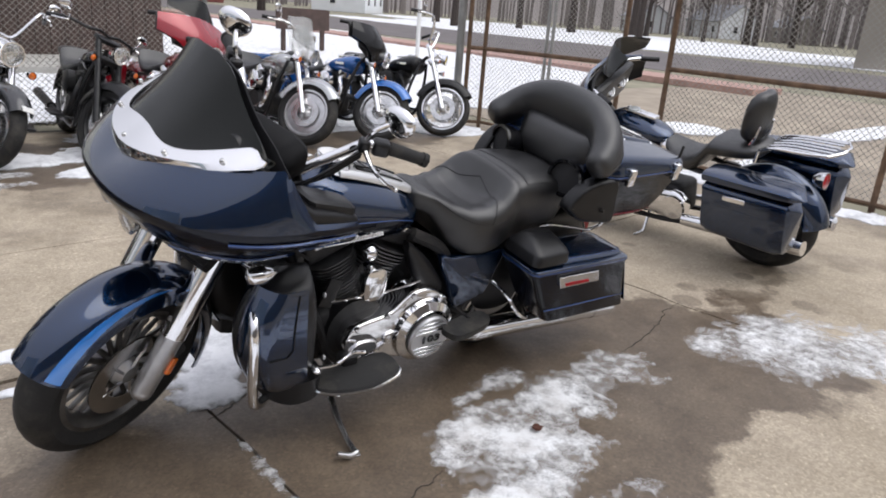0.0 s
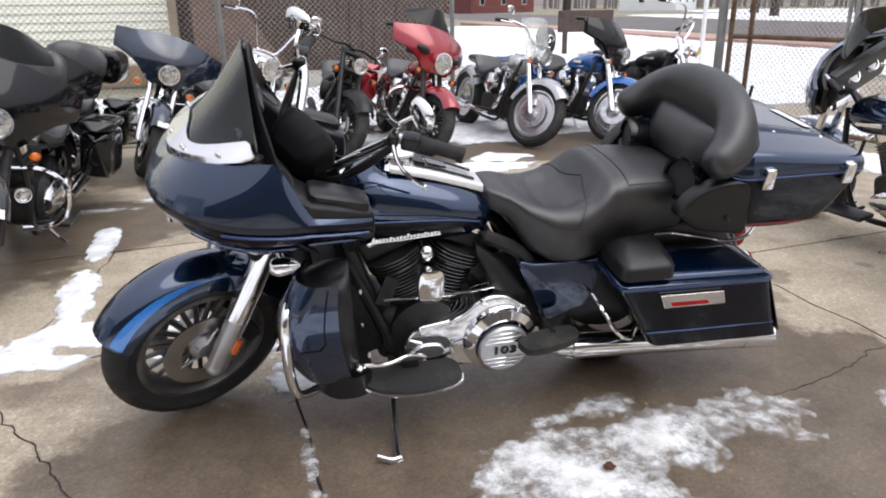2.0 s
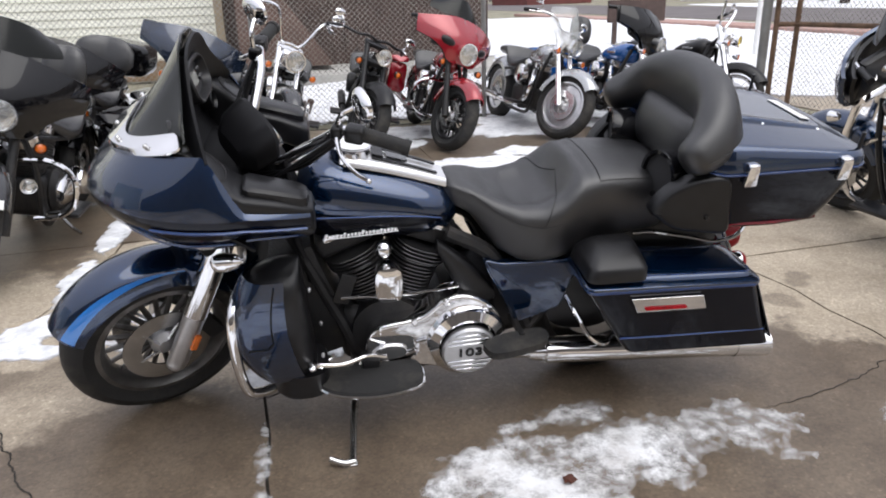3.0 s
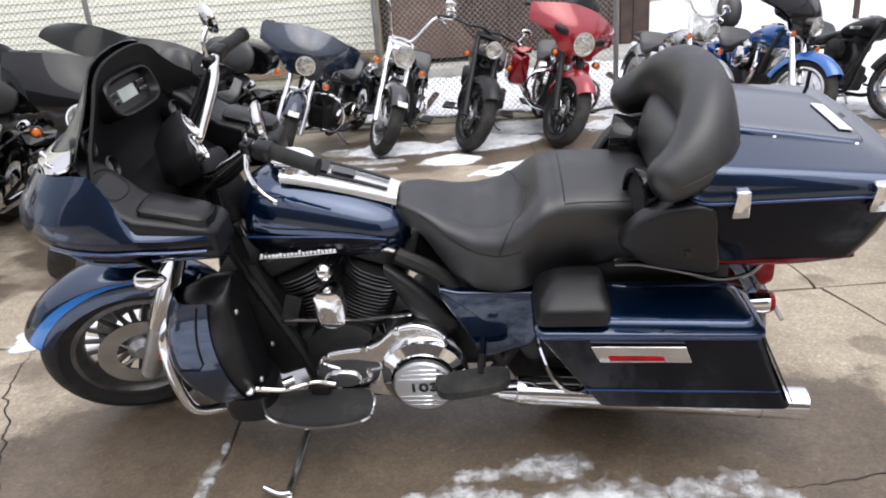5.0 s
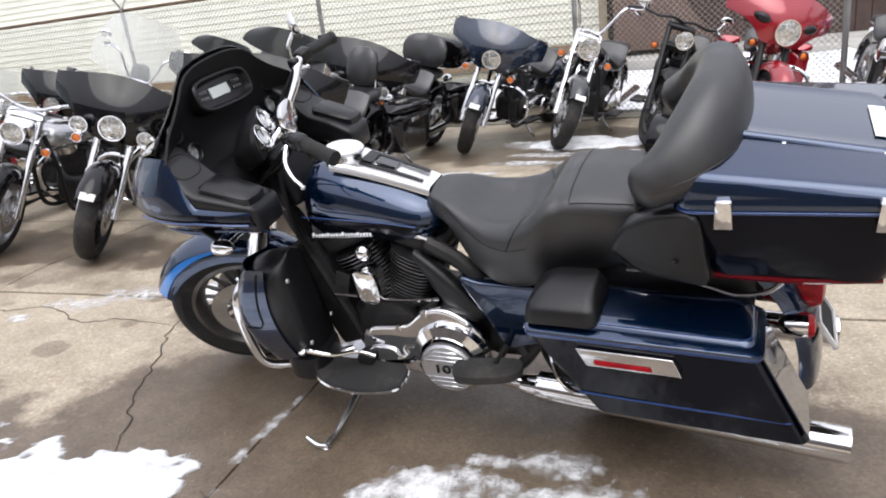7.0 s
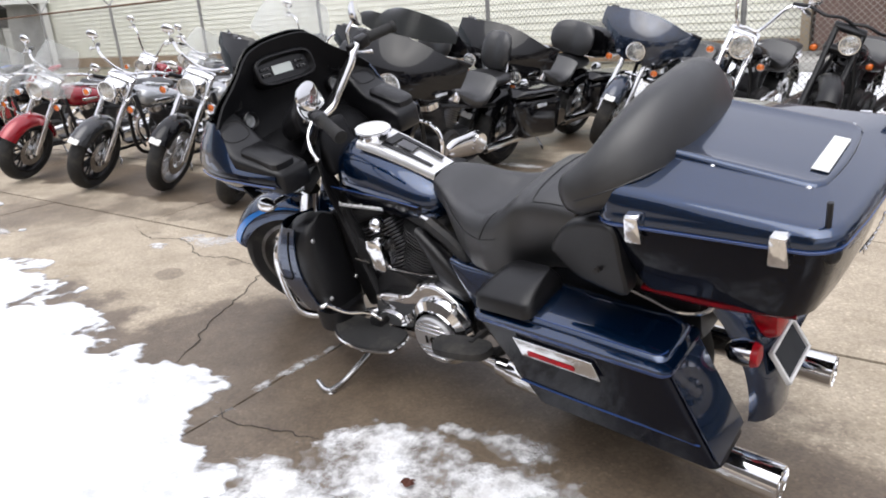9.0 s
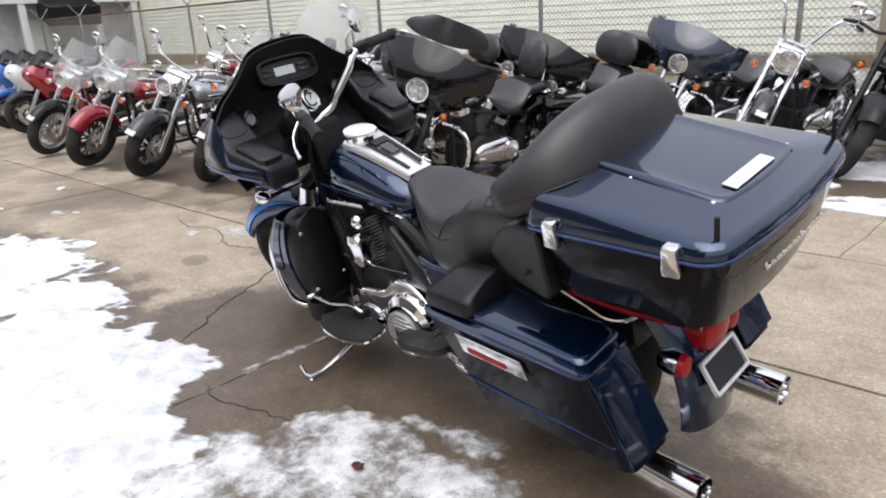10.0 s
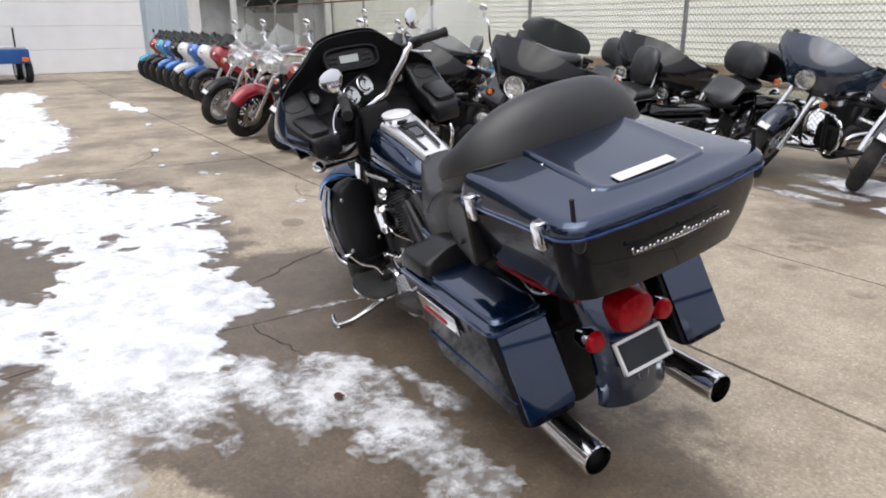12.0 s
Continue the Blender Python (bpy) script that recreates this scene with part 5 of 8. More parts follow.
def sport_bike(label, at, heading, paint, accent, group):
    """A fully faired sport motorcycle on its side stand."""
    bike = thing("sport_motorcycle", label, "motorcycle", pose(at[0], at[1], 0, 0, 0, heading) @ pose(0, 0, 0, 10, 0, 0), group)
    R = 0.30
    tyre_wheel(bike, (0, 0, R), R, 0.12, 0.21, 6, "cast", BLACK)
    tyre_wheel(bike, (1.4, 0, R), R, 0.18, 0.21, 6, "cast", BLACK, name="rear_wheel")
    bm = B()
    fender_mesh(bm, (0, 0, R), R + 0.03, 0.14, 40, 150, 0.6)
    part("front_fender", bm, accent, bike)
    for s in (-1, 1):
        bm = B()
        tube(bm, [(0, s * 0.1, R), (0.3, s * 0.1, 0.9)], [0.03, 0.024], 8, 1)
        part("fork_leg", bm, ALLOY, bike)
    bm = B()
    loops = [ring_yz(x, a, b, w, 2.2, 20, top=tp) for x, a, b, w, tp in ((0.02, 0.80, 0.88, 0.03, 1), (0.06, 0.76, 0.95, 0.12, 0.9), (0.16, 0.62, 1.02, 0.19, 0.75), (0.30, 0.42, 1.02, 0.21, 0.6), (0.45, 0.26, 0.92, 0.22, 0.7), (0.70, 0.22, 0.74, 0.19, 0.8), (0.92, 0.24, 0.56, 0.14, 0.9), (0.98, 0.28, 0.45, 0.05, 1))]
    rings(bm, loops)
    part("fairing", bm, paint, bike)
    for s in (-1, 1):
        bm = B()
        block(bm, (0.4, 0.01, 0.1), (0.45, s * 0.208, 0.52), (0, 25, -s * 3), 0.004, 1)
        part("stripe", bm, accent, bike)
        bm = B()
        oval(bm, (0.075, s * 0.075, 0.88), (0.04, 0.05, 0.03), 12, (0, -30, s * 20))
        part("headlight", bm, LAMP, bike)
        bm = B()
        tube(bm, [(0.2, s * 0.15, 1.0), (0.2, s * 0.3, 1.1)], 0.008, 6, 1)
        oval(bm, (0.21, s * 0.35, 1.11), (0.025, 0.07, 0.04), 12)
        part("mirror", bm, BLACK, bike)
        bm = B()
        rod(bm, (0.34, s * 0.12, 0.93), (0.42, s * 0.34, 0.92), 0.016, 8)
        part("handlebar", bm, BLACK, bike)
    windshield(bike, 0.12, 0.99, 0.15, 0.2, SMOKE, 0.9, "smoked screen")
    bm = B()
    rings(bm, [ring_yz(x, a, b, w, 2.5, 18) for x, a, b, w in ((0.42, 0.82, 0.88, 0.04), (0.5, 0.74, 0.97, 0.13), (0.65, 0.72, 0.98, 0.14), (0.82, 0.72, 0.86, 0.1), (0.86, 0.74, 0.80, 0.05))])
    part("fuel_tank", bm, paint, bike)
    bm = B()
    rings(bm, [ring_yz(x, a, b, w, 3, 16) for x, a, b, w in ((0.84, 0.74, 0.80, 0.06), (0.95, 0.73, 0.80, 0.13), (1.15, 0.78, 0.86, 0.1), (1.2, 0.84, 0.93, 0.1), (1.45, 0.90, 0.98, 0.08), (1.5, 0.93, 0.97, 0.04))])
    part("seat", bm, SEAT, bike)
    bm = B()
    rings(bm, [ring_yz(x, a, b, w, 2.4, 16) for x, a, b, w in ((0.95, 0.62, 0.74, 0.1), (1.2, 0.70, 0.85, 0.12), (1.5, 0.84, 0.93, 0.09), (1.68, 0.90, 0.95, 0.04))])
    part("tail_section", bm, paint, bike)
    bm = B()
    block(bm, (0.42, 0.26, 0.34), (0.68, 0, 0.42), bevel=0.06)
    part("engine", bm, ENGINE, bike)
    bm = B()
    tube(bm, [(0.75, 0.1, 0.28), (1.1, 0.16, 0.3), (1.55, 0.18, 0.48)], [0.03, 0.05, 0.055], 10)
    part("exhaust", bm, DULLCHROME, bike)
    bm = B()
    for s in (-1, 1):
        tube(bm, [(0.9, s * 0.1, 0.4), (1.4, s * 0.12, R)], 0.03, 8, 1)
    part("swingarm", bm, ALLOY, bike)
    bm = B()
    rod(bm, (0.85, -0.12, 0.28), (0.8, -0.26, 0.055), 0.012, 6)
    part("kick_stand", bm, BLACK, bike)
    return bike


ROW = "motorcycles parked along the fence"
PURPLE = material("flamed_black_blue_paint", (0.012, 0.022, 0.045), 0.2, 0.3, vary=0.5, scale=9, coat=1.0)
cruiser("black touring motorcycle with blue-flamed batwing fairing", (-1.253, 4.23), 76, ROW, paint=PURPLE, fairing=PURPLE, bags=GLOSSBLACK, wheel_mat=BLACK)
cruiser("white and chrome cruiser with solid disc wheels", (-0.37, 4.30), 85, ROW, paint=GLOSSBLACK, tank=GLOSSBLACK, wheel="disc", bars="high", wheel_mat=DULLCHROME, fender_mat=GREYBLACK, guard=False, lamp_r=0.095)
cruiser("slim blacked-out motorcycle with spoked black wheels", (0.435, 4.265), 86, ROW, paint=BLACK, tank=GLOSSBLACK, fork=BLACK, engine_mat=ENGINE, wheel_mat=BLACK, guard=False, bars="drag", sticker=False, lamp_r=0.075, wb=1.5, tag=False)
cruiser("red touring motorcycle with wide fairing and saddlebags", (1.23, 4.173), 91, ROW, paint=RED, fairing=RED, shield=(SMOKE, 0.16), bags=RED, wheel_mat=BLACK, fork=ENGINE, sticker=False, steer=22, lamp_r=0.1, vents=True)
cruiser("silver muscle cruiser with disc wheels and windshield", (2.38, 4.293), 95, ROW, paint=SILVER, wheel="disc", shield=(CLEAR, 0.42), wheel_mat=ALLOY, sticker=False, guard=False, R=0.33)
cruiser("bright blue cruiser with black backrest and leather bag", (3.25, 4.2), 100, ROW, paint=SKYBLUE, bags=SKYBLUE, backrest=True, fairing=GLOSSBLACK, wheel="disc", wheel_mat=DULLCHROME, sticker=False, guard=False)
cruiser("black bobber with yellow lamp and wire wheels", (4.2, 4.25), 104, ROW, paint=BLACK, wheel="wire", wheel_mat=CHROME, fork=CHROME, bars="high", sticker=False, guard=False, lens=YELLOW, lamp_r=0.06, engine_mat=ENGINE, tag=True)
cruiser("black touring motorcycle with batwing fairing and saddlebags", (-1.883, 1.63), 88, ROW, lean=9, paint=GLOSSBLACK, fairing=GLOSSBLACK, shield=(SMOKE, 0.14), bags=GLOSSBLACK, wheel_mat=BLACK, backrest=True, fog=True, fork=ENGINE, fender_mat=GREYBLACK)
cruiser("black touring motorcycle with chrome spot lamps and top case", (-2.05, 3.1), 84, ROW, paint=GLOSSBLACK, fairing=GLOSSBLACK, bags=GLOSSBLACK, tourpak=True, spots=True)
cruiser("black touring motorcycle with clear windshield and three lamps", (-2.93, 1.29), 95, ROW, paint=GLOSSBLACK, fairing=GLOSSBLACK, shield=(CLEAR, 0.36), bags=GLOSSBLACK, tourpak=True, spots=True, wheel_mat=BLACK)
cruiser("silver-tanked black cruiser with chrome forks", (-3.91, 1.315), 92, ROW, paint=GLOSSBLACK, tank=SILVER, wheel_mat=ALLOY, guard=False)
cruiser("grey cruiser with chrome forks and black saddle", (-4.75, 1.07), 90, ROW, paint=GREYBLACK, tank=SILVER, wheel_mat=BLACK, guard=False)
cruiser("red cruiser with tall clear windshield", (-5.9, 0.96), 88, ROW, paint=RED, shield=(CLEAR, 0.5), wheel_mat=BLACK, guard=False, sticker=False)
cruiser("black cruiser with tall clear windshield", (-7.15, 0.97), 88, ROW, paint=GLOSSBLACK, shield=(CLEAR, 0.5), wheel_mat=ALLOY)
cruiser("dark blue touring motorcycle with batwing fairing and rear rack", (3.22, 1.45), -90, ROW, lean=13, paint=BLUE, fairing=BLUE, shield=(SMOKE, 0.15), bags=BLUE, backrest=True, wheel_mat=BLACK, sticker=False, steer=14, rack=True)
BACKROW = "motorcycles parked in a second row behind the first"
cruiser("black touring motorcycle with smoked windshield parked in the second row", (-3.75, 3.25), 90, BACKROW, paint=GLOSSBLACK, fairing=GLOSSBLACK, shield=(SMOKE, 0.14), bags=GLOSSBLACK, tourpak=True, wheel_mat=BLACK)
cruiser("teal and silver cruiser with tall handlebars in the second row", (-4.75, 3.3), 92, BACKROW, paint=CYAN, tank=SILVER, bars="high", guard=False, sticker=False)
cruiser("black touring motorcycle with batwing fairing in the second row", (-5.85, 3.3), 90, BACKROW, paint=GLOSSBLACK, fairing=GLOSSBLACK, bags=GLOSSBLACK, backrest=True, wheel_mat=BLACK)
cruiser("grey cruiser with clear windshield in the second row", (-7.0, 3.35), 88, BACKROW, paint=GREYBLACK, shield=(CLEAR, 0.5), backrest=True, sticker=False)
cruiser("black cruiser with high chrome bars in the second row", (-8.2, 3.35), 91, BACKROW, paint=GLOSSBLACK, tank=RED, bars="high", guard=False, sticker=False)
SPORT = "sport motorcycles in a row by the garage"
for i, (c, a) in enumerate(((RED, GLOSSBLACK), (WHITE, SKYBLUE), (SKYBLUE, WHITE), (WHITE, SKYBLUE), (GLOSSBLACK, SKYBLUE), (SKYBLUE, GLOSSBLACK), (CYAN, GLOSSBLACK), (RED, CYAN))):
    sport_bike(("red", "white and blue", "blue", "white", "black", "blue and black", "cyan", "red and cyan")[i] + " fully faired sport motorcycle on its stand", (-9.7 - 0.95 * i, 1.45 + 0.03 * i), 90, c, a, SPORT)

cart = thing("utility_cart", "blue steel utility cart with a black wheel beside snow", "cart", pose(-17.6, -1.55, 0, 0, 0, 8))
bm = B()
block(bm, (2.0, 1.1, 0.32), (0, 0, 0.62), bevel=0.03)
part("bed", bm, material("royal_blue_steel", (0.02, 0.10, 0.34), 0.45, vary=0.15, scale=4), cart)
bm = B()
block(bm, (1.9, 1.0, 0.05), (0, 0, 0.80), bevel=0.01)
part("bed_liner", bm, material("pale_grey_cover", (0.5, 0.5, 0.5), 0.7, vary=0.1), cart)
for x in (-0.55, 0.6):
    for y in (-0.52, 0.52):
        bm = B()
        lathe(bm, [(-0.07, 0.17), (-0.08, 0.24), (-0.05, 0.28), (0.05, 0.28), (0.08, 0.24), (0.07, 0.17)], (x, y, 0.28), (0, 1, 0), 26)
        w = part("wheel", bm, RUBBER, cart)
        bm = B()
        lathe(bm, [(-0.05, 0.0), (-0.06, 0.1), (-0.07, 0.175), (0.07, 0.175), (0.06, 0.1), (0.05, 0.0)], (x, y, 0.28), (0, 1, 0), 20)
        part("rim", bm, DULLCHROME, w)
bm = B()
tube(bm, [(0.9, 0.3, 0.78), (0.98, 0.3, 1.25)], 0.02, 6, 1)
tube(bm, [(0.9, -0.3, 0.78), (0.98, -0.3, 1.25)], 0.02, 6, 1)
part("handle", bm, BLACK, cart)
bm = B()
block(bm, (0.04, 0.14, 0.10), (1.0, 0.45, 0.55), bevel=0.01)
part("marker_lamp", bm, AMBER, cart)


# ---- the blue touring motorcycle in the middle of the lot ----
main = thing("touring_motorcycle", "dark blue touring motorcycle with shark-nose fairing and top case", "motorcycle", pose(1.35, 0.05, 0, 0, 0, -2.5) @ pose(-1.35, 0, 0, 11, 0, 0))
RAKE = radians(26)
HEAD = Vector((-0.40, 0, 0.95))
TURNED = Matrix.Translation((0, 0.054, 0)) @ Matrix.Translation(HEAD) @ Matrix.Rotation(radians(26), 4, Vector((math.sin(RAKE), 0, math.cos(RAKE)))) @ Matrix.Translation(-HEAD)


BARS = Matrix.Translation((0, -0.043, 0)) @ Matrix.Translation(HEAD) @ Matrix.Rotation(radians(30), 4, Vector((math.sin(RAKE), 0, math.cos(RAKE)))) @ Matrix.Translation(-HEAD)


def mp(name, bm, mat, label="", parent=None, smooth=True, turned=False):
    if turned:
        bmesh.ops.transform(bm, matrix=turned if isinstance(turned, Matrix) else TURNED, verts=bm.verts)
    return part(name, bm, mat, parent or main, label, smooth)


def flat_panel(bm, outline, y, depth, bevel=0.0):
    """A plate cut to an (x, z) outline, standing at y with a depth along +y."""
    vs = [bm.verts.new((x, y, z)) for x, z in outline]
    f = bm.faces.new(vs)
    r = bmesh.ops.extrude_face_region(bm, geom=[f])
    nv = [v for v in r["geom"] if isinstance(v, bmesh.types.BMVert)]
    bmesh.ops.translate(bm, verts=nv, vec=(0, depth, 0))
    bmesh.ops.recalc_face_normals(bm, faces=bm.faces)
    if bevel:
        es = [e for e in bm.edges if abs(e.verts[0].co.y - e.verts[1].co.y) < 1e-6]
        bmesh.ops.bevel(bm, geom=es, offset=bevel, segments=3, affect="EDGES", profile=0.6)


def smooth_outline(pts, k=5):
    n = len(pts)
    out = []
    for i in range(n):
        p0, p1, p2, p3 = [Vector((*pts[(i + d) % n], 0)) for d in (-1, 0, 1, 2)]
        for j in range(k):
            t = j / k
            q = 0.5 * ((2 * p1) + (p2 - p0) * t + (2 * p0 - 5 * p1 + 4 * p2 - p3) * t * t + (3 * p1 - p0 - 3 * p2 + p3) * t ** 3)
            out.append((q.x, q.y))
    return out


# front wheel, fork and mudguard
AXLE = TURNED.inverted() @ Vector((-0.736, 0.012, 0.299))
AXLE.y = 0
fc = TURNED @ AXLE
faxis = TURNED.to_3x3() @ Vector((0, 1, 0))
tyre_wheel(main, fc, 0.318, 0.135, 0.222, 20, "cast", RIMGREY, faxis, spoke_mat=RIMGREY)
bm = B()
fender_mesh(bm, AXLE, 0.358, 0.18, 31, 207, 0.5, steps=40)
fend = mp("front_fender", bm, BLUE, turned=True)
bm = B()
grid = []
for k in range(30):
    a = radians(33 + 75 * k / 29)
    w = 0.024 * (1 - (k / 29)) ** 1.2 + 0.002
    for_row = []
    for q in (-1, -0.33, 0.33, 1):
        b0 = radians(-58) + q * w / 0.1
        rr = 0.3660 - (1 - math.cos(b0)) * 0.358 * 0.22
        for_row.append((AXLE.x - math.cos(a) * rr, math.sin(b0) * 0.0965, AXLE.z + math.sin(a) * rr))
    grid.append(for_row)
shell(bm, grid, 0.003)
mp("fender_stripe", bm, STRIPE, "bright blue tapering stripe", fend, turned=True)
for s in (-1, 1):
    bm = B()
    tube(bm, [(AXLE.x + 0.012, s * 0.118, AXLE.z - 0.035), (AXLE.x + 0.11, s * 0.118, AXLE.z + 0.17)], [0.034, 0.037], 16, 1)
    oval(bm, (AXLE.x + 0.008, s * 0.118, AXLE.z - 0.04), (0.034, 0.034, 0.03), 14)
    leg = mp("fork_leg", bm, ALLOY, "polished aluminium fork slider", turned=True)
    bm = B()
    tube(bm, [(AXLE.x + 0.10, s * 0.118, AXLE.z + 0.155), (AXLE.x + 0.235, s * 0.118, AXLE.z + 0.44)], 0.041, 16, 1)
    mp("fork_sleeve", bm, CHROME, "chrome fork sleeve", leg, turned=True)
    bm = B()
    block(bm, (0.022, 0.014, 0.06), (AXLE.x + 0.075, s * 0.156, AXLE.z + 0.06), (0, 26, 0), 0.005)
    mp("reflector", bm, AMBER, "amber reflector", leg, turned=True)
    bm = B()
    block(bm, (0.06, 0.05, 0.12), (AXLE.x + 0.14, s * 0.085, AXLE.z + 0.06), (0, -26, 0), 0.014)
    mp("brake_caliper", bm, ENGINE, "", leg, turned=True)
    # chrome spear lamp on the fork bracket
    bm = B()
    rings(bm, [ring_yz(x, 0.757 - h, 0.757 + h, w, 2.2, 14, yc=s * 0.288) for x, h, w in ((-0.485, 0.006, 0.006), (-0.478, 0.020, 0.02), (-0.465, 0.027, 0.027), (-0.44, 0.028, 0.028), (-0.415, 0.022, 0.022), (-0.395, 0.006, 0.008))])
    rod(bm, (-0.44, s * 0.275, 0.752), (-0.46, s * 0.10, 0.742), 0.011, 10)
    mp("turn_signal", bm, CHROME, "chrome bullet turn signal", turned=False)
bm = B()
block(bm, (0.10, 0.30, 0.05), (-0.555, 0, 0.74), (0, -26, 0), 0.015)
mp("fork_yoke", bm, ENGINE, turned=True)

# fairing: painted shell, two-tone
def flank(u):
    """Plan of the fairing's widest line: u runs from the nose (0) to the rear end (1)."""
    if u < 0.62:
        a = (u / 0.62) * math.pi / 2
        return Vector((-0.42 - 0.385 * math.cos(a) ** 0.9, 0.437 * math.sin(a) ** 0.85))
    g = (u - 0.62) / 0.38
    return Vector((-0.42 + 0.225 * g, 0.437 - 0.055 * g ** 1.6))


def edge_top(u):
    x, y = flank(u)
    if x < -0.455:
        return 1.045 + 0.07 * (y / 0.437) ** 1.3
    return float(np.interp(x, (-0.455, -0.43, -0.36, -0.19), (1.113, 1.085, 0.968, 0.935)))


def edge_mid(u):
    return float(np.interp(flank(u).x, (-0.81, -0.60, -0.36, -0.19), (0.985, 0.968, 0.955, 0.925)))


def edge_low(u):
    return float(np.interp(flank(u).x, (-0.81, -0.70, -0.50, -0.19), (0.90, 0.845, 0.822, 0.828)))


def flank_point(u, z, s, out=0.0):
    p = flank(u)
    mid = edge_mid(u) - 0.01
    if z >= mid:
        t = (z - mid) / max(0.02, edge_top(u) - mid)
        k = 1 - float(np.interp(u, (0, 0.5, 0.6, 0.72, 1), (0.185, 0.15, 0.12, 0.04, 0.02))) * min(1.2, t) ** 1.5
    else:
        t = (mid - z) / 0.12
        k = 1 - float(np.interp(u, (0, 0.5, 0.75, 1), (0.20, 0.22, 0.34, 0.40))) * t ** 1.6
    x = -0.36 + (p.x + 0.36) * (k if p.x < -0.36 else 1.0)
    return Vector((x - (out if u < 0.3 else 0), s * (p.y * k + (out if u > 0.12 else 0)), z))


def flank_sheet(lo, hi, rows, out=0.0, u0=0.0, u1=1.0, n=44, sides=(-1, 1)):
    bm = B()
    us = [u0 + (u1 - u0) * k / n for k in range(n + 1)]
    cols = [(u, -1) for u in reversed(us)] + [(u, 1) for u in us if u > 0] if len(sides) == 2 else [(u, sides[0]) for u in us]
    shell(bm, [[flank_point(u, lo(u) + (hi(u) - lo(u)) * k / rows, sd, out) for k in range(rows + 1)] for u, sd in cols], 0.006)
    return bm


shellp = mp("fairing", flank_sheet(edge_mid, lambda u: max(edge_mid(u) + 0.002, edge_top(u)), 9), BLUE, "blue shark-nose fairing shell")
mp("lower_side", flank_sheet(edge_low, edge_mid, 9, n=40), MIDNIGHT, "dark lower fairing colour", shellp)
for s in (-1, 1):
    mp("fairing_stripe", flank_sheet(lambda u: edge_low(u) + 0.008, lambda u: edge_low(u) + 0.008 + 0.030 * math.sin(min(1, max(0, u - 0.25) / 0.3) * math.pi / 2), 2, 0.0035, 0.25, 0.99, 26, (s,)), FADEBLUE, "deep blue stripe", shellp)
    mp("pinstripe", flank_sheet(lambda u: edge_mid(u) - 0.032, lambda u: edge_mid(u) - 0.027, 1, 0.003, 0.45, 0.98, 20, (s,)), PIN, "", shellp)
    # black speaker wedge and glove box along the top of the flank
    bm = B()
    loops = []
    for x, zt, zb, yc, hy in ((-0.525, 1.11, 0.98, 0.300, 0.025), (-0.515, 1.122, 0.93, 0.300, 0.042), (-0.47, 1.105, 0.90, 0.312, 0.058), (-0.43, 1.070, 0.90, 0.326, 0.071), (-0.385, 1.022, 0.90, 0.330, 0.080), (-0.36, 1.005, 0.90, 0.328, 0.081), (-0.28, 0.982, 0.89, 0.318, 0.078), (-0.205, 0.953, 0.86, 0.302, 0.069), (-0.19, 0.942, 0.86, 0.300, 0.062), (-0.184, 0.925, 0.87, 0.298, 0.05)):
        loops.append(ring_yz(x, zb, zt, hy, 6.0, 28, yc=s * yc))
    rings(bm, loops)
    gb = mp("glove_box", bm, BLACK, "black moulded glove box and speaker wedge", shellp)
    bm = B()
    rings(bm, [[(x, s * y, z + dz) for x, y, z in LID] for dz, LID in ((-0.014, [(-0.366 + 0.17 * a, 0.270 + (0.112 - 0.018 * a) * b, 1.006 - 0.30 * 0.17 * a) for a, b in ((0.04, 0.1), (0.02, 0.5), (0.04, 0.9), (0.12, 1), (0.5, 1), (0.88, 1), (0.97, 0.9), (1, 0.5), (0.97, 0.1), (0.88, 0), (0.5, 0), (0.12, 0))]), (0.014, [(-0.366 + 0.17 * a, 0.270 + (0.112 - 0.018 * a) * b, 1.006 - 0.30 * 0.17 * a) for a, b in ((0.04, 0.1), (0.02, 0.5), (0.04, 0.9), (0.12, 1), (0.5, 1), (0.88, 1), (0.97, 0.9), (1, 0.5), (0.97, 0.1), (0.88, 0), (0.5, 0), (0.12, 0))]), (0.021, [(-0.366 + 0.17 * a, 0.270 + (0.112 - 0.018 * a) * b, 1.006 - 0.30 * 0.17 * a) for a, b in ((0.09, 0.16), (0.08, 0.5), (0.09, 0.84), (0.15, 0.92), (0.5, 0.93), (0.85, 0.92), (0.92, 0.84), (0.94, 0.5), (0.92, 0.16), (0.85, 0.08), (0.5, 0.07), (0.15, 0.08))]))])
    mp("glove_box_lid", bm, BLACK, "black padded glove box lid", gb)
    # speaker cloth on the sloping wedge
    bm = B()
    nrm = Vector((0.73, 0, 0.685)).normalized()
    along = Vector((0.685, 0, -0.73)).normalized()
    across = nrm.cross(along)
    ctr = Vector((-0.430, s * 0.330, 1.068))
    rings(bm, [[ctr + along * (0.047 * k * math.copysign(abs(math.cos(a)) ** 0.7, math.cos(a))) + across * (0.056 * k * math.copysign(abs(math.sin(a)) ** 0.8, math.sin(a))) + nrm * h for a in [2 * math.pi * q / 26 for q in range(26)]] for h, k in ((-0.02, 1.0), (0.001, 1.0), (0.004, 0.93), (-0.001, 0.86))])
    mp("speaker_grille", bm, CLOTH, "cloth speaker grille", gb)
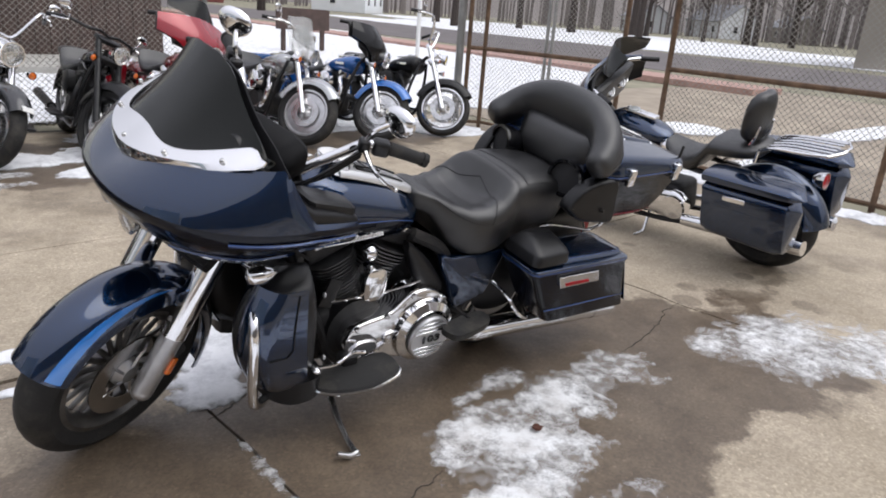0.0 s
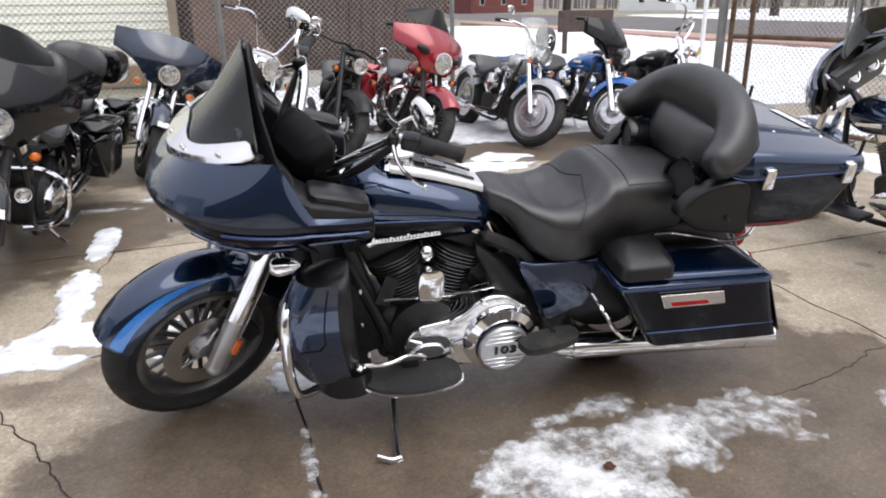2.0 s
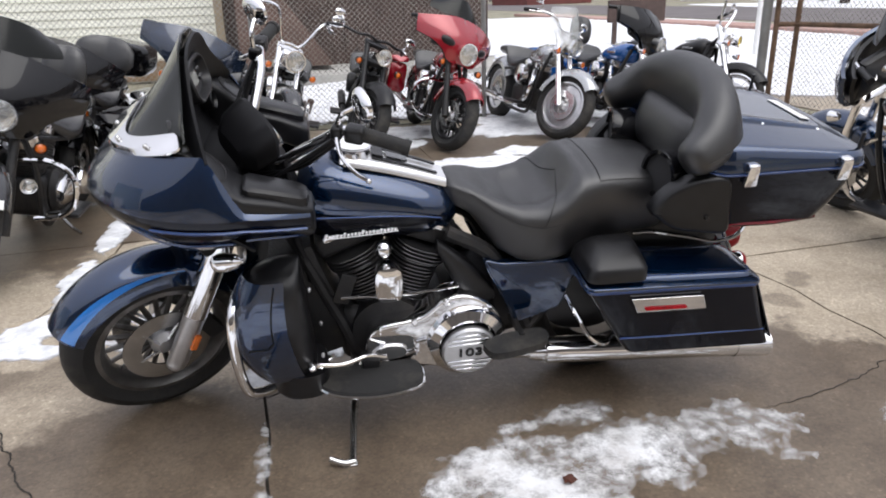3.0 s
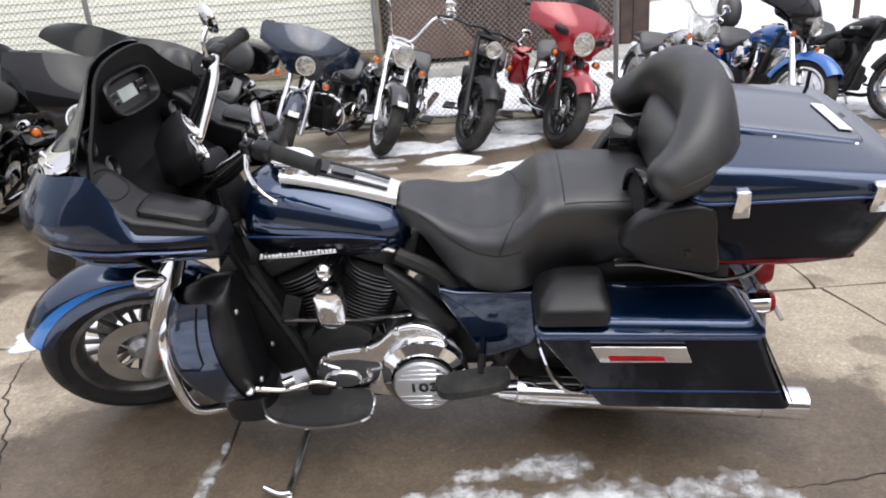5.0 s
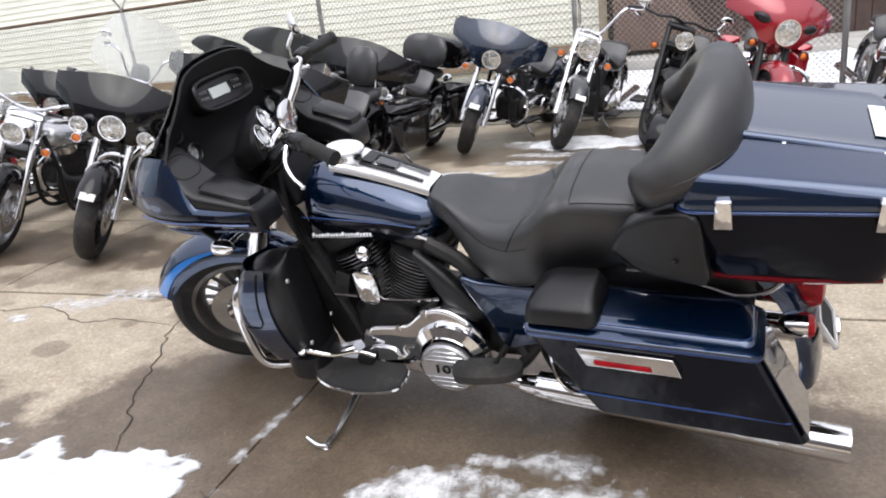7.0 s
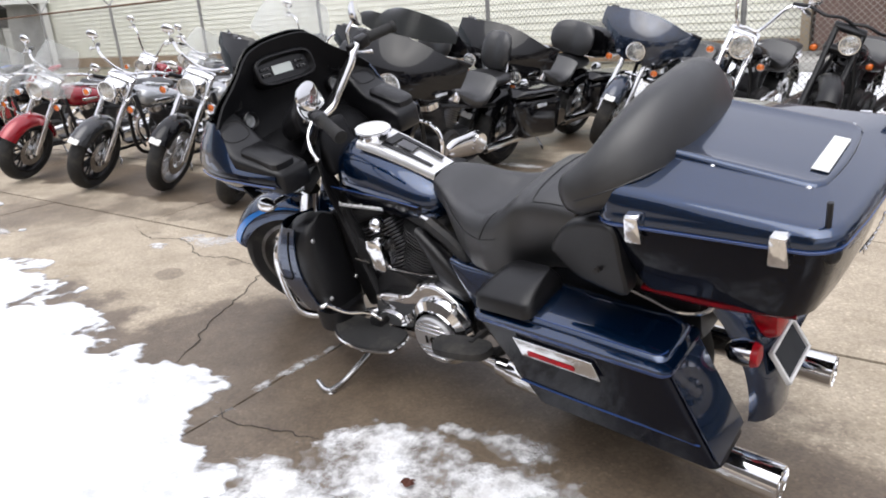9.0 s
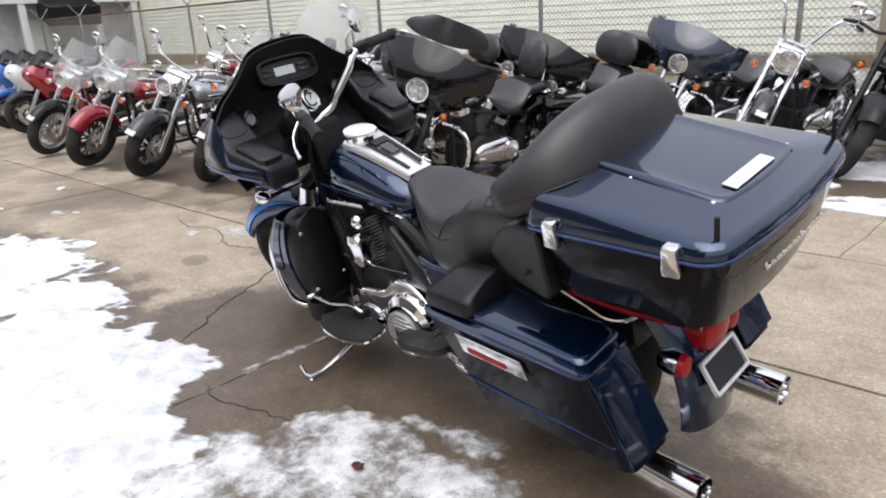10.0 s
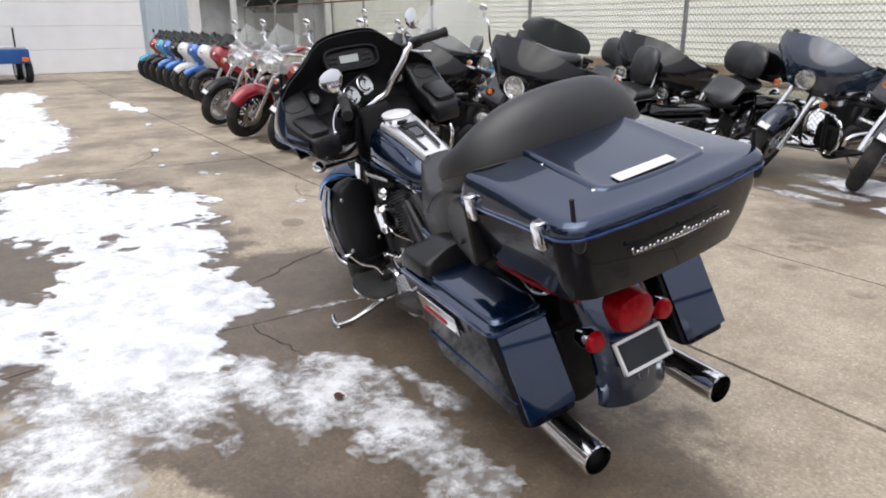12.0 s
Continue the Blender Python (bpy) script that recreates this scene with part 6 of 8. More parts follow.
    for px, py, pz in ((-0.508, 0.252, 1.138), (-0.487, 0.217, 1.064)):
        bm = B()
        ax = (1, -s * 0.10, 0.15)
        lathe(bm, [(-0.02, 0.033), (0.012, 0.033), (0.016, 0.029), (0.010, 0.025), (-0.002, 0.024)], (px, s * py, pz), ax, 24)
        g = mp("gauge", bm, BLACK, "small round gauge", shellp)
        bm = B()
        lathe(bm, [(0.0, 0.0), (0.0, 0.0245)], (px, s * py, pz), ax, 24)
        mp("gauge_face", bm, GAUGE, "", g)
# solid black block filling the dark chin and steering recess under the cockpit
bm = B()
rings(bm, [ring_yz(x, a, b, w, 3.5, 24) for x, a, b, w in ((-0.66, 0.86, 0.95, 0.10), (-0.62, 0.845, 0.98, 0.20), (-0.52, 0.84, 1.0, 0.27), (-0.42, 0.835, 0.97, 0.27), (-0.36, 0.84, 0.93, 0.25), (-0.34, 0.86, 0.90, 0.20))])
mp("inner_floor", bm, INNERBLACK, "", shellp)

# inner fairing behind the screen


def rim_height(y):
    """Height of the cockpit rim across the machine."""
    return float(np.interp(abs(y), (0, 0.08, 0.14, 0.18, 0.22, 0.27, 0.33, 0.39, 0.45), (1.312, 1.309, 1.297, 1.272, 1.232, 1.195, 1.158, 1.10, 1.02)))


bm = B()
grid = []
for i in range(27):
    y = -0.39 + 0.03 * i
    f = abs(y) / 0.42
    row = []
    for k in range(13):
        g = k / 12
        z = 0.84 + (rim_height(y) - 0.84) * g
        x = float(np.interp(g, (0, 0.2, 0.45, 0.75, 1), (-0.40, -0.47, -0.535, -0.52, -0.485))) + 0.06 * f ** 2.5
        row.append((x, y, z))
    grid.append(row)
shell(bm, grid, 0.008)
inner = mp("inner_fairing", bm, INNERBLACK, "black moulded inner fairing")


# radio with screen and keys
def slanted(p):
    return Matrix.Translation((-0.507, 0.0, 1.192)) @ Matrix.Rotation(radians(-4), 4, "X") @ Matrix.Rotation(radians(-16), 4, "Y") @ Vector(p)


def oblong(hy, hz, n=32):
    return [(math.copysign(abs(math.cos(a)) ** 0.5, math.cos(a)) * hy, math.copysign(abs(math.sin(a)) ** 0.6, math.sin(a)) * hz) for a in [2 * math.pi * q / n for q in range(n)]]


bm = B()
rings(bm, [[slanted((h, y, z)) for y, z in oblong(hy, hz)] for h, hy, hz in ((-0.02, 0.138, 0.058), (0.036, 0.138, 0.058), (0.041, 0.134, 0.054), (0.041, 0.128, 0.048), (0.018, 0.118, 0.040))])
radio = mp("radio", bm, BLACK, "oval radio housing", inner)
bm = B()
rings(bm, [[slanted((h, y - 0.008, z)) for y, z in ((-0.046, -0.017), (0.046, -0.017), (0.046, 0.017), (-0.046, 0.017))] for h in (0.014, 0.0225)])
mp("display", bm, LCD, "pale grey-green display", radio)
for q in range(12):
    bm = B()
    y = 0.062 + 0.016 * (q % 3) if q < 6 else -0.074 - 0.014 * (q % 3)
    z = (-0.010 if (q // 3) % 2 else 0.012)
    block(bm, (0.012, 0.011, 0.013), slanted((0.02, y, z)), bevel=0.002, seg=1)
    mp("radio_button", bm, GREYBLACK, "", radio)
# speedometer and tachometer pod, turning with the bars
bm = B()
rings(bm, [[(x, y - 0.032, z + zc) for y, z in oblong(hy, hz, 28)] for x, zc, hy, hz in ((-0.43, 1.03, 0.08, 0.03), (-0.40, 1.045, 0.115, 0.05), (-0.345, 1.07, 0.125, 0.06), (-0.333, 1.074, 0.118, 0.055))])
dash = mp("instrument_pod", bm, INNERBLACK, "black instrument pod", turned=BARS)
for s in (-1, 1):
    r = 0.044
    bm = B()
    lathe(bm, [(-0.01, r), (0.012, r), (0.014, r * 0.93), (0.006, r * 0.9)], (-0.328, s * 0.052 - 0.032, 1.082), (1, 0, 0.45), 26)
    g = mp("dial", bm, CHROME, "chrome-rimmed dial", dash, turned=BARS)
    bm = B()
    lathe(bm, [(0.007, 0.0), (0.007, r * 0.9)], (-0.328, s * 0.052 - 0.032, 1.082), (1, 0, 0.45), 26)
    mp("dial_face", bm, PALEGAUGE, "", g, turned=BARS)
    bm = B()
    lathe(bm, [(0.0085, r * 0.55), (0.0085, r * 0.72)], (-0.328, s * 0.052 - 0.032, 1.082), (1, 0, 0.45), 22, 200, 480)
    mp("scale_arc", bm, GLOSSBLACK, "", g, turned=BARS)
    bm = B()
    rod(bm, (-0.317, s * 0.052 - 0.032, 1.087), (-0.327, s * 0.052 - 0.032 + 0.02, 1.109), 0.002, 5)
    mp("needle", bm, GLOSSBLACK, "", g, turned=BARS)
bm = B()
block(bm, (0.10, 0.17, 0.20), (-0.30, -0.02, 0.90), (0, -20, 0), 0.03, 3)
for k in range(4):
    tube(bm, [(-0.26 - 0.01 * k, -0.115 + 0.01 * k, 0.98), (-0.245 - 0.015 * k, -0.145 + 0.012 * k, 0.87), (-0.255, -0.13 + 0.02 * k, 0.74), (-0.22, -0.12, 0.62 - 0.02 * k)], 0.009, 6)
mp("steering_stem_cover", bm, INNERBLACK, "black stem cover and wiring looms")
# screen and its chrome trim


def screen_base(f):
    return -0.705 + 0.215 * f ** 2.2, 1.068 + 0.058 * f ** 1.3


def screen_point(y, g, out=0.0):
    """A point of the screen: across the machine, and from its base (0) to its rim (1)."""
    f = min(1.0, abs(y) / 0.372)
    xb, zb = screen_base(f)
    zt = max(zb + 0.015, rim_height(y * 1.04) + 0.012)
    xt = -0.505 + 0.02 * f
    h = max(0.0, g) * (zt - zb)
    return Vector((xb + (xt - xb) * g + 0.015 * math.sin(max(0, g) * math.pi) - out, y * (1 + out * 0.6), zb + (zt - zb) * g))


bm = B()
shell(bm, [[screen_point(-0.372 + 0.744 * i / 32, k / 10) for k in range(11)] for i in range(33)], 0.005)
mp("windscreen", bm, SMOKE, "short dark smoked windscreen")
bm = B()
grid = []
for i in range(41):
    y = -0.366 + 0.732 * i / 40
    f = abs(y) / 0.366
    w = (0.036 + 0.016 * math.cos(f * 6.0)) * (1 - max(0, f - 0.85) * 3.2)
    x, z = screen_base(min(1, abs(y) / 0.372))
    zt = max(z + 0.015, rim_height(y * 1.04) + 0.012)
    g = min(0.9, w / (zt - z))
    a, b = screen_point(y, g, 0.011), screen_point(y, g * 0.5, 0.022)
    lip = 1 - max(0, f - 0.72) / 0.28
    grid.append([(x - 0.028, y * 1.035, z - 0.032 * lip), (x - 0.032, y * 1.035, z - 0.020 * lip), tuple(screen_point(y, g * 0.05, 0.030)), tuple(b), tuple(screen_point(y, g * 0.85, 0.016)), tuple(a)])
shell(bm, grid, 0.005)
trim = mp("windscreen_trim", bm, CHROME, "wide chrome windscreen trim")
for y in (-0.31, -0.18, 0.0, 0.18, 0.31):
    x, z = screen_base(abs(y) / 0.38)
    bm = B()
    oval(bm, (x - 0.014, y * 1.01, z + 0.012), (0.007, 0.008, 0.008), 10)
    mp("screw", bm, DULLCHROME, "", trim)
for s in (-1, 1):
    bm = B()
    lathe(bm, [(0.05, 0.0), (0.03, 0.06), (0.0, 0.075), (-0.006, 0.07), (-0.012, 0.0)], (-0.745, s * 0.095, 0.915), (1, 0, 0), 20)
    mp("headlight", bm, LAMP, "", shellp)

# handlebar, controls and mirrors
bm = B()
for s in (-1, 1):
    tube(bm, [(-0.345, 0, 0.985), (-0.335, s * 0.06, 0.985), (-0.305, s * 0.105, 0.995), (-0.262, s * 0.150, 1.045), (-0.213, s * 0.205, 1.105), (-0.196, s * 0.238, 1.138), (-0.170, s * 0.285, 1.152), (-0.075, s * 0.392, 1.138)], 0.0155, 10)
mp("handlebar", bm, CHROME, "chrome touring handlebar", turned=BARS)
for s in (-1, 1):
    bm = B()
    tube(bm, [(-0.155, s * 0.303, 1.152), (-0.075, s * 0.392, 1.138)], [0.021, 0.020], 14, 1)
    rod(bm, (-0.080, s * 0.388, 1.139), (-0.068, s * 0.400, 1.136), 0.023, 14)
    mp("grip", bm, RUBBER, "black rubber grip", turned=BARS)
    bm = B()
    block(bm, (0.055, 0.046, 0.048), (-0.172, s * 0.286, 1.150), (0, 0, s * 48), 0.014, 3)
    sw = mp("switch_housing", bm, BLACK, "", turned=BARS)
    bm = B()
    block(bm, (0.034, 0.042, 0.042), (-0.205, s * 0.247, 1.146), (0, 0, s * 48), 0.014, 3)
    mp("lever_clamp", bm, BLACK, "", sw, turned=BARS)
    bm = B()
    tube(bm, [(-0.215, s * 0.262, 1.135), (-0.228, s * 0.305, 1.108), (-0.215, s * 0.350, 1.080), (-0.190, s * 0.385, 1.062)], [0.008, 0.006, 0.006, 0.006], 8)
    oval(bm, (-0.189, s * 0.386, 1.061), (0.008, 0.008, 0.008), 10)
    mp("lever", bm, CHROME, "", turned=BARS)
    bm = B()
    tube(bm, [(-0.208, s * 0.25, 1.165), (-0.205, s * 0.265, 1.205), (-0.18, s * 0.29, 1.235)], 0.007, 8)
    face = Vector((0.97, s * 0.17, 0.08)).normalized()
    tall = (Vector((0.25, 0, 1)) - face * face.dot(Vector((0.25, 0, 1)))).normalized()
    wide = face.cross(tall)
    rings(bm, [[Vector((-0.165, s * 0.312, 1.25)) + face * d + tall * (math.sin(a) * 0.046 * k) + wide * (math.cos(a) * 0.056 * k * (1 + 0.15 * math.sin(a))) for a in [2 * math.pi * q / 24 for q in range(24)]] for d, k in ((-0.022, 0.35), (-0.017, 0.75), (-0.006, 0.97), (0.004, 1.0), (0.006, 0.94))])
    mp("mirror", bm, CHROME, "chrome oval mirror", turned=BARS)
    for k in range(3):
        bm = B()
        tube(bm, [(-0.21, s * 0.25, 1.13 - 0.01 * k), (-0.29, s * (0.20 - 0.01 * k), 1.05 - 0.02 * k), (-0.38, s * (0.13 - 0.03 * k), 0.95)], 0.006, 6)
        mp("control_cable", bm, BLACK, turned=BARS)

# tank and console
bm = B()
loops = []
for k in range(23):
    f = k / 22
    x = -0.25 + 0.53 * f
    e = (1 - abs(2 * f - 1) ** 5) ** 0.5 * 0.96 + 0.04
    hy = (0.165 - 0.035 * f - 0.03 * (1 - f) ** 3) * e
    zt = 0.965 - 0.15 * f ** 1.5
    zb = 0.655 + 0.02 * math.cos(f * 3) + 0.02 * f
    zc = 0.785
    loops.append(ring_yz(x, zc - (zc - zb) * e, zc + (zt - zc) * e, hy, 2.5, 30, low=0.86, top=0.9))
rings(bm, loops)
tankp = mp("fuel_tank", bm, BLUE, "blue fuel tank")
for s in (-1, 1):
    bm = B()
    grid = []
    for i in range(17):
        x = -0.235 + 0.495 * i / 16
        f = (x + 0.25) / 0.53
        e = (1 - abs(2 * f - 1) ** 5) ** 0.5 * 0.96 + 0.04
        hy = (0.165 - 0.035 * f - 0.03 * (1 - f) ** 3) * e
        zb = 0.785 - (0.785 - (0.655 + 0.02 * math.cos(f * 3) + 0.02 * f)) * e
        ztp = 0.802 - 0.05 * f ** 1.6
        row = []
        for q in range(8):
            z = zb + 0.012 + (ztp - zb - 0.012) * q / 7
            u = min(1, abs(z - 0.785) / (0.785 - zb))
            sn = u ** 1.25
            row.append((x, s * ((1 - sn * sn) ** 0.4 * hy * (1 - 0.14 * sn if z < 0.785 else 1) + 0.0035), z))
        grid.append(row)
    shell(bm, grid, 0.002)
    mp("tank_panel", bm, MIDNIGHT, "darker lower tank colour", tankp)
    bm = B()
    tube(bm, [(-0.19, s * 0.163, 0.807), (-0.05, s * 0.168, 0.803), (0.1, s * 0.158, 0.788), (0.2, s * 0.135, 0.762)], 0.003, 5)
    mp("pinstripe", bm, PIN, "", tankp)
    # maker's script, as one plain wavy chrome stroke
    bm = B()
    for q in range(20):
        tall = (0.013, 0.009, 0.010, 0.011, 0.009)[q % 5] if q not in (0, 10) else 0.016
        block(bm, (0.0088, 0.004, tall), (-0.160 + 0.0112 * q, s * (0.1695 - 0.00016 * q), 0.738 + tall / 2 + 0.0005 * q), (0, 24, -s * 2), 0.0016, 1)
    tube(bm, [(-0.168, s * 0.1695, 0.7365), (-0.06, s * 0.1690, 0.7395), (0.06, s * 0.1665, 0.746)], 0.0018, 5)
    mp("tank_badge", bm, BRIGHTTRIM, "chrome script badge as plain strokes", tankp)
def console_z(x):
    return 0.966 - 0.15 * ((x + 0.25) / 0.53) ** 1.5


def console_strip(x0, x1, y0, y1, lift, name, mat, label, parent, n=10):
    bm = B()
    shell(bm, [[(x, y0(x) + (y1(x) - y0(x)) * q / 4, console_z(x) + lift) for q in range(5)] for x in [x0 + (x1 - x0) * i / n for i in range(n + 1)]], 0.006)
    return mp(name, bm, mat, label, parent)


def half_width(x):
    return 0.082 - 0.085 * (x + 0.09)


bm = B()
grid = []
for i in range(17):
    x = -0.09 + 0.32 * i / 16
    z, w = console_z(x) + 0.013, half_width(x)
    grid.append([(x, -w, z - 0.020), (x, -w * 0.95, z - 0.006), (x, -w * 0.86, z), (x, 0, z + 0.001), (x, w * 0.86, z), (x, w * 0.95, z - 0.006), (x, w, z - 0.020)])
shell(bm, grid, 0.006)
cons = mp("tank_console", bm, BRIGHTTRIM, "chrome tank console strip", tankp)
for sgn in (-1, 1):
    console_strip(0.0, 0.205, lambda x: sgn * half_width(x) * 0.40, lambda x: sgn * half_width(x) * 0.62, 0.025, "console_inlay", BLACK, "black inlay", cons)
console_strip(0.0, 0.035, lambda x: -half_width(x) * 0.42, lambda x: half_width(x) * 0.42, 0.025, "console_inlay", BLACK, "black inlay", cons, 3)
console_strip(0.045, 0.11, lambda x: -half_width(x) * 0.3, lambda x: half_width(x) * 0.3, 0.025, "console_inlay", GREYBLACK, "dark centre inlay", cons, 4)
bm = B()
lathe(bm, [(-0.04, 0.062), (-0.004, 0.064), (0.003, 0.068), (0.008, 0.066), (0.010, 0.060), (0.0105, 0.0)], (-0.066, -0.012, 0.972), (0.14, 0, 1), 36)
cap = mp("fuel_cap", bm, CHROME, "round polished fuel cap", tankp)
bm = B()
lathe(bm, [(0.016, 0.0), (0.0145, 0.05), (0.0118, 0.062)], (-0.066, -0.012, 0.972), (0.14, 0, 1), 36)
mp("cap_face", bm, WHITE, "pale cap face", cap)

# saddle: stations along the machine, smoothed
SEAT_X = (0.212, 0.235, 0.30, 0.34, 0.38, 0.45, 0.52, 0.58, 0.62, 0.648, 0.664, 0.682, 0.74, 0.84, 0.92, 0.975)
SEAT_MID = (0.820, 0.862, 0.845, 0.820, 0.790, 0.760, 0.758, 0.785, 0.850, 0.900, 0.888, 0.900, 0.903, 0.898, 0.892, 0.88)
SEAT_EDGE = (0.815, 0.850, 0.838, 0.822, 0.803, 0.787, 0.793, 0.822, 0.858, 0.880, 0.876, 0.884, 0.886, 0.880, 0.874, 0.86)
SEAT_LOW = (0.800, 0.780, 0.752, 0.695, 0.638, 0.603, 0.598, 0.606, 0.618, 0.628, 0.632, 0.638, 0.655, 0.668, 0.668, 0.68)
SEAT_WIDE = (0.030, 0.080, 0.118, 0.142, 0.168, 0.205, 0.222, 0.222, 0.214, 0.204, 0.200, 0.197, 0.195, 0.192, 0.182, 0.15)


def seat_half(x):
    """Half of the saddle's cross-section at x, from the middle of the top to the middle underneath."""
    mid, edge, low, wide = [sum(float(np.interp(x + d * 0.004, SEAT_X, v)) for d in range(-3, 4)) / 7 for v in (SEAT_MID, SEAT_EDGE, SEAT_LOW, SEAT_WIDE)]
    h = edge - low
    pts = [(0, mid), (0.42 * wide, mid + 0.30 * (edge - mid)), (0.74 * wide, edge), (0.93 * wide, edge - 0.10 * h), (wide, edge - 0.34 * h), (0.975 * wide, edge - 0.70 * h), (0.87 * wide, low + 0.03 * h), (0.55 * wide, low), (0, low)]
    return [(x, p.x, p.y) for p in catmull([(a, b, 0) for a, b in pts], 4)]


def seat_seam(track, name="seam", r=0.0022, mat=BLACK):
    """A stitched line on the saddle's skin: pairs of x and share of the half-section, on both sides."""
    for s in (-1, 1):
        pts = []
        for x, u in track:
            half = seat_half(x)
            q = u * (len(half) - 1)
            a, b = Vector(half[int(q)]), Vector(half[min(len(half) - 1, int(q) + 1)])
            p = a + (b - a) * (q - int(q))
            pts.append((p.x, s * p.y, p.z + 0.0003))
        bm = B()
        tube(bm, pts, r, 5, 3)
        mp(name, bm, mat, "", seatp)


bm = B()
loops = []
for k in range(121):
    half = seat_half(0.212 + 0.763 * k / 120)
    loops.append([(x, y, z) for x, y, z in half] + [(x, -y, z) for x, y, z in half[-2:0:-1]])
rings(bm, loops)
seatp = mp("seat", bm, SEAT, "deep stepped black vinyl two-up seat")
seat_seam([(0.30 + 0.035 * k, 0.40 + 0.012 * k) for k in range(9)])
seat_seam([(0.612 - 0.008 * k, 0.04 * k) for k in range(13)])
seat_seam([(0.70 + 0.03 * k, 0.345) for k in range(9)])
seat_seam([(0.70, 0.03 * k) for k in range(12)])

# wrap-round backrest: a deep crown that leans on the lid, with two arms that run forward and down
REST_A = (0.0, 0.30, 0.55, 0.78, 0.92, 1.0)
REST_X = (1.075, 1.068, 1.046, 1.002, 0.955, 0.920)
REST_Y = (0.0, 0.120, 0.210, 0.272, 0.297, 0.303)
REST_Z = (1.075, 1.072, 1.056, 1.022, 0.994, 0.981)
REST_HIGH = (0.122, 0.117, 0.098, 0.077, 0.062, 0.056)
REST_THICK = (0.068, 0.068, 0.066, 0.062, 0.056, 0.050)
REST_LEAN = (0.10, 0.18, 0.36, 0.48, 0.50, 0.50)


def station(values, s, odd=False):
    """A smoothed value along the backrest, mirrored about its middle."""
    total = 0.0
    for d in range(-4, 5):
        q = max(-1.0, min(1.0, s + d * 0.03))
        v = float(np.interp(abs(q), REST_A, values))
        total += math.copysign(v, q) if odd else v
    return total / 9


def rest_spine(s):
    return Vector((station(REST_X, s), station(REST_Y, s, True), station(REST_Z, s)))


def rest_ring(s, k=1.0, shift=0.0, n=32):
    """A cross-section of the backrest; s runs from one arm tip (-1) to the other (1)."""
    e = 0.02
    c = rest_spine(s)
    along = (rest_spine(min(1, s + e)) - rest_spine(max(-1, s - e))).normalized()
    out = Vector((along.y, -along.x, 0)).normalized()
    rise = out.cross(along).normalized()
    if rise.z < 0:
        rise = -rise
    lean = station(REST_LEAN, s)
    up = rise * math.cos(lean) - out * math.sin(lean)
    flat = out * math.cos(lean) + rise * math.sin(lean)
    c = c + along * math.copysign(shift, s)
    high, thick = station(REST_HIGH, s) * k, station(REST_THICK, s) * k
    ring = []
    for q in range(n):
        w = 2 * math.pi * q / n
        cs, sn = math.cos(w), math.sin(w)
        ring.append(c + flat * (math.copysign(abs(cs) ** 0.78, cs) * thick) + up * math.copysign(abs(sn) ** 0.85, sn) * high)
    return ring


bm = B()
tips = [(0.15, 0.046), (0.42, 0.043), (0.66, 0.036), (0.84, 0.025), (0.95, 0.012)]
rings(bm, [rest_ring(-1, k, d) for k, d in tips] + [rest_ring(-1 + 2 * k / 48) for k in range(49)] + [rest_ring(1, k, d) for k, d in reversed(tips)])
rest = mp("backrest", bm, SEAT, "wrap-round padded black backrest")
bm = B()
tube(bm, [rest_ring(-1 + 2 * k / 48)[30] for k in range(49)], 0.0022, 5, 1)
mp("seam", bm, BLACK, "", rest)
bm = B()
rings(bm, [ring_xz(y, 1.0, 0.955, 0.05 * (1 - (abs(y) / 0.20) ** 6) + 0.01, 0.092, 2.8, 16, 0.16) for y in [-0.195 + 0.03 * q for q in range(14)]])
mp("lumbar_pad", bm, SEAT, "")
for s in (-1, 1):
    bm = B()
    flat_panel(bm, smooth_outline([(0.828, 0.805), (0.845, 0.845), (0.885, 0.890), (0.95, 0.922), (1.035, 0.925), (1.055, 0.83), (1.06, 0.745), (0.98, 0.742), (0.90, 0.752), (0.85, 0.785)], 4), 0.0, 0.065, 0.018)
    for v in bm.verts:
        v.co.y = s * (v.co.y + 0.240 + 0.045 * (v.co.x - 0.83) / 0.22)
    podp = mp("speaker_pod", bm, BLACK, "black rear speaker pod")
    bm = B()
    rod(bm, (0.985, s * 0.338, 0.80), (0.985, s * 0.352, 0.80), 0.007, 10)
    mp("bolt", bm, ENGINE, "", podp)
    bm = B()
    lathe(bm, [(0.10, 0.0), (0.09, 0.06), (0.03, 0.074), (0.0, 0.079), (-0.010, 0.077), (-0.012, 0.066), (0.0, 0.062)], (0.885, s * 0.195, 0.888), (1, -s * 0.25, -0.05), 30)
    mp("speaker_ring", bm, GLOSSBLACK, "", podp)
    bm = B()
    lathe(bm, [(-0.004, 0.0), (0.002, 0.064)], (0.885, s * 0.195, 0.888), (1, -s * 0.25, -0.05), 30)
    mp("speaker_cone", bm, CLOTH, "", podp)
    bm = B()
    tube(bm, [(0.84, s * 0.17, 0.665), (0.90, s * 0.178, 0.668), (0.965, s * 0.182, 0.655), (1.05, s * 0.195, 0.640), (1.12, s * 0.207, 0.628), (1.19, s * 0.215, 0.648), (1.23, s * 0.20, 0.68)], 0.007, 8)
    mp("case_rail", bm, CHROME, "chrome rail under the top case")

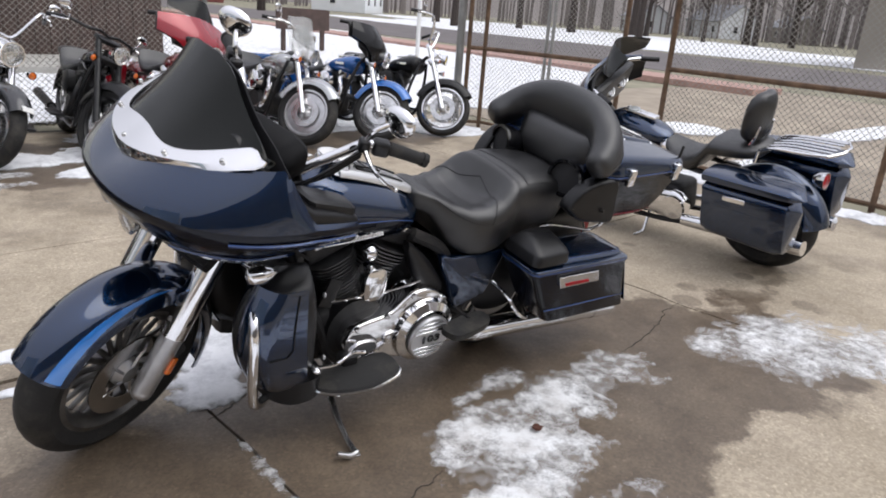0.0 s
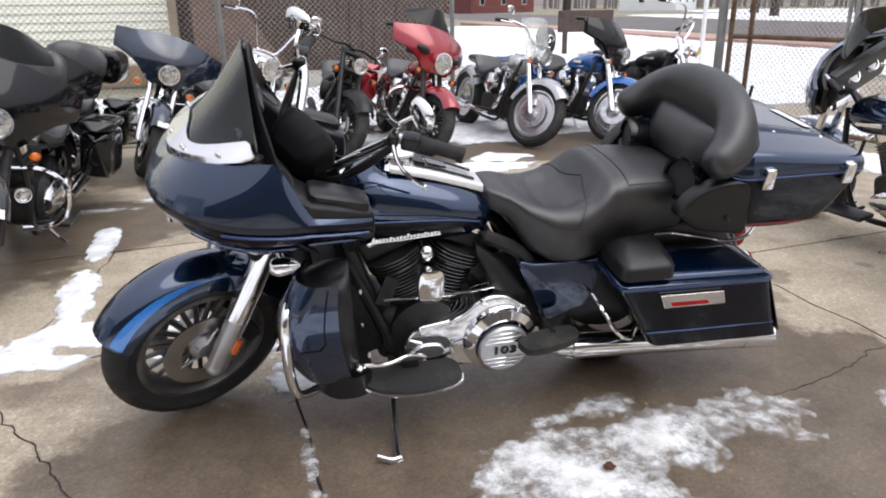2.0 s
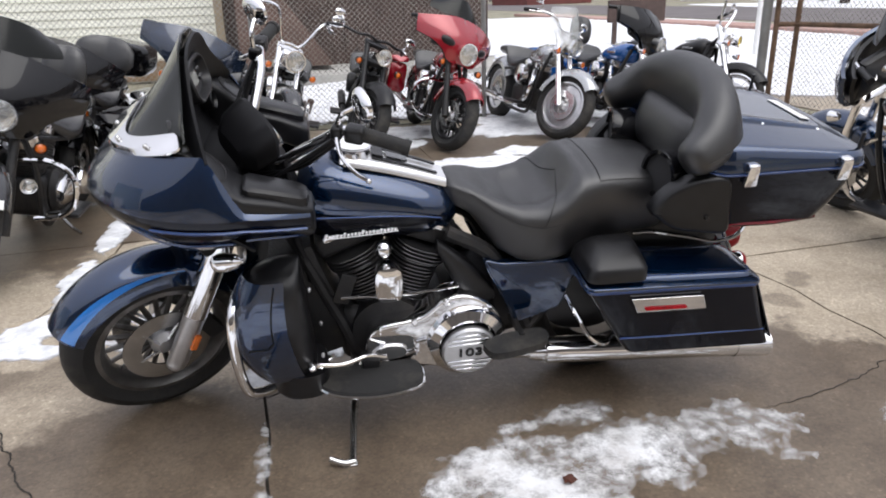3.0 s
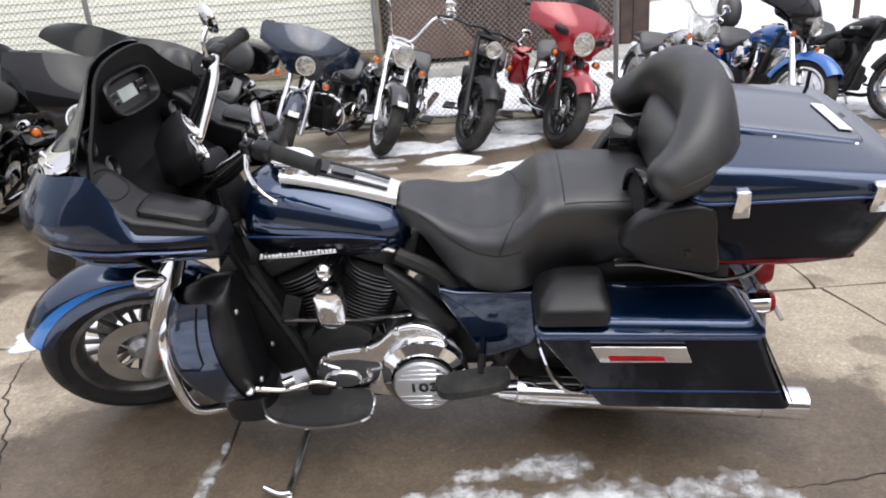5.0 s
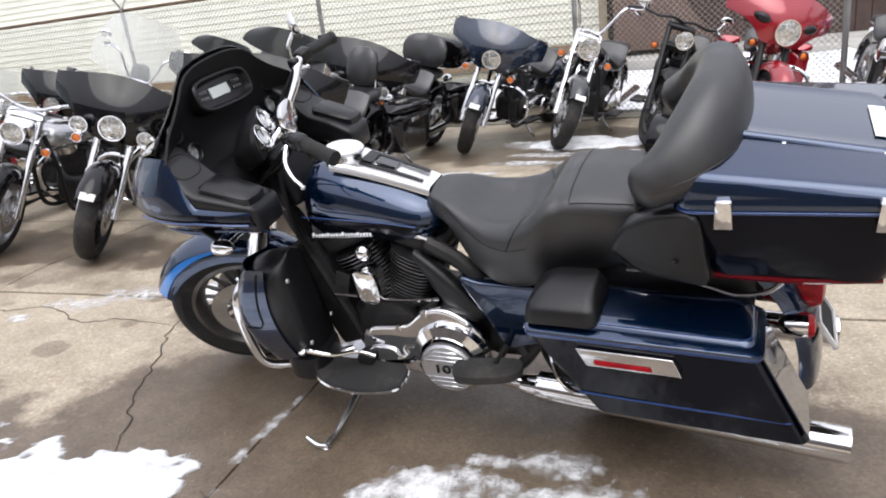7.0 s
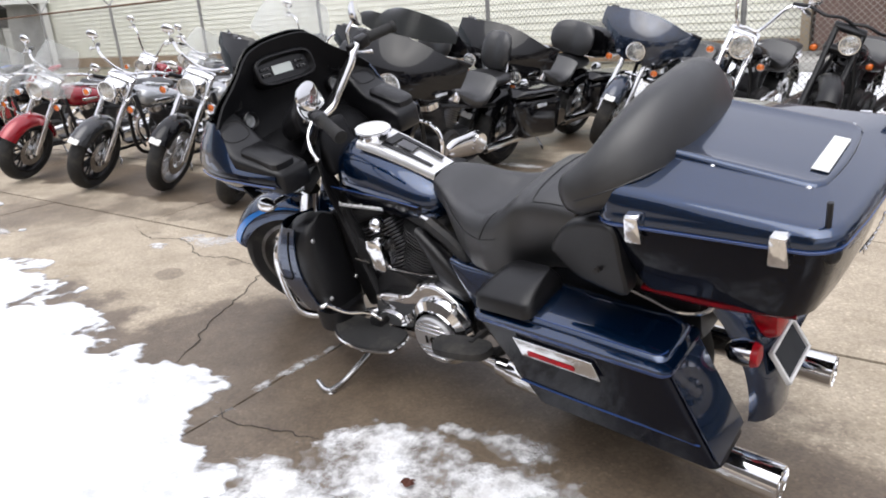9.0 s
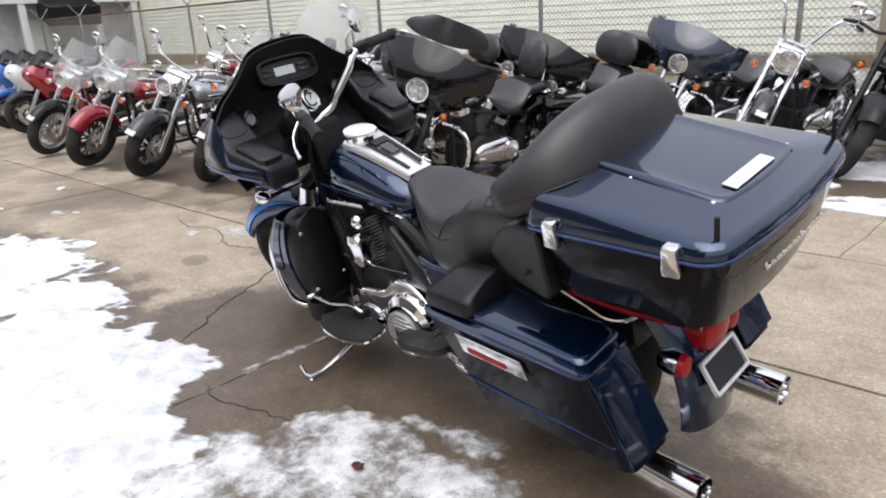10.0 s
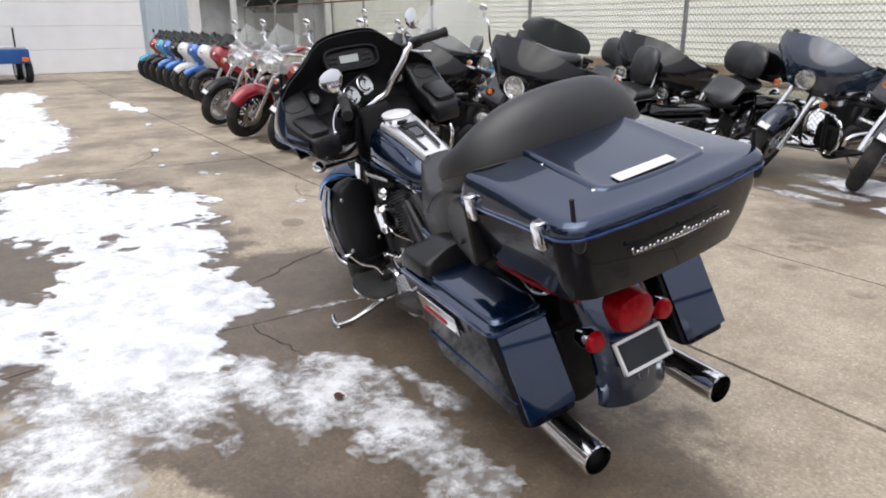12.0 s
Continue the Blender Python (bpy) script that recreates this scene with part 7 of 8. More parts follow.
# top case
def rounded_plan(x0, x1, hy, z, r=0.06, bow=0.0, n=8, taper=1.0):
    """A rounded rectangle in plan; bow rounds its rear end."""
    pts = []
    for cx, cy, a0 in ((x1 - r, hy * taper - r, 0), (x0 + r, hy - r, 90), (x0 + r, -hy + r, 180), (x1 - r, -hy * taper + r, 270)):
        for k in range(n + 1):
            a = radians(a0 + 90 * k / n)
            pts.append((cx + math.cos(a) * r, cy + math.sin(a) * r, z))
    m = []
    for i, p in enumerate(pts):
        q = pts[(i + 1) % len(pts)]
        m.append(p)
        if i % (n + 1) == n:
            for t in (0.2, 0.4, 0.6, 0.8):
                m.append(tuple(p[j] + (q[j] - p[j]) * t for j in range(3)))
    return [(x + bow * (1 - (y / hy) ** 2) * max(0, (x - (x0 + x1) / 2) / ((x1 - x0) / 2)), y, zz) for x, y, zz in m]


bm = B()
rings(bm, [rounded_plan(1.07, 1.41, 0.255, 0.728, 0.05, 0.02), rounded_plan(1.05, 1.437, 0.287, 0.735, 0.06, 0.03), rounded_plan(1.03, 1.46, 0.31, 0.80, 0.06, 0.03), rounded_plan(1.0, 1.48, 0.33, 0.88, 0.06, 0.03), rounded_plan(0.99, 1.49, 0.338, 0.928, 0.06, 0.03)])
case = mp("top_case", bm, MIDNIGHT, "dark lower half of the top case")
bm = B()
rings(bm, [rounded_plan(0.985, 1.497, 0.341, 0.930, 0.06, 0.03), rounded_plan(0.981, 1.501, 0.346, 0.933, 0.06, 0.03), rounded_plan(0.981, 1.501, 0.346, 0.938, 0.06, 0.03), rounded_plan(0.985, 1.497, 0.341, 0.941, 0.06, 0.03)])
mp("pinstripe_rim", bm, PIN, "thin blue rim line", case)
bm = B()


def dome(x):
    return 1.079 - 0.177 * (x - 1.0)


def lidring(x0, x1, hy, base, k, r, bow, taper=0.97):
    return [(x, y, base + (dome(min(1.49, max(0.99, x))) - base) * k) for x, y, z in rounded_plan(x0, x1, hy, 0, r, bow, taper=taper)]


loops = [rounded_plan(0.986, 1.496, 0.340, 0.940, 0.06, 0.03), rounded_plan(0.982, 1.50, 0.344, 0.943, 0.06, 0.03), rounded_plan(0.983, 1.499, 0.343, 0.956, 0.06, 0.03), rounded_plan(0.987, 1.495, 0.339, 0.963, 0.058, 0.03)]
for d, k in ((0.006, 0.10), (0.010, 0.22), (0.016, 0.38), (0.022, 0.47), (0.030, 0.525), (0.042, 0.56), (0.07, 0.63), (0.11, 0.74), (0.150, 0.84), (0.159, 0.86), (0.162, 0.95), (0.166, 1.01), (0.172, 1.03), (0.180, 1.01), (0.19, 0.985), (0.22, 0.985), (0.27, 1.0), (0.31, 1.0)):
    loops.append(lidring(0.982 + 0.58 * d, 1.50 - 0.42 * d, 0.344 - d, 0.962, k, max(0.018, 0.058 - 0.16 * d), 0.03 * (1 - d / 0.34), 1.0))
rings(bm, loops)
lid = mp("case_lid", bm, BLUE, "glossy blue lid with flat raised panel", case)
bm = B()
block(bm, (0.036, 0.19, 0.003), (1.412, -0.02, 1.0095), (0, 10, 0), 0.001, 1)
mp("sticker", bm, PAPER, "white paper strip", lid)
for x, y in ((1.21, -0.178), (1.41, -0.180), (1.21, 0.178), (1.41, 0.180)):
    bm = B()
    oval(bm, (x, y * 1.02, 0.962 + (dome(x) - 0.962) * 0.84), (0.007, 0.007, 0.005), 10)
    mp("screw", bm, CHROME, "", lid)
for s in (-1, 1):
    for x in (1.094, 1.403):
        bm = B()
        block(bm, (0.042, 0.02, 0.065), (x, s * 0.352, 0.935), (s * -4, 0, 0), 0.006, 2, taper=(0.8, 1.0))
        block(bm, (0.034, 0.03, 0.012), (x, s * 0.348, 0.968), bevel=0.004, seg=1)
        mp("latch", bm, CHROME, "chrome draw latch", case)
    bm = B()
    rod(bm, (1.475, s * 0.30, 0.93), (1.478, s * 0.302, 1.03), 0.006, 8)
    oval(bm, (1.485, s * 0.30, 0.925), (0.02, 0.018, 0.03), 12)
    mp("antenna", bm, BLACK, "short rubber antenna", case)
    bm = B()
    tube(bm, [(1.07, s * 0.280, 0.735), (1.25, s * 0.289, 0.733), (1.42, s * 0.268, 0.731)], 0.008, 6)
    mp("reflector_strip", bm, DARKRED, "thin red reflector strip", case)
bm = B()
for q in range(26):
    y = -0.165 + 0.0128 * q
    tall = 0.022 if q in (0, 13) else (0.013, 0.010, 0.015, 0.010)[q % 4]
    block(bm, (0.004, 0.009, tall), (1.507 + 0.014 * (1 - (y / 0.3) ** 2), y, 0.850 + tall / 2), (24, 0, 0), 0.0016, 1)
tube(bm, [(1.507, -0.16, 0.850), (1.520, 0.0, 0.850), (1.507, 0.16, 0.850)], 0.002, 5)
mp("case_badge", bm, CHROME, "chrome script badge as plain strokes", case)

# saddlebags
for s in (-1, 1):
    bm = B()

    def bagring(z, x0, x1, yo, yi, r=0.03):
        pts = []
        for cx, cy, a0 in ((x1 - r, yo - r, 0), (x0 + r, yo - r, 90), (x0 + r, yi + r, 180), (x1 - r, yi + r, 270)):
            for k in range(5):
                a = radians(a0 + 90 * k / 4)
                pts.append((cx + math.cos(a) * r, s * (cy + math.sin(a) * r), z))
        return pts

    def sloped(ring, zf, zr, x0=0.60, x1=1.17):
        return [(x, y, zf + (zr - zf) * (x - x0) / (x1 - x0)) for x, y, z in ring]
    rings(bm, [sloped(bagring(0, 0.785, 1.285, 0.375, 0.225), 0.338, 0.308, 0.76, 1.28), sloped(bagring(0, 0.77, 1.295, 0.395, 0.215), 0.350, 0.320, 0.76, 1.28), sloped(bagring(0, 0.69, 1.235, 0.400, 0.21), 0.47, 0.45, 0.70, 1.23), sloped(bagring(0, 0.61, 1.18, 0.408, 0.205), 0.600, 0.575)])
    bag = mp("saddlebag", bm, MIDNIGHT, "hard saddlebag in dark two-tone paint")
    bm = B()
    rings(bm, [sloped(bagring(0, 0.603, 1.187, 0.413, 0.20), 0.603, 0.578), sloped(bagring(0, 0.602, 1.188, 0.414, 0.20), 0.612, 0.587)])
    mp("pinstripe_rim", bm, PIN, "blue rim line", bag)
    bm = B()
    rings(bm, [sloped(bagring(0, 0.60, 1.19, 0.412, 0.20), 0.612, 0.587), sloped(bagring(0, 0.602, 1.188, 0.410, 0.20), 0.619, 0.593), sloped(bagring(0, 0.608, 1.182, 0.403, 0.20), 0.623, 0.596), sloped(bagring(0, 0.622, 1.168, 0.388, 0.205), 0.627, 0.599), sloped(bagring(0, 0.628, 1.163, 0.382, 0.205), 0.640, 0.609), sloped(bagring(0, 0.636, 1.156, 0.372, 0.205), 0.647, 0.613), sloped(bagring(0, 0.66, 1.13, 0.345, 0.215), 0.652, 0.616), sloped(bagring(0, 0.70, 1.09, 0.285, 0.235, 0.018), 0.655, 0.618)])
    lidb = mp("bag_lid", bm, BLUE, "blue saddlebag lid", bag)
    bm = B()
    rings(bm, [sloped(bagring(0, 0.606, 0.80, 0.404, 0.205), 0.636, 0.628), sloped(bagring(0, 0.612, 0.80, 0.398, 0.21), 0.672, 0.662), sloped(bagring(0, 0.62, 0.795, 0.388, 0.215), 0.684, 0.674), sloped(bagring(0, 0.65, 0.79, 0.33, 0.23), 0.706, 0.694), sloped(bagring(0, 0.67, 0.785, 0.29, 0.24, 0.02), 0.714, 0.702)])
    mp("speaker_cover", bm, BLACK, "matt black moulded cover", lidb)
    bm = B()
    line = sloped(bagring(0, 0.631, 1.160, 0.378, 0.205), 0.6445, 0.6125)
    tube(bm, [p for p in line if s * p[1] > 0.33], 0.0018, 5, 1)
    mp("lid_line", bm, PIN, "", lidb)
    bm = B()
    flat_panel(bm, [(0.745, 0.578), (0.985, 0.567), (1.005, 0.515), (0.77, 0.525)], s * 0.409 if s > 0 else -0.419, 0.010, 0.003)
    plate = mp("latch_plate", bm, CHROME, "chrome latch plate", bag)
    bm = B()
    flat_panel(bm, [(0.79, 0.545), (0.93, 0.538), (0.935, 0.527), (0.795, 0.533)], s * 0.4205 if s > 0 else -0.4225, 0.002)
    mp("reflector", bm, REDLENS, "red reflector", plate)
    bm = B()
    tube(bm, [(0.735, s * 0.399, 0.415), (0.95, s * 0.3985, 0.402), (1.25, s * 0.394, 0.385)], 0.004, 5)
    mp("pinstripe", bm, PIN, "", bag)
    # rear face panel in the lighter blue
    bm = B()
    shell(bm, [[(1.187 + (1.2945 - 1.187) * k / 8, s * (0.222 + 0.168 * q / 4), 0.574 - (0.574 - 0.340) * k / 8) for q in range(5)] for k in range(9)], 0.004)
    mp("rear_panel", bm, BLUE, "", bag)
    # exhaust
    bm = B()
    tube(bm, [(0.10, s * 0.13, 0.30), (0.35, s * 0.17, 0.24), (0.52, s * 0.215, 0.25)], 0.024, 12)
    tube(bm, [(0.50, s * 0.215, 0.25), (0.56, s * 0.22, 0.25), (0.62, s * 0.222, 0.25), (1.28, s * 0.245, 0.205)], [0.03, 0.036, 0.046, 0.047, 0.047], 20, 3)
    muf = mp("muffler", bm, CHROME, "chrome muffler")
    bm = B()
    d = Vector((0.78, s * 0.02, -0.05)).normalized()
    lathe(bm, [(0.0, 0.048), (0.10, 0.050), (0.132, 0.050), (0.135, 0.046), (0.10, 0.043), (0.03, 0.042)], (1.265, s * 0.2445, 0.2055), d, 28)
    mp("muffler_tip", bm, CHROME, "", muf)
    bm = B()
    lathe(bm, [(0.03, 0.0), (0.03, 0.044)], (1.265, s * 0.2445, 0.2055), d, 20)
    mp("baffle", bm, ENGINE, "", muf)
    # bag guard rail
    bm = B()
    tube(bm, [(0.62, s * 0.20, 0.46), (0.63, s * 0.28, 0.44), (0.665, s * 0.33, 0.38), (0.72, s * 0.33, 0.345), (0.78, s * 0.26, 0.33)], 0.008, 8)
    mp("bag_guard", bm, CHROME)

# rear end
bm = B()
fender_mesh(bm, (0.81, 0, 0.318), 0.522, 0.25, 126, 187, 0.25, steps=24)
rf = mp("rear_fender", bm, BLUE, "blue rear fender")
# black block added to fill the gap between the bags, which reads dark
bm = B()
rings(bm, [ring_yz(x, a, b, w, 6, 20) for x, a, b, w in ((0.60, 0.46, 0.62, 0.13), (0.62, 0.43, 0.66, 0.15), (0.80, 0.40, 0.72, 0.17), (1.10, 0.44, 0.73, 0.17), (1.16, 0.50, 0.70, 0.15))])
mp("gap_block", bm, BLACK, "black block filling the dark gap behind the bags", rf)
# rear rim and spokes are blackened to keep the gap beside the bags dark
tyre_wheel(main, (0.81, 0, 0.318), 0.318, 0.18, 0.21, 10, "cast", BLACK, name="rear_wheel")
bm = B()
rings(bm, [ring_yz(x, 0.545 - h, 0.545 + h, w, 2.6, 20) for x, h, w in ((1.18, 0.05, 0.06), (1.24, 0.064, 0.075), (1.30, 0.062, 0.074), (1.322, 0.054, 0.066), (1.330, 0.03, 0.04), (1.332, 0.012, 0.016))])
mp("tail_light", bm, REDLENS, "large red tail light")
bm = B()
tube(bm, [(1.25, -0.125, 0.50), (1.24, -0.07, 0.53), (1.24, 0.07, 0.53), (1.25, 0.125, 0.50)], 0.014, 8)
mp("light_bar", bm, CHROME)
for s in (-1, 1):
    bm = B()
    lathe(bm, [(-0.05, 0.01), (-0.035, 0.03), (0.0, 0.036), (0.02, 0.034)], (1.268, s * 0.132, 0.492), (1, 0, 0), 18)
    ts = mp("rear_turn_signal", bm, CHROME)
    bm = B()
    lathe(bm, [(0.02, 0.035), (0.035, 0.028), (0.042, 0.0)], (1.268, s * 0.132, 0.492), (1, 0, 0), 18)
    mp("lens", bm, REDLENS, "red bullet lens", ts)
PT = pose(1.336, 0, 0.430, 0, -29, 0)
bm = B()
block(bm, (0.008, 0.155, 0.085), bevel=0.002, seg=1)
bmesh.ops.transform(bm, matrix=PT, verts=bm.verts)
lp = mp("plate", bm, DARKPLATE, "blank grey plate", smooth=False)
for y, z, w, h in ((0, 0.046, 0.182, 0.010), (0, -0.046, 0.182, 0.010), (-0.086, 0, 0.010, 0.102), (0.086, 0, 0.010, 0.102)):
    bm = B()
    block(bm, (0.014, w, h), (0.003, y, z), bevel=0.002, seg=1)
    bmesh.ops.transform(bm, matrix=PT, verts=bm.verts)
    mp("plate_frame", bm, WHITE, "", lp)
bm = B()
lathe(bm, [(0, 0.0), (0.004, 0.02), (0.0, 0.028), (-0.004, 0.028)], (1.332, 0.0, 0.347), (1, 0, 0.06), 22)
mp("emblem", bm, ALLOY, "round metal emblem as a plain disc", rf)

# side covers and frame
for s in (-1, 1):
    bm = B()
    flat_panel(bm, smooth_outline([(0.335, 0.608), (0.40, 0.602), (0.50, 0.598), (0.60, 0.594), (0.66, 0.585), (0.64, 0.50), (0.61, 0.41), (0.575, 0.392), (0.50, 0.368), (0.450, 0.366), (0.405, 0.46)], 4), s * 0.165 - 0.02, 0.04, 0.012)
    mp("side_cover", bm, BLUE, "blue side cover")
    # panel added to make the gap ahead of the saddlebag dark
    bm = B()
    flat_panel(bm, smooth_outline([(0.56, 0.60), (0.80, 0.60), (0.83, 0.42), (0.80, 0.30), (0.66, 0.29), (0.57, 0.36)], 4), s * 0.150 - 0.008, 0.016, 0.004)
    mp("gap_panel", bm, BLACK, "black panel filling the dark gap inside the saddlebag")
    bm = B()
    tube(bm, [(-0.30, s * 0.10, 0.80), (-0.14, s * 0.13, 0.42), (-0.05, s * 0.14, 0.24), (0.2, s * 0.14, 0.20), (0.45, s * 0.15, 0.25), (0.60, s * 0.15, 0.45)], 0.019, 8)
    tube(bm, [(0.22, s * 0.12, 0.70), (0.36, s * 0.14, 0.62), (0.44, s * 0.15, 0.46), (0.50, s * 0.15, 0.33)], 0.026, 8)
    mp("frame_tube", bm, ENGINE)
    bm = B()
    loops = []
    for k in range(9):
        f = k / 8
        loops.append(ring_yz(0.185 + 0.195 * f, 0.655 - 0.21 * f - 0.085 * math.sin(f * math.pi), 0.69 - 0.20 * f + 0.02 * math.sin(f * math.pi), 0.02 + 0.014 * math.sin(f * math.pi), 2.6, 14, yc=s * 0.145))
    rings(bm, loops)
    mp("heat_shield", bm, BLACK, "black plastic air deflector")

# engine
bm = B()
block(bm, (0.40, 0.26, 0.22), (0.06, 0, 0.33), bevel=0.05, seg=3)
lathe(bm, [(-0.15, 0.0), (-0.15, 0.12), (0.15, 0.12), (0.15, 0.0)], (0.02, 0, 0.36), (0, 1, 0), 28)
block(bm, (0.28, 0.24, 0.24), (0.36, 0, 0.38), bevel=0.05, seg=3)
eng = mp("engine", bm, ENGINE, "black V-twin crankcase")
for s in (-1, 1):
    d = Vector((s * 0.383, 0, 0.924)).normalized()
    base = Vector((0.035, 0, 0.36))
    bm = B()
    u = Vector((0, 1, 0))
    v = d.cross(u)
    loops = []
    for k in range(15):
        rr = 0.098 if k < 11 else 0.108
        for h, r2 in ((0.0, 0.076), (0.001, rr), (0.0055, rr), (0.0065, 0.076)):
            c = base + d * (0.11 + k * 0.0135 + h)
            loops.append([c + u * math.copysign(abs(math.cos(a)) ** 0.75, math.cos(a)) * r2 * 1.25 + v * math.copysign(abs(math.sin(a)) ** 0.75, math.sin(a)) * r2 * 0.95 for a in [2 * math.pi * q / 20 for q in range(20)]])
    rings(bm, loops)
    mp("cylinder", bm, FIN, "finned black cylinder", eng, smooth=False)
    bm = B()
    c = base + d * 0.36
    block(bm, (0.19, 0.22, 0.07), c, (0, s * 22.5, 0), 0.02, 3)
    mp("rocker_cover", bm, ENGINE, "", eng)
    bm = B()
    block(bm, (0.12, 0.235, 0.018), c + d * 0.03, (0, s * 22.5, 0), 0.005)
    mp("rocker_trim", bm, CHROME, "", eng)
# chrome horn cover between the cylinders
bm = B()
rings(bm, [[(x * k + 0.02, -0.205 - dy, z * k + 0.585) for x, z in smooth_outline([(-0.038, 0.05), (0.0, 0.065), (0.04, 0.048), (0.046, -0.03), (0.03, -0.065), (-0.03, -0.065), (-0.044, -0.02)], 3)] for dy, k in ((-0.05, 0.85), (0.0, 1.0), (0.018, 0.94), (0.028, 0.6))])
mp("horn_cover", bm, CHROME, "polished chrome horn cover", eng)
bm = B()
oval(bm, (0.012, -0.17, 0.685), (0.028, 0.03, 0.03), 14)
mp("horn_bracket", bm, CHROME, "", eng)
# primary drive
bm = B()
outer = smooth_outline([(-0.06, 0.355), (-0.02, 0.415), (0.12, 0.44), (0.20, 0.50), (0.29, 0.505), (0.375, 0.44), (0.40, 0.34), (0.36, 0.235), (0.27, 0.20), (0.15, 0.235), (0.0, 0.265), (-0.05, 0.295)])
flat_panel(bm, outer, -0.215, 0.10, 0.012)
prim = mp("primary_cover", bm, CHROME, "polished chrome primary cover", eng)
bm = B()
lathe(bm, [(0.0, 0.135), (0.025, 0.128), (0.04, 0.10), (0.045, 0.098)], (0.275, -0.212, 0.335), (0, -1, 0), 36)
mp("clutch_dome", bm, CHROME, "", prim)
bm = B()
lathe(bm, [(0.04, 0.093), (0.055, 0.093), (0.062, 0.086), (0.063, 0.0)], (0.275, -0.212, 0.325), (0, -1, 0), 36)
derby = mp("derby_cover", bm, ALLOY, "round ribbed derby cover", prim)
for q in range(9):
    z = -0.068 + 0.017 * q
    w = (0.082 ** 2 - z ** 2) ** 0.5
    if abs(z) < 0.02:
        continue
    bm = B()
    block(bm, (2 * w, 0.005, 0.007), (0.275, -0.2765, 0.325 + z), bevel=0.002, seg=1)
    mp("rib", bm, CHROME, "", derby)
fd = bpy.data.curves.new("size_number", "FONT")
fd.body, fd.size, fd.extrude, fd.align_x, fd.align_y, fd.offset = "103", 0.042, 0.0015, "CENTER", "CENTER", 0.001
fo = new("size_number_curve", fd)
dg = bpy.context.evaluated_depsgraph_get()
fm = bpy.data.meshes.new_from_object(fo.evaluated_get(dg))
bpy.data.objects.remove(fo)
fm.materials.append(GLOSSBLACK)
num = new("number", fm)
num.parent = derby
num.matrix_basis = pose(0.275, -0.2775, 0.325, 90, 0, 0) @ Matrix.Diagonal((1.45, 1, 1, 1))
tagged(num, "black number 103 on the derby cover")
for x, z in ((0.205, 0.495), (0.35, 0.455), (-0.02, 0.405), (0.10, 0.432), (0.37, 0.25), (0.0, 0.28)):
    bm = B()
    lathe(bm, [(0, 0.012), (0.01, 0.012), (0.013, 0.008), (0.013, 0.0)], (x, -0.213, z), (0, -1, 0), 10)
    mp("bolt", bm, CHROME, "", prim)
bm = B()
flat_panel(bm, smooth_outline([(-0.045, 0.315), (-0.01, 0.345), (0.055, 0.342), (0.075, 0.315), (0.05, 0.292), (-0.03, 0.290)]), -0.224, 0.012, 0.005)
mp("inspection_cover", bm, CHROME, "chrome inspection cover", prim)
bm = B()
tube(bm, [(0.07, -0.22, 0.30), (0.105, -0.22, 0.318), (0.10, -0.22, 0.345), (0.14, -0.22, 0.356)], 0.005, 6)
mp("inspection_rim", bm, CHROME, "", prim)
# shift linkage
bm = B()
tube(bm, [(-0.13, -0.19, 0.53), (0.10, -0.19, 0.523), (0.25, -0.18, 0.53)], 0.005, 7, 2)
mp("shift_rod", bm, CHROME)
bm = B()
tube(bm, [(-0.23, -0.31, 0.37), (-0.14, -0.29, 0.345), (-0.06, -0.26, 0.345), (0.0, -0.25, 0.325)], [0.009, 0.007, 0.006, 0.008], 8)
oval(bm, (-0.235, -0.31, 0.372), (0.016, 0.03, 0.012), 12)
mp("shift_lever", bm, CHROME)
bm = B()
block(bm, (0.06, 0.06, 0.05), (-0.05, -0.22, 0.29), bevel=0.012)
mp("lever_bracket", bm, ENGINE)
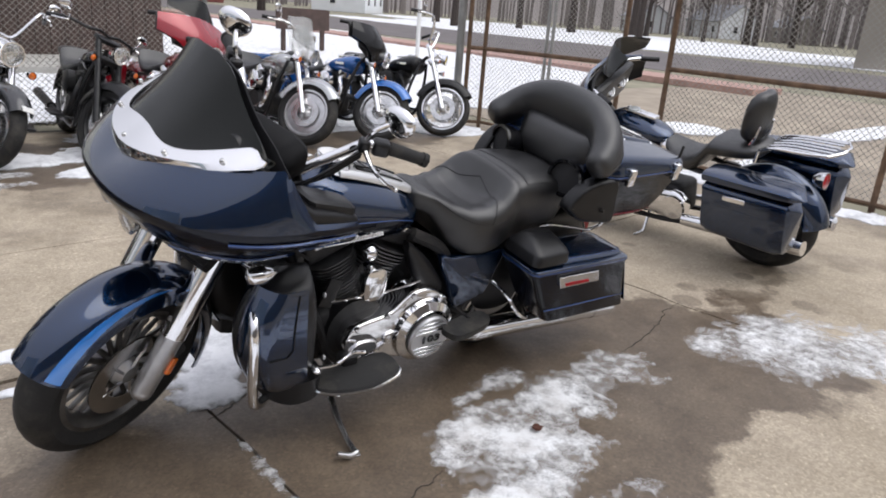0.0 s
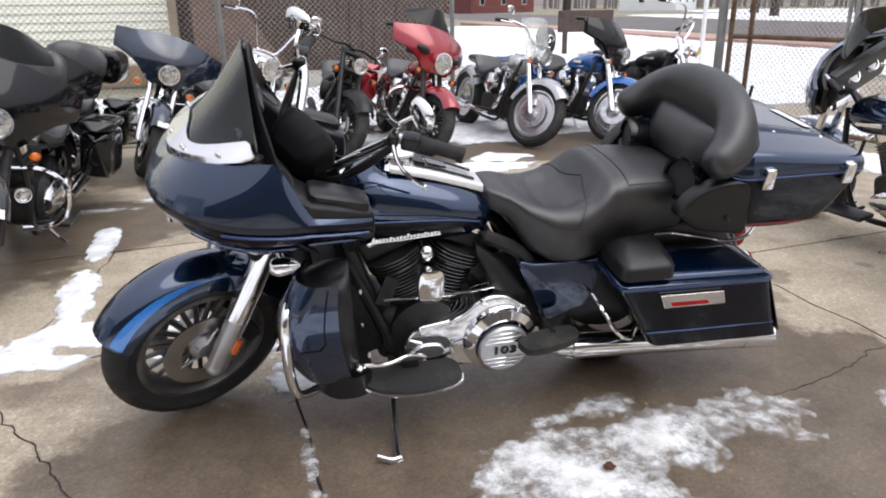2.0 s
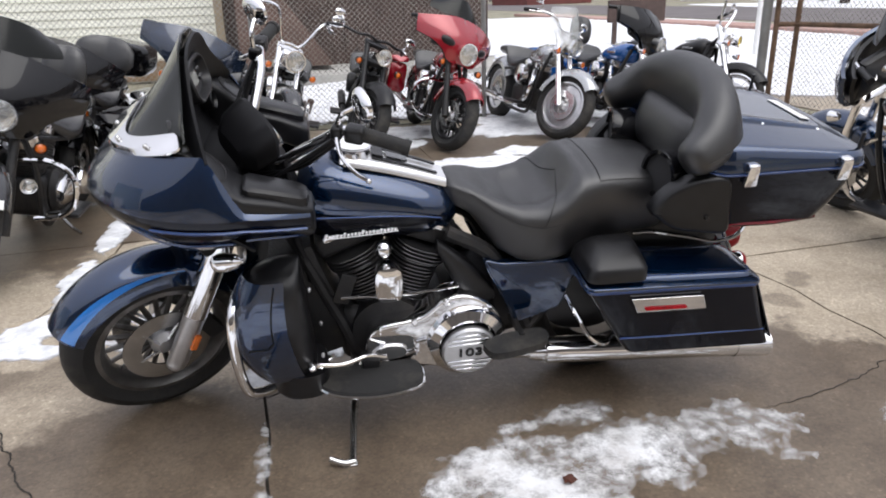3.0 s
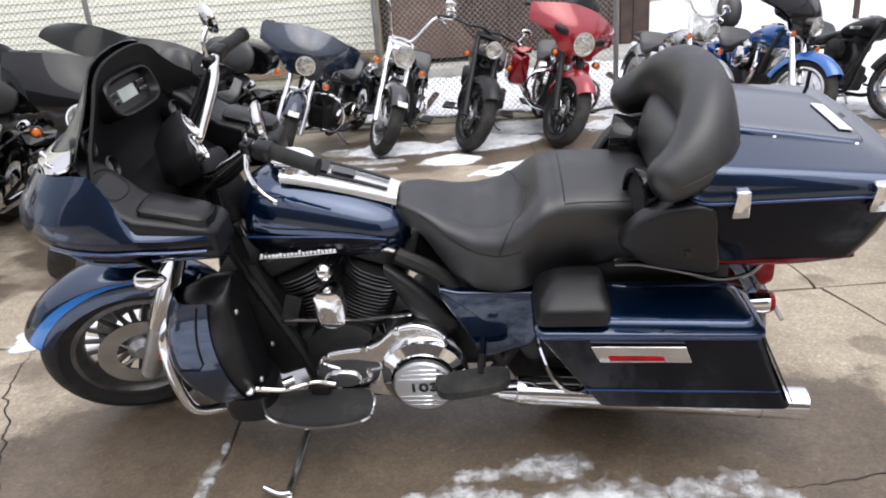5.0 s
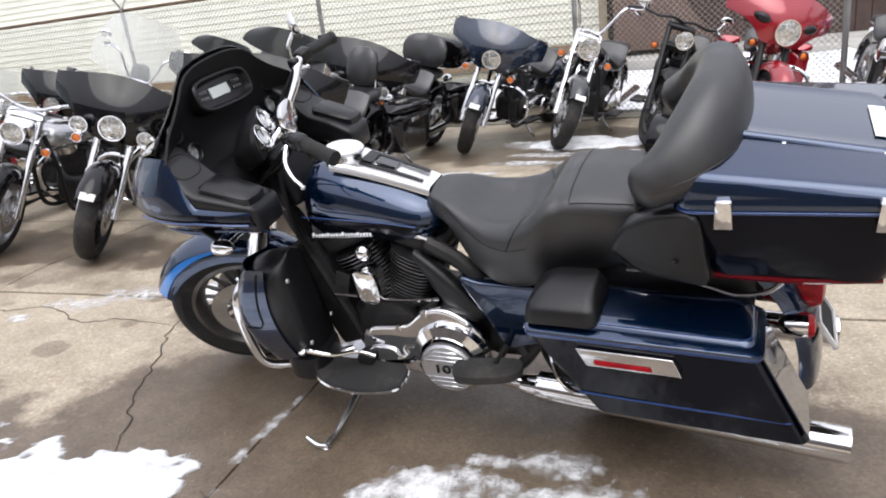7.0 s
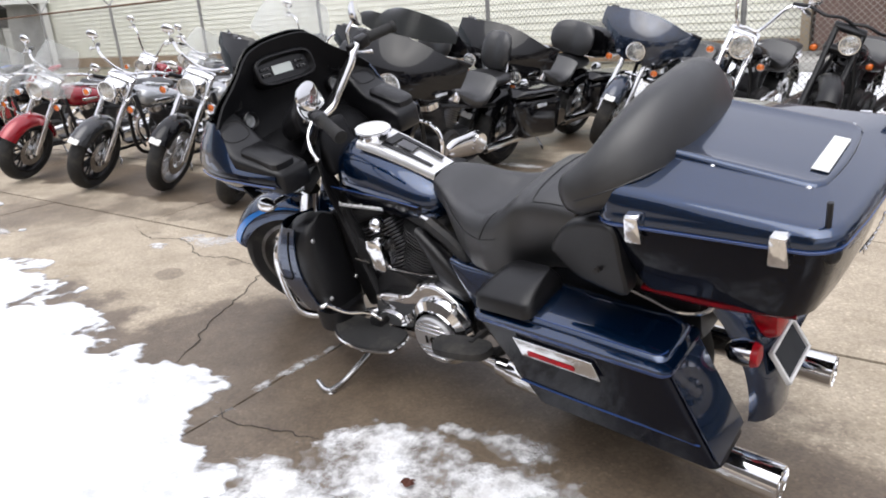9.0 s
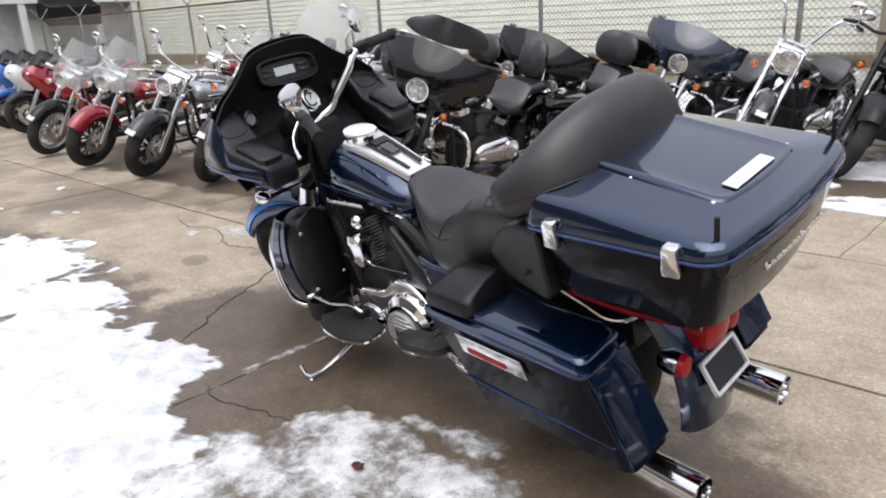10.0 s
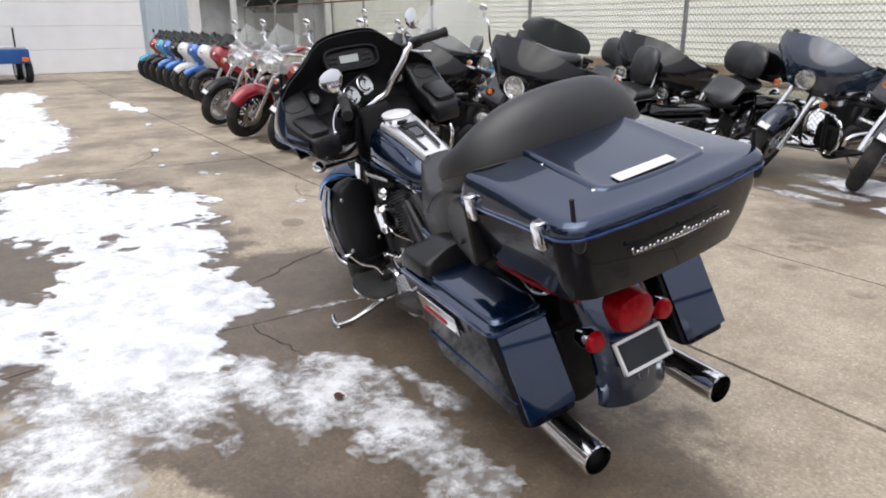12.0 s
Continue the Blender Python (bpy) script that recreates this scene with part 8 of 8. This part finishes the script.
# floorboards
for s in (-1, 1):
    bm = B()
    ol = smooth_outline([(-0.21, 0.235), (-0.14, 0.225), (0.06, 0.225), (0.105, 0.24), (0.115, 0.30), (0.09, 0.345), (-0.03, 0.37), (-0.15, 0.35), (-0.215, 0.30)], 4)
    rings(bm, [[(x * k, s * y, z) for x, y in ol] for z, k in ((0.262, 1.0), (0.284, 1.0))])
    fb = mp("floorboard", bm, RUBBER, "black rubber rider floorboard")
    bm = B()
    tube(bm, [(x * 1.01, s * (y + 0.004), 0.270) for x, y in ol[2:-2]], 0.007, 6, 1)
    mp("chrome_edge", bm, CHROME, "", fb)
    for bx in (-0.1, 0.03):
        bm = B()
        tube(bm, [(bx, s * 0.12, 0.26), (bx, s * 0.28, 0.258)], 0.012, 6, 1)
        mp("floorboard_bracket", bm, ENGINE, "", fb)
    bm = B()
    ol = smooth_outline([(0.335, 0.27), (0.50, 0.25), (0.535, 0.29), (0.50, 0.335), (0.36, 0.355), (0.32, 0.32)], 4)
    rings(bm, [[(x, s * y, z + 0.05 * (x - 0.43)) for x, y in ol] for z in (0.350, 0.376)])
    pb = mp("passenger_board", bm, RUBBER, "black rubber passenger board")
    bm = B()
    tube(bm, [(0.45, s * 0.14, 0.36), (0.45, s * 0.28, 0.37)], 0.013, 6, 1)
    mp("board_bracket", bm, ENGINE, "", pb)
    # lower fairing with vent and guard
    bm = B()
    loops = []
    for k in range(17):
        f = k / 16
        z = 0.25 + 0.46 * f
        e = (1 - abs(2 * f - 1) ** 5) ** 0.5 * 0.85 + 0.15
        hx = (0.055 + 0.045 * math.sin(f * math.pi)) * e
        xr = -0.215 - 0.03 * f
        y0, y1 = 0.10 + 0.02 * f, 0.335 - 0.05 * abs(2 * f - 1.1) ** 2
        yc, hy = (y0 + y1) / 2, (y1 - y0) / 2 * e
        ring = []
        for a in [2 * math.pi * q / 26 for q in range(26)]:
            c, sn = math.copysign(abs(math.cos(a)) ** 0.6, math.cos(a)), math.copysign(abs(math.sin(a)) ** 0.6, math.sin(a))
            bow = 0.05 * max(0, -c) * (1 - abs(sn) ** 1.5)
            ring.append((xr - hx + c * hx - bow, s * (yc + sn * hy), z))
        loops.append(ring)
    rings(bm, loops)
    low = mp("lower_fairing", bm, BLACK, "black lower leg fairing")
    def leg_panel(g, t):
        """A point of the painted leg panel: g up its height, t from its inner edge round to the side."""
        z = 0.315 + 0.37 * g
        f = (z - 0.25) / 0.46
        hx = 0.055 + 0.045 * math.sin(f * math.pi)
        y0, y1 = 0.12 + 0.02 * f, 0.341 - 0.05 * abs(2 * f - 1.1) ** 2
        w = min(1, t / 0.45)
        y = y0 + (y1 - y0) * w ** 0.8
        wrap = max(0, t - 0.40) / 0.60 * (1.55 - 0.25 * g) * hx
        return Vector((-0.219 - 0.03 * f - 2 * hx - 0.045 * (1 - abs(2 * w - 1) ** 1.5) + wrap, s * y, z))
    bm = B()
    shell(bm, [[leg_panel(k / 16, q / 16) for q in range(17)] for k in range(17)], 0.006)
    outer = mp("outer_panel", bm, BLUE, "blue painted front panel", low)
    bm = B()
    tube(bm, [leg_panel(0.97 - 0.06 * k, 0.80) + Vector((0, s * 0.002, 0)) for k in range(9)] + [leg_panel(0.43, 0.72 - 0.08 * k) + Vector((0, s * 0.002, 0)) for k in range(4)], 0.0025, 5, 1)
    mp("door_gap", bm, INNERBLACK, "", outer)
    bm = B()
    rings(bm, [[(x, s * y, z) for x, y in smooth_outline([(-0.36, 0.14), (-0.27, 0.13), (-0.20, 0.16), (-0.185, 0.26), (-0.22, 0.31), (-0.31, 0.31), (-0.365, 0.24)], 3)] for z in (0.245, 0.33)])
    mp("lower_pocket", bm, BLACK, "", low)
    for x, y, z in ((-0.222, 0.29, 0.64), (-0.20, 0.30, 0.40), (-0.20, 0.16, 0.42)):
        bm = B()
        oval(bm, (x, s * y, z), (0.006, 0.009, 0.009), 10)
        mp("bolt", bm, ALLOY, "", low)
    bm = B()
    tube(bm, [(-0.30, s * 0.06, 0.60), (-0.38, s * 0.16, 0.62), (-0.44, s * 0.27, 0.60), (-0.455, s * 0.315, 0.52), (-0.45, s * 0.315, 0.36), (-0.42, s * 0.29, 0.27), (-0.31, s * 0.20, 0.235), (-0.18, s * 0.12, 0.235)], 0.0165, 12)
    mp("engine_guard", bm, CHROME, "chrome engine guard bar")
# cooler block widened to fill the dark gap behind the leg fairings
bm = B()
block(bm, (0.15, 0.24, 0.42), (-0.215, 0, 0.47), (0, -18, 0), 0.02)
mp("oil_cooler", bm, ENGINE)
bm = B()
block(bm, (0.05, 0.01, 0.11), (-0.115, -0.16, 0.545), (0, 20, 0), 0.003)
mp("hose_clip", bm, ENGINE)
# jiffy stand
bm = B()
tube(bm, [(-0.08, -0.14, 0.22), (-0.115, -0.269, 0.145), (-0.13, -0.40, 0.105), (-0.137, -0.475, 0.104)], [0.016, 0.014, 0.012, 0.013], 10, 4)
tube(bm, [(-0.132, -0.472, 0.104), (-0.165, -0.478, 0.108), (-0.208, -0.468, 0.125)], [0.012, 0.011, 0.010], 10, 3)
block(bm, (0.045, 0.03, 0.008), (-0.145, -0.472, 0.097), (-11, 0, 0), 0.002, 1)
mp("jiffy_stand", bm, DULLCHROME, "chrome jiffy stand")
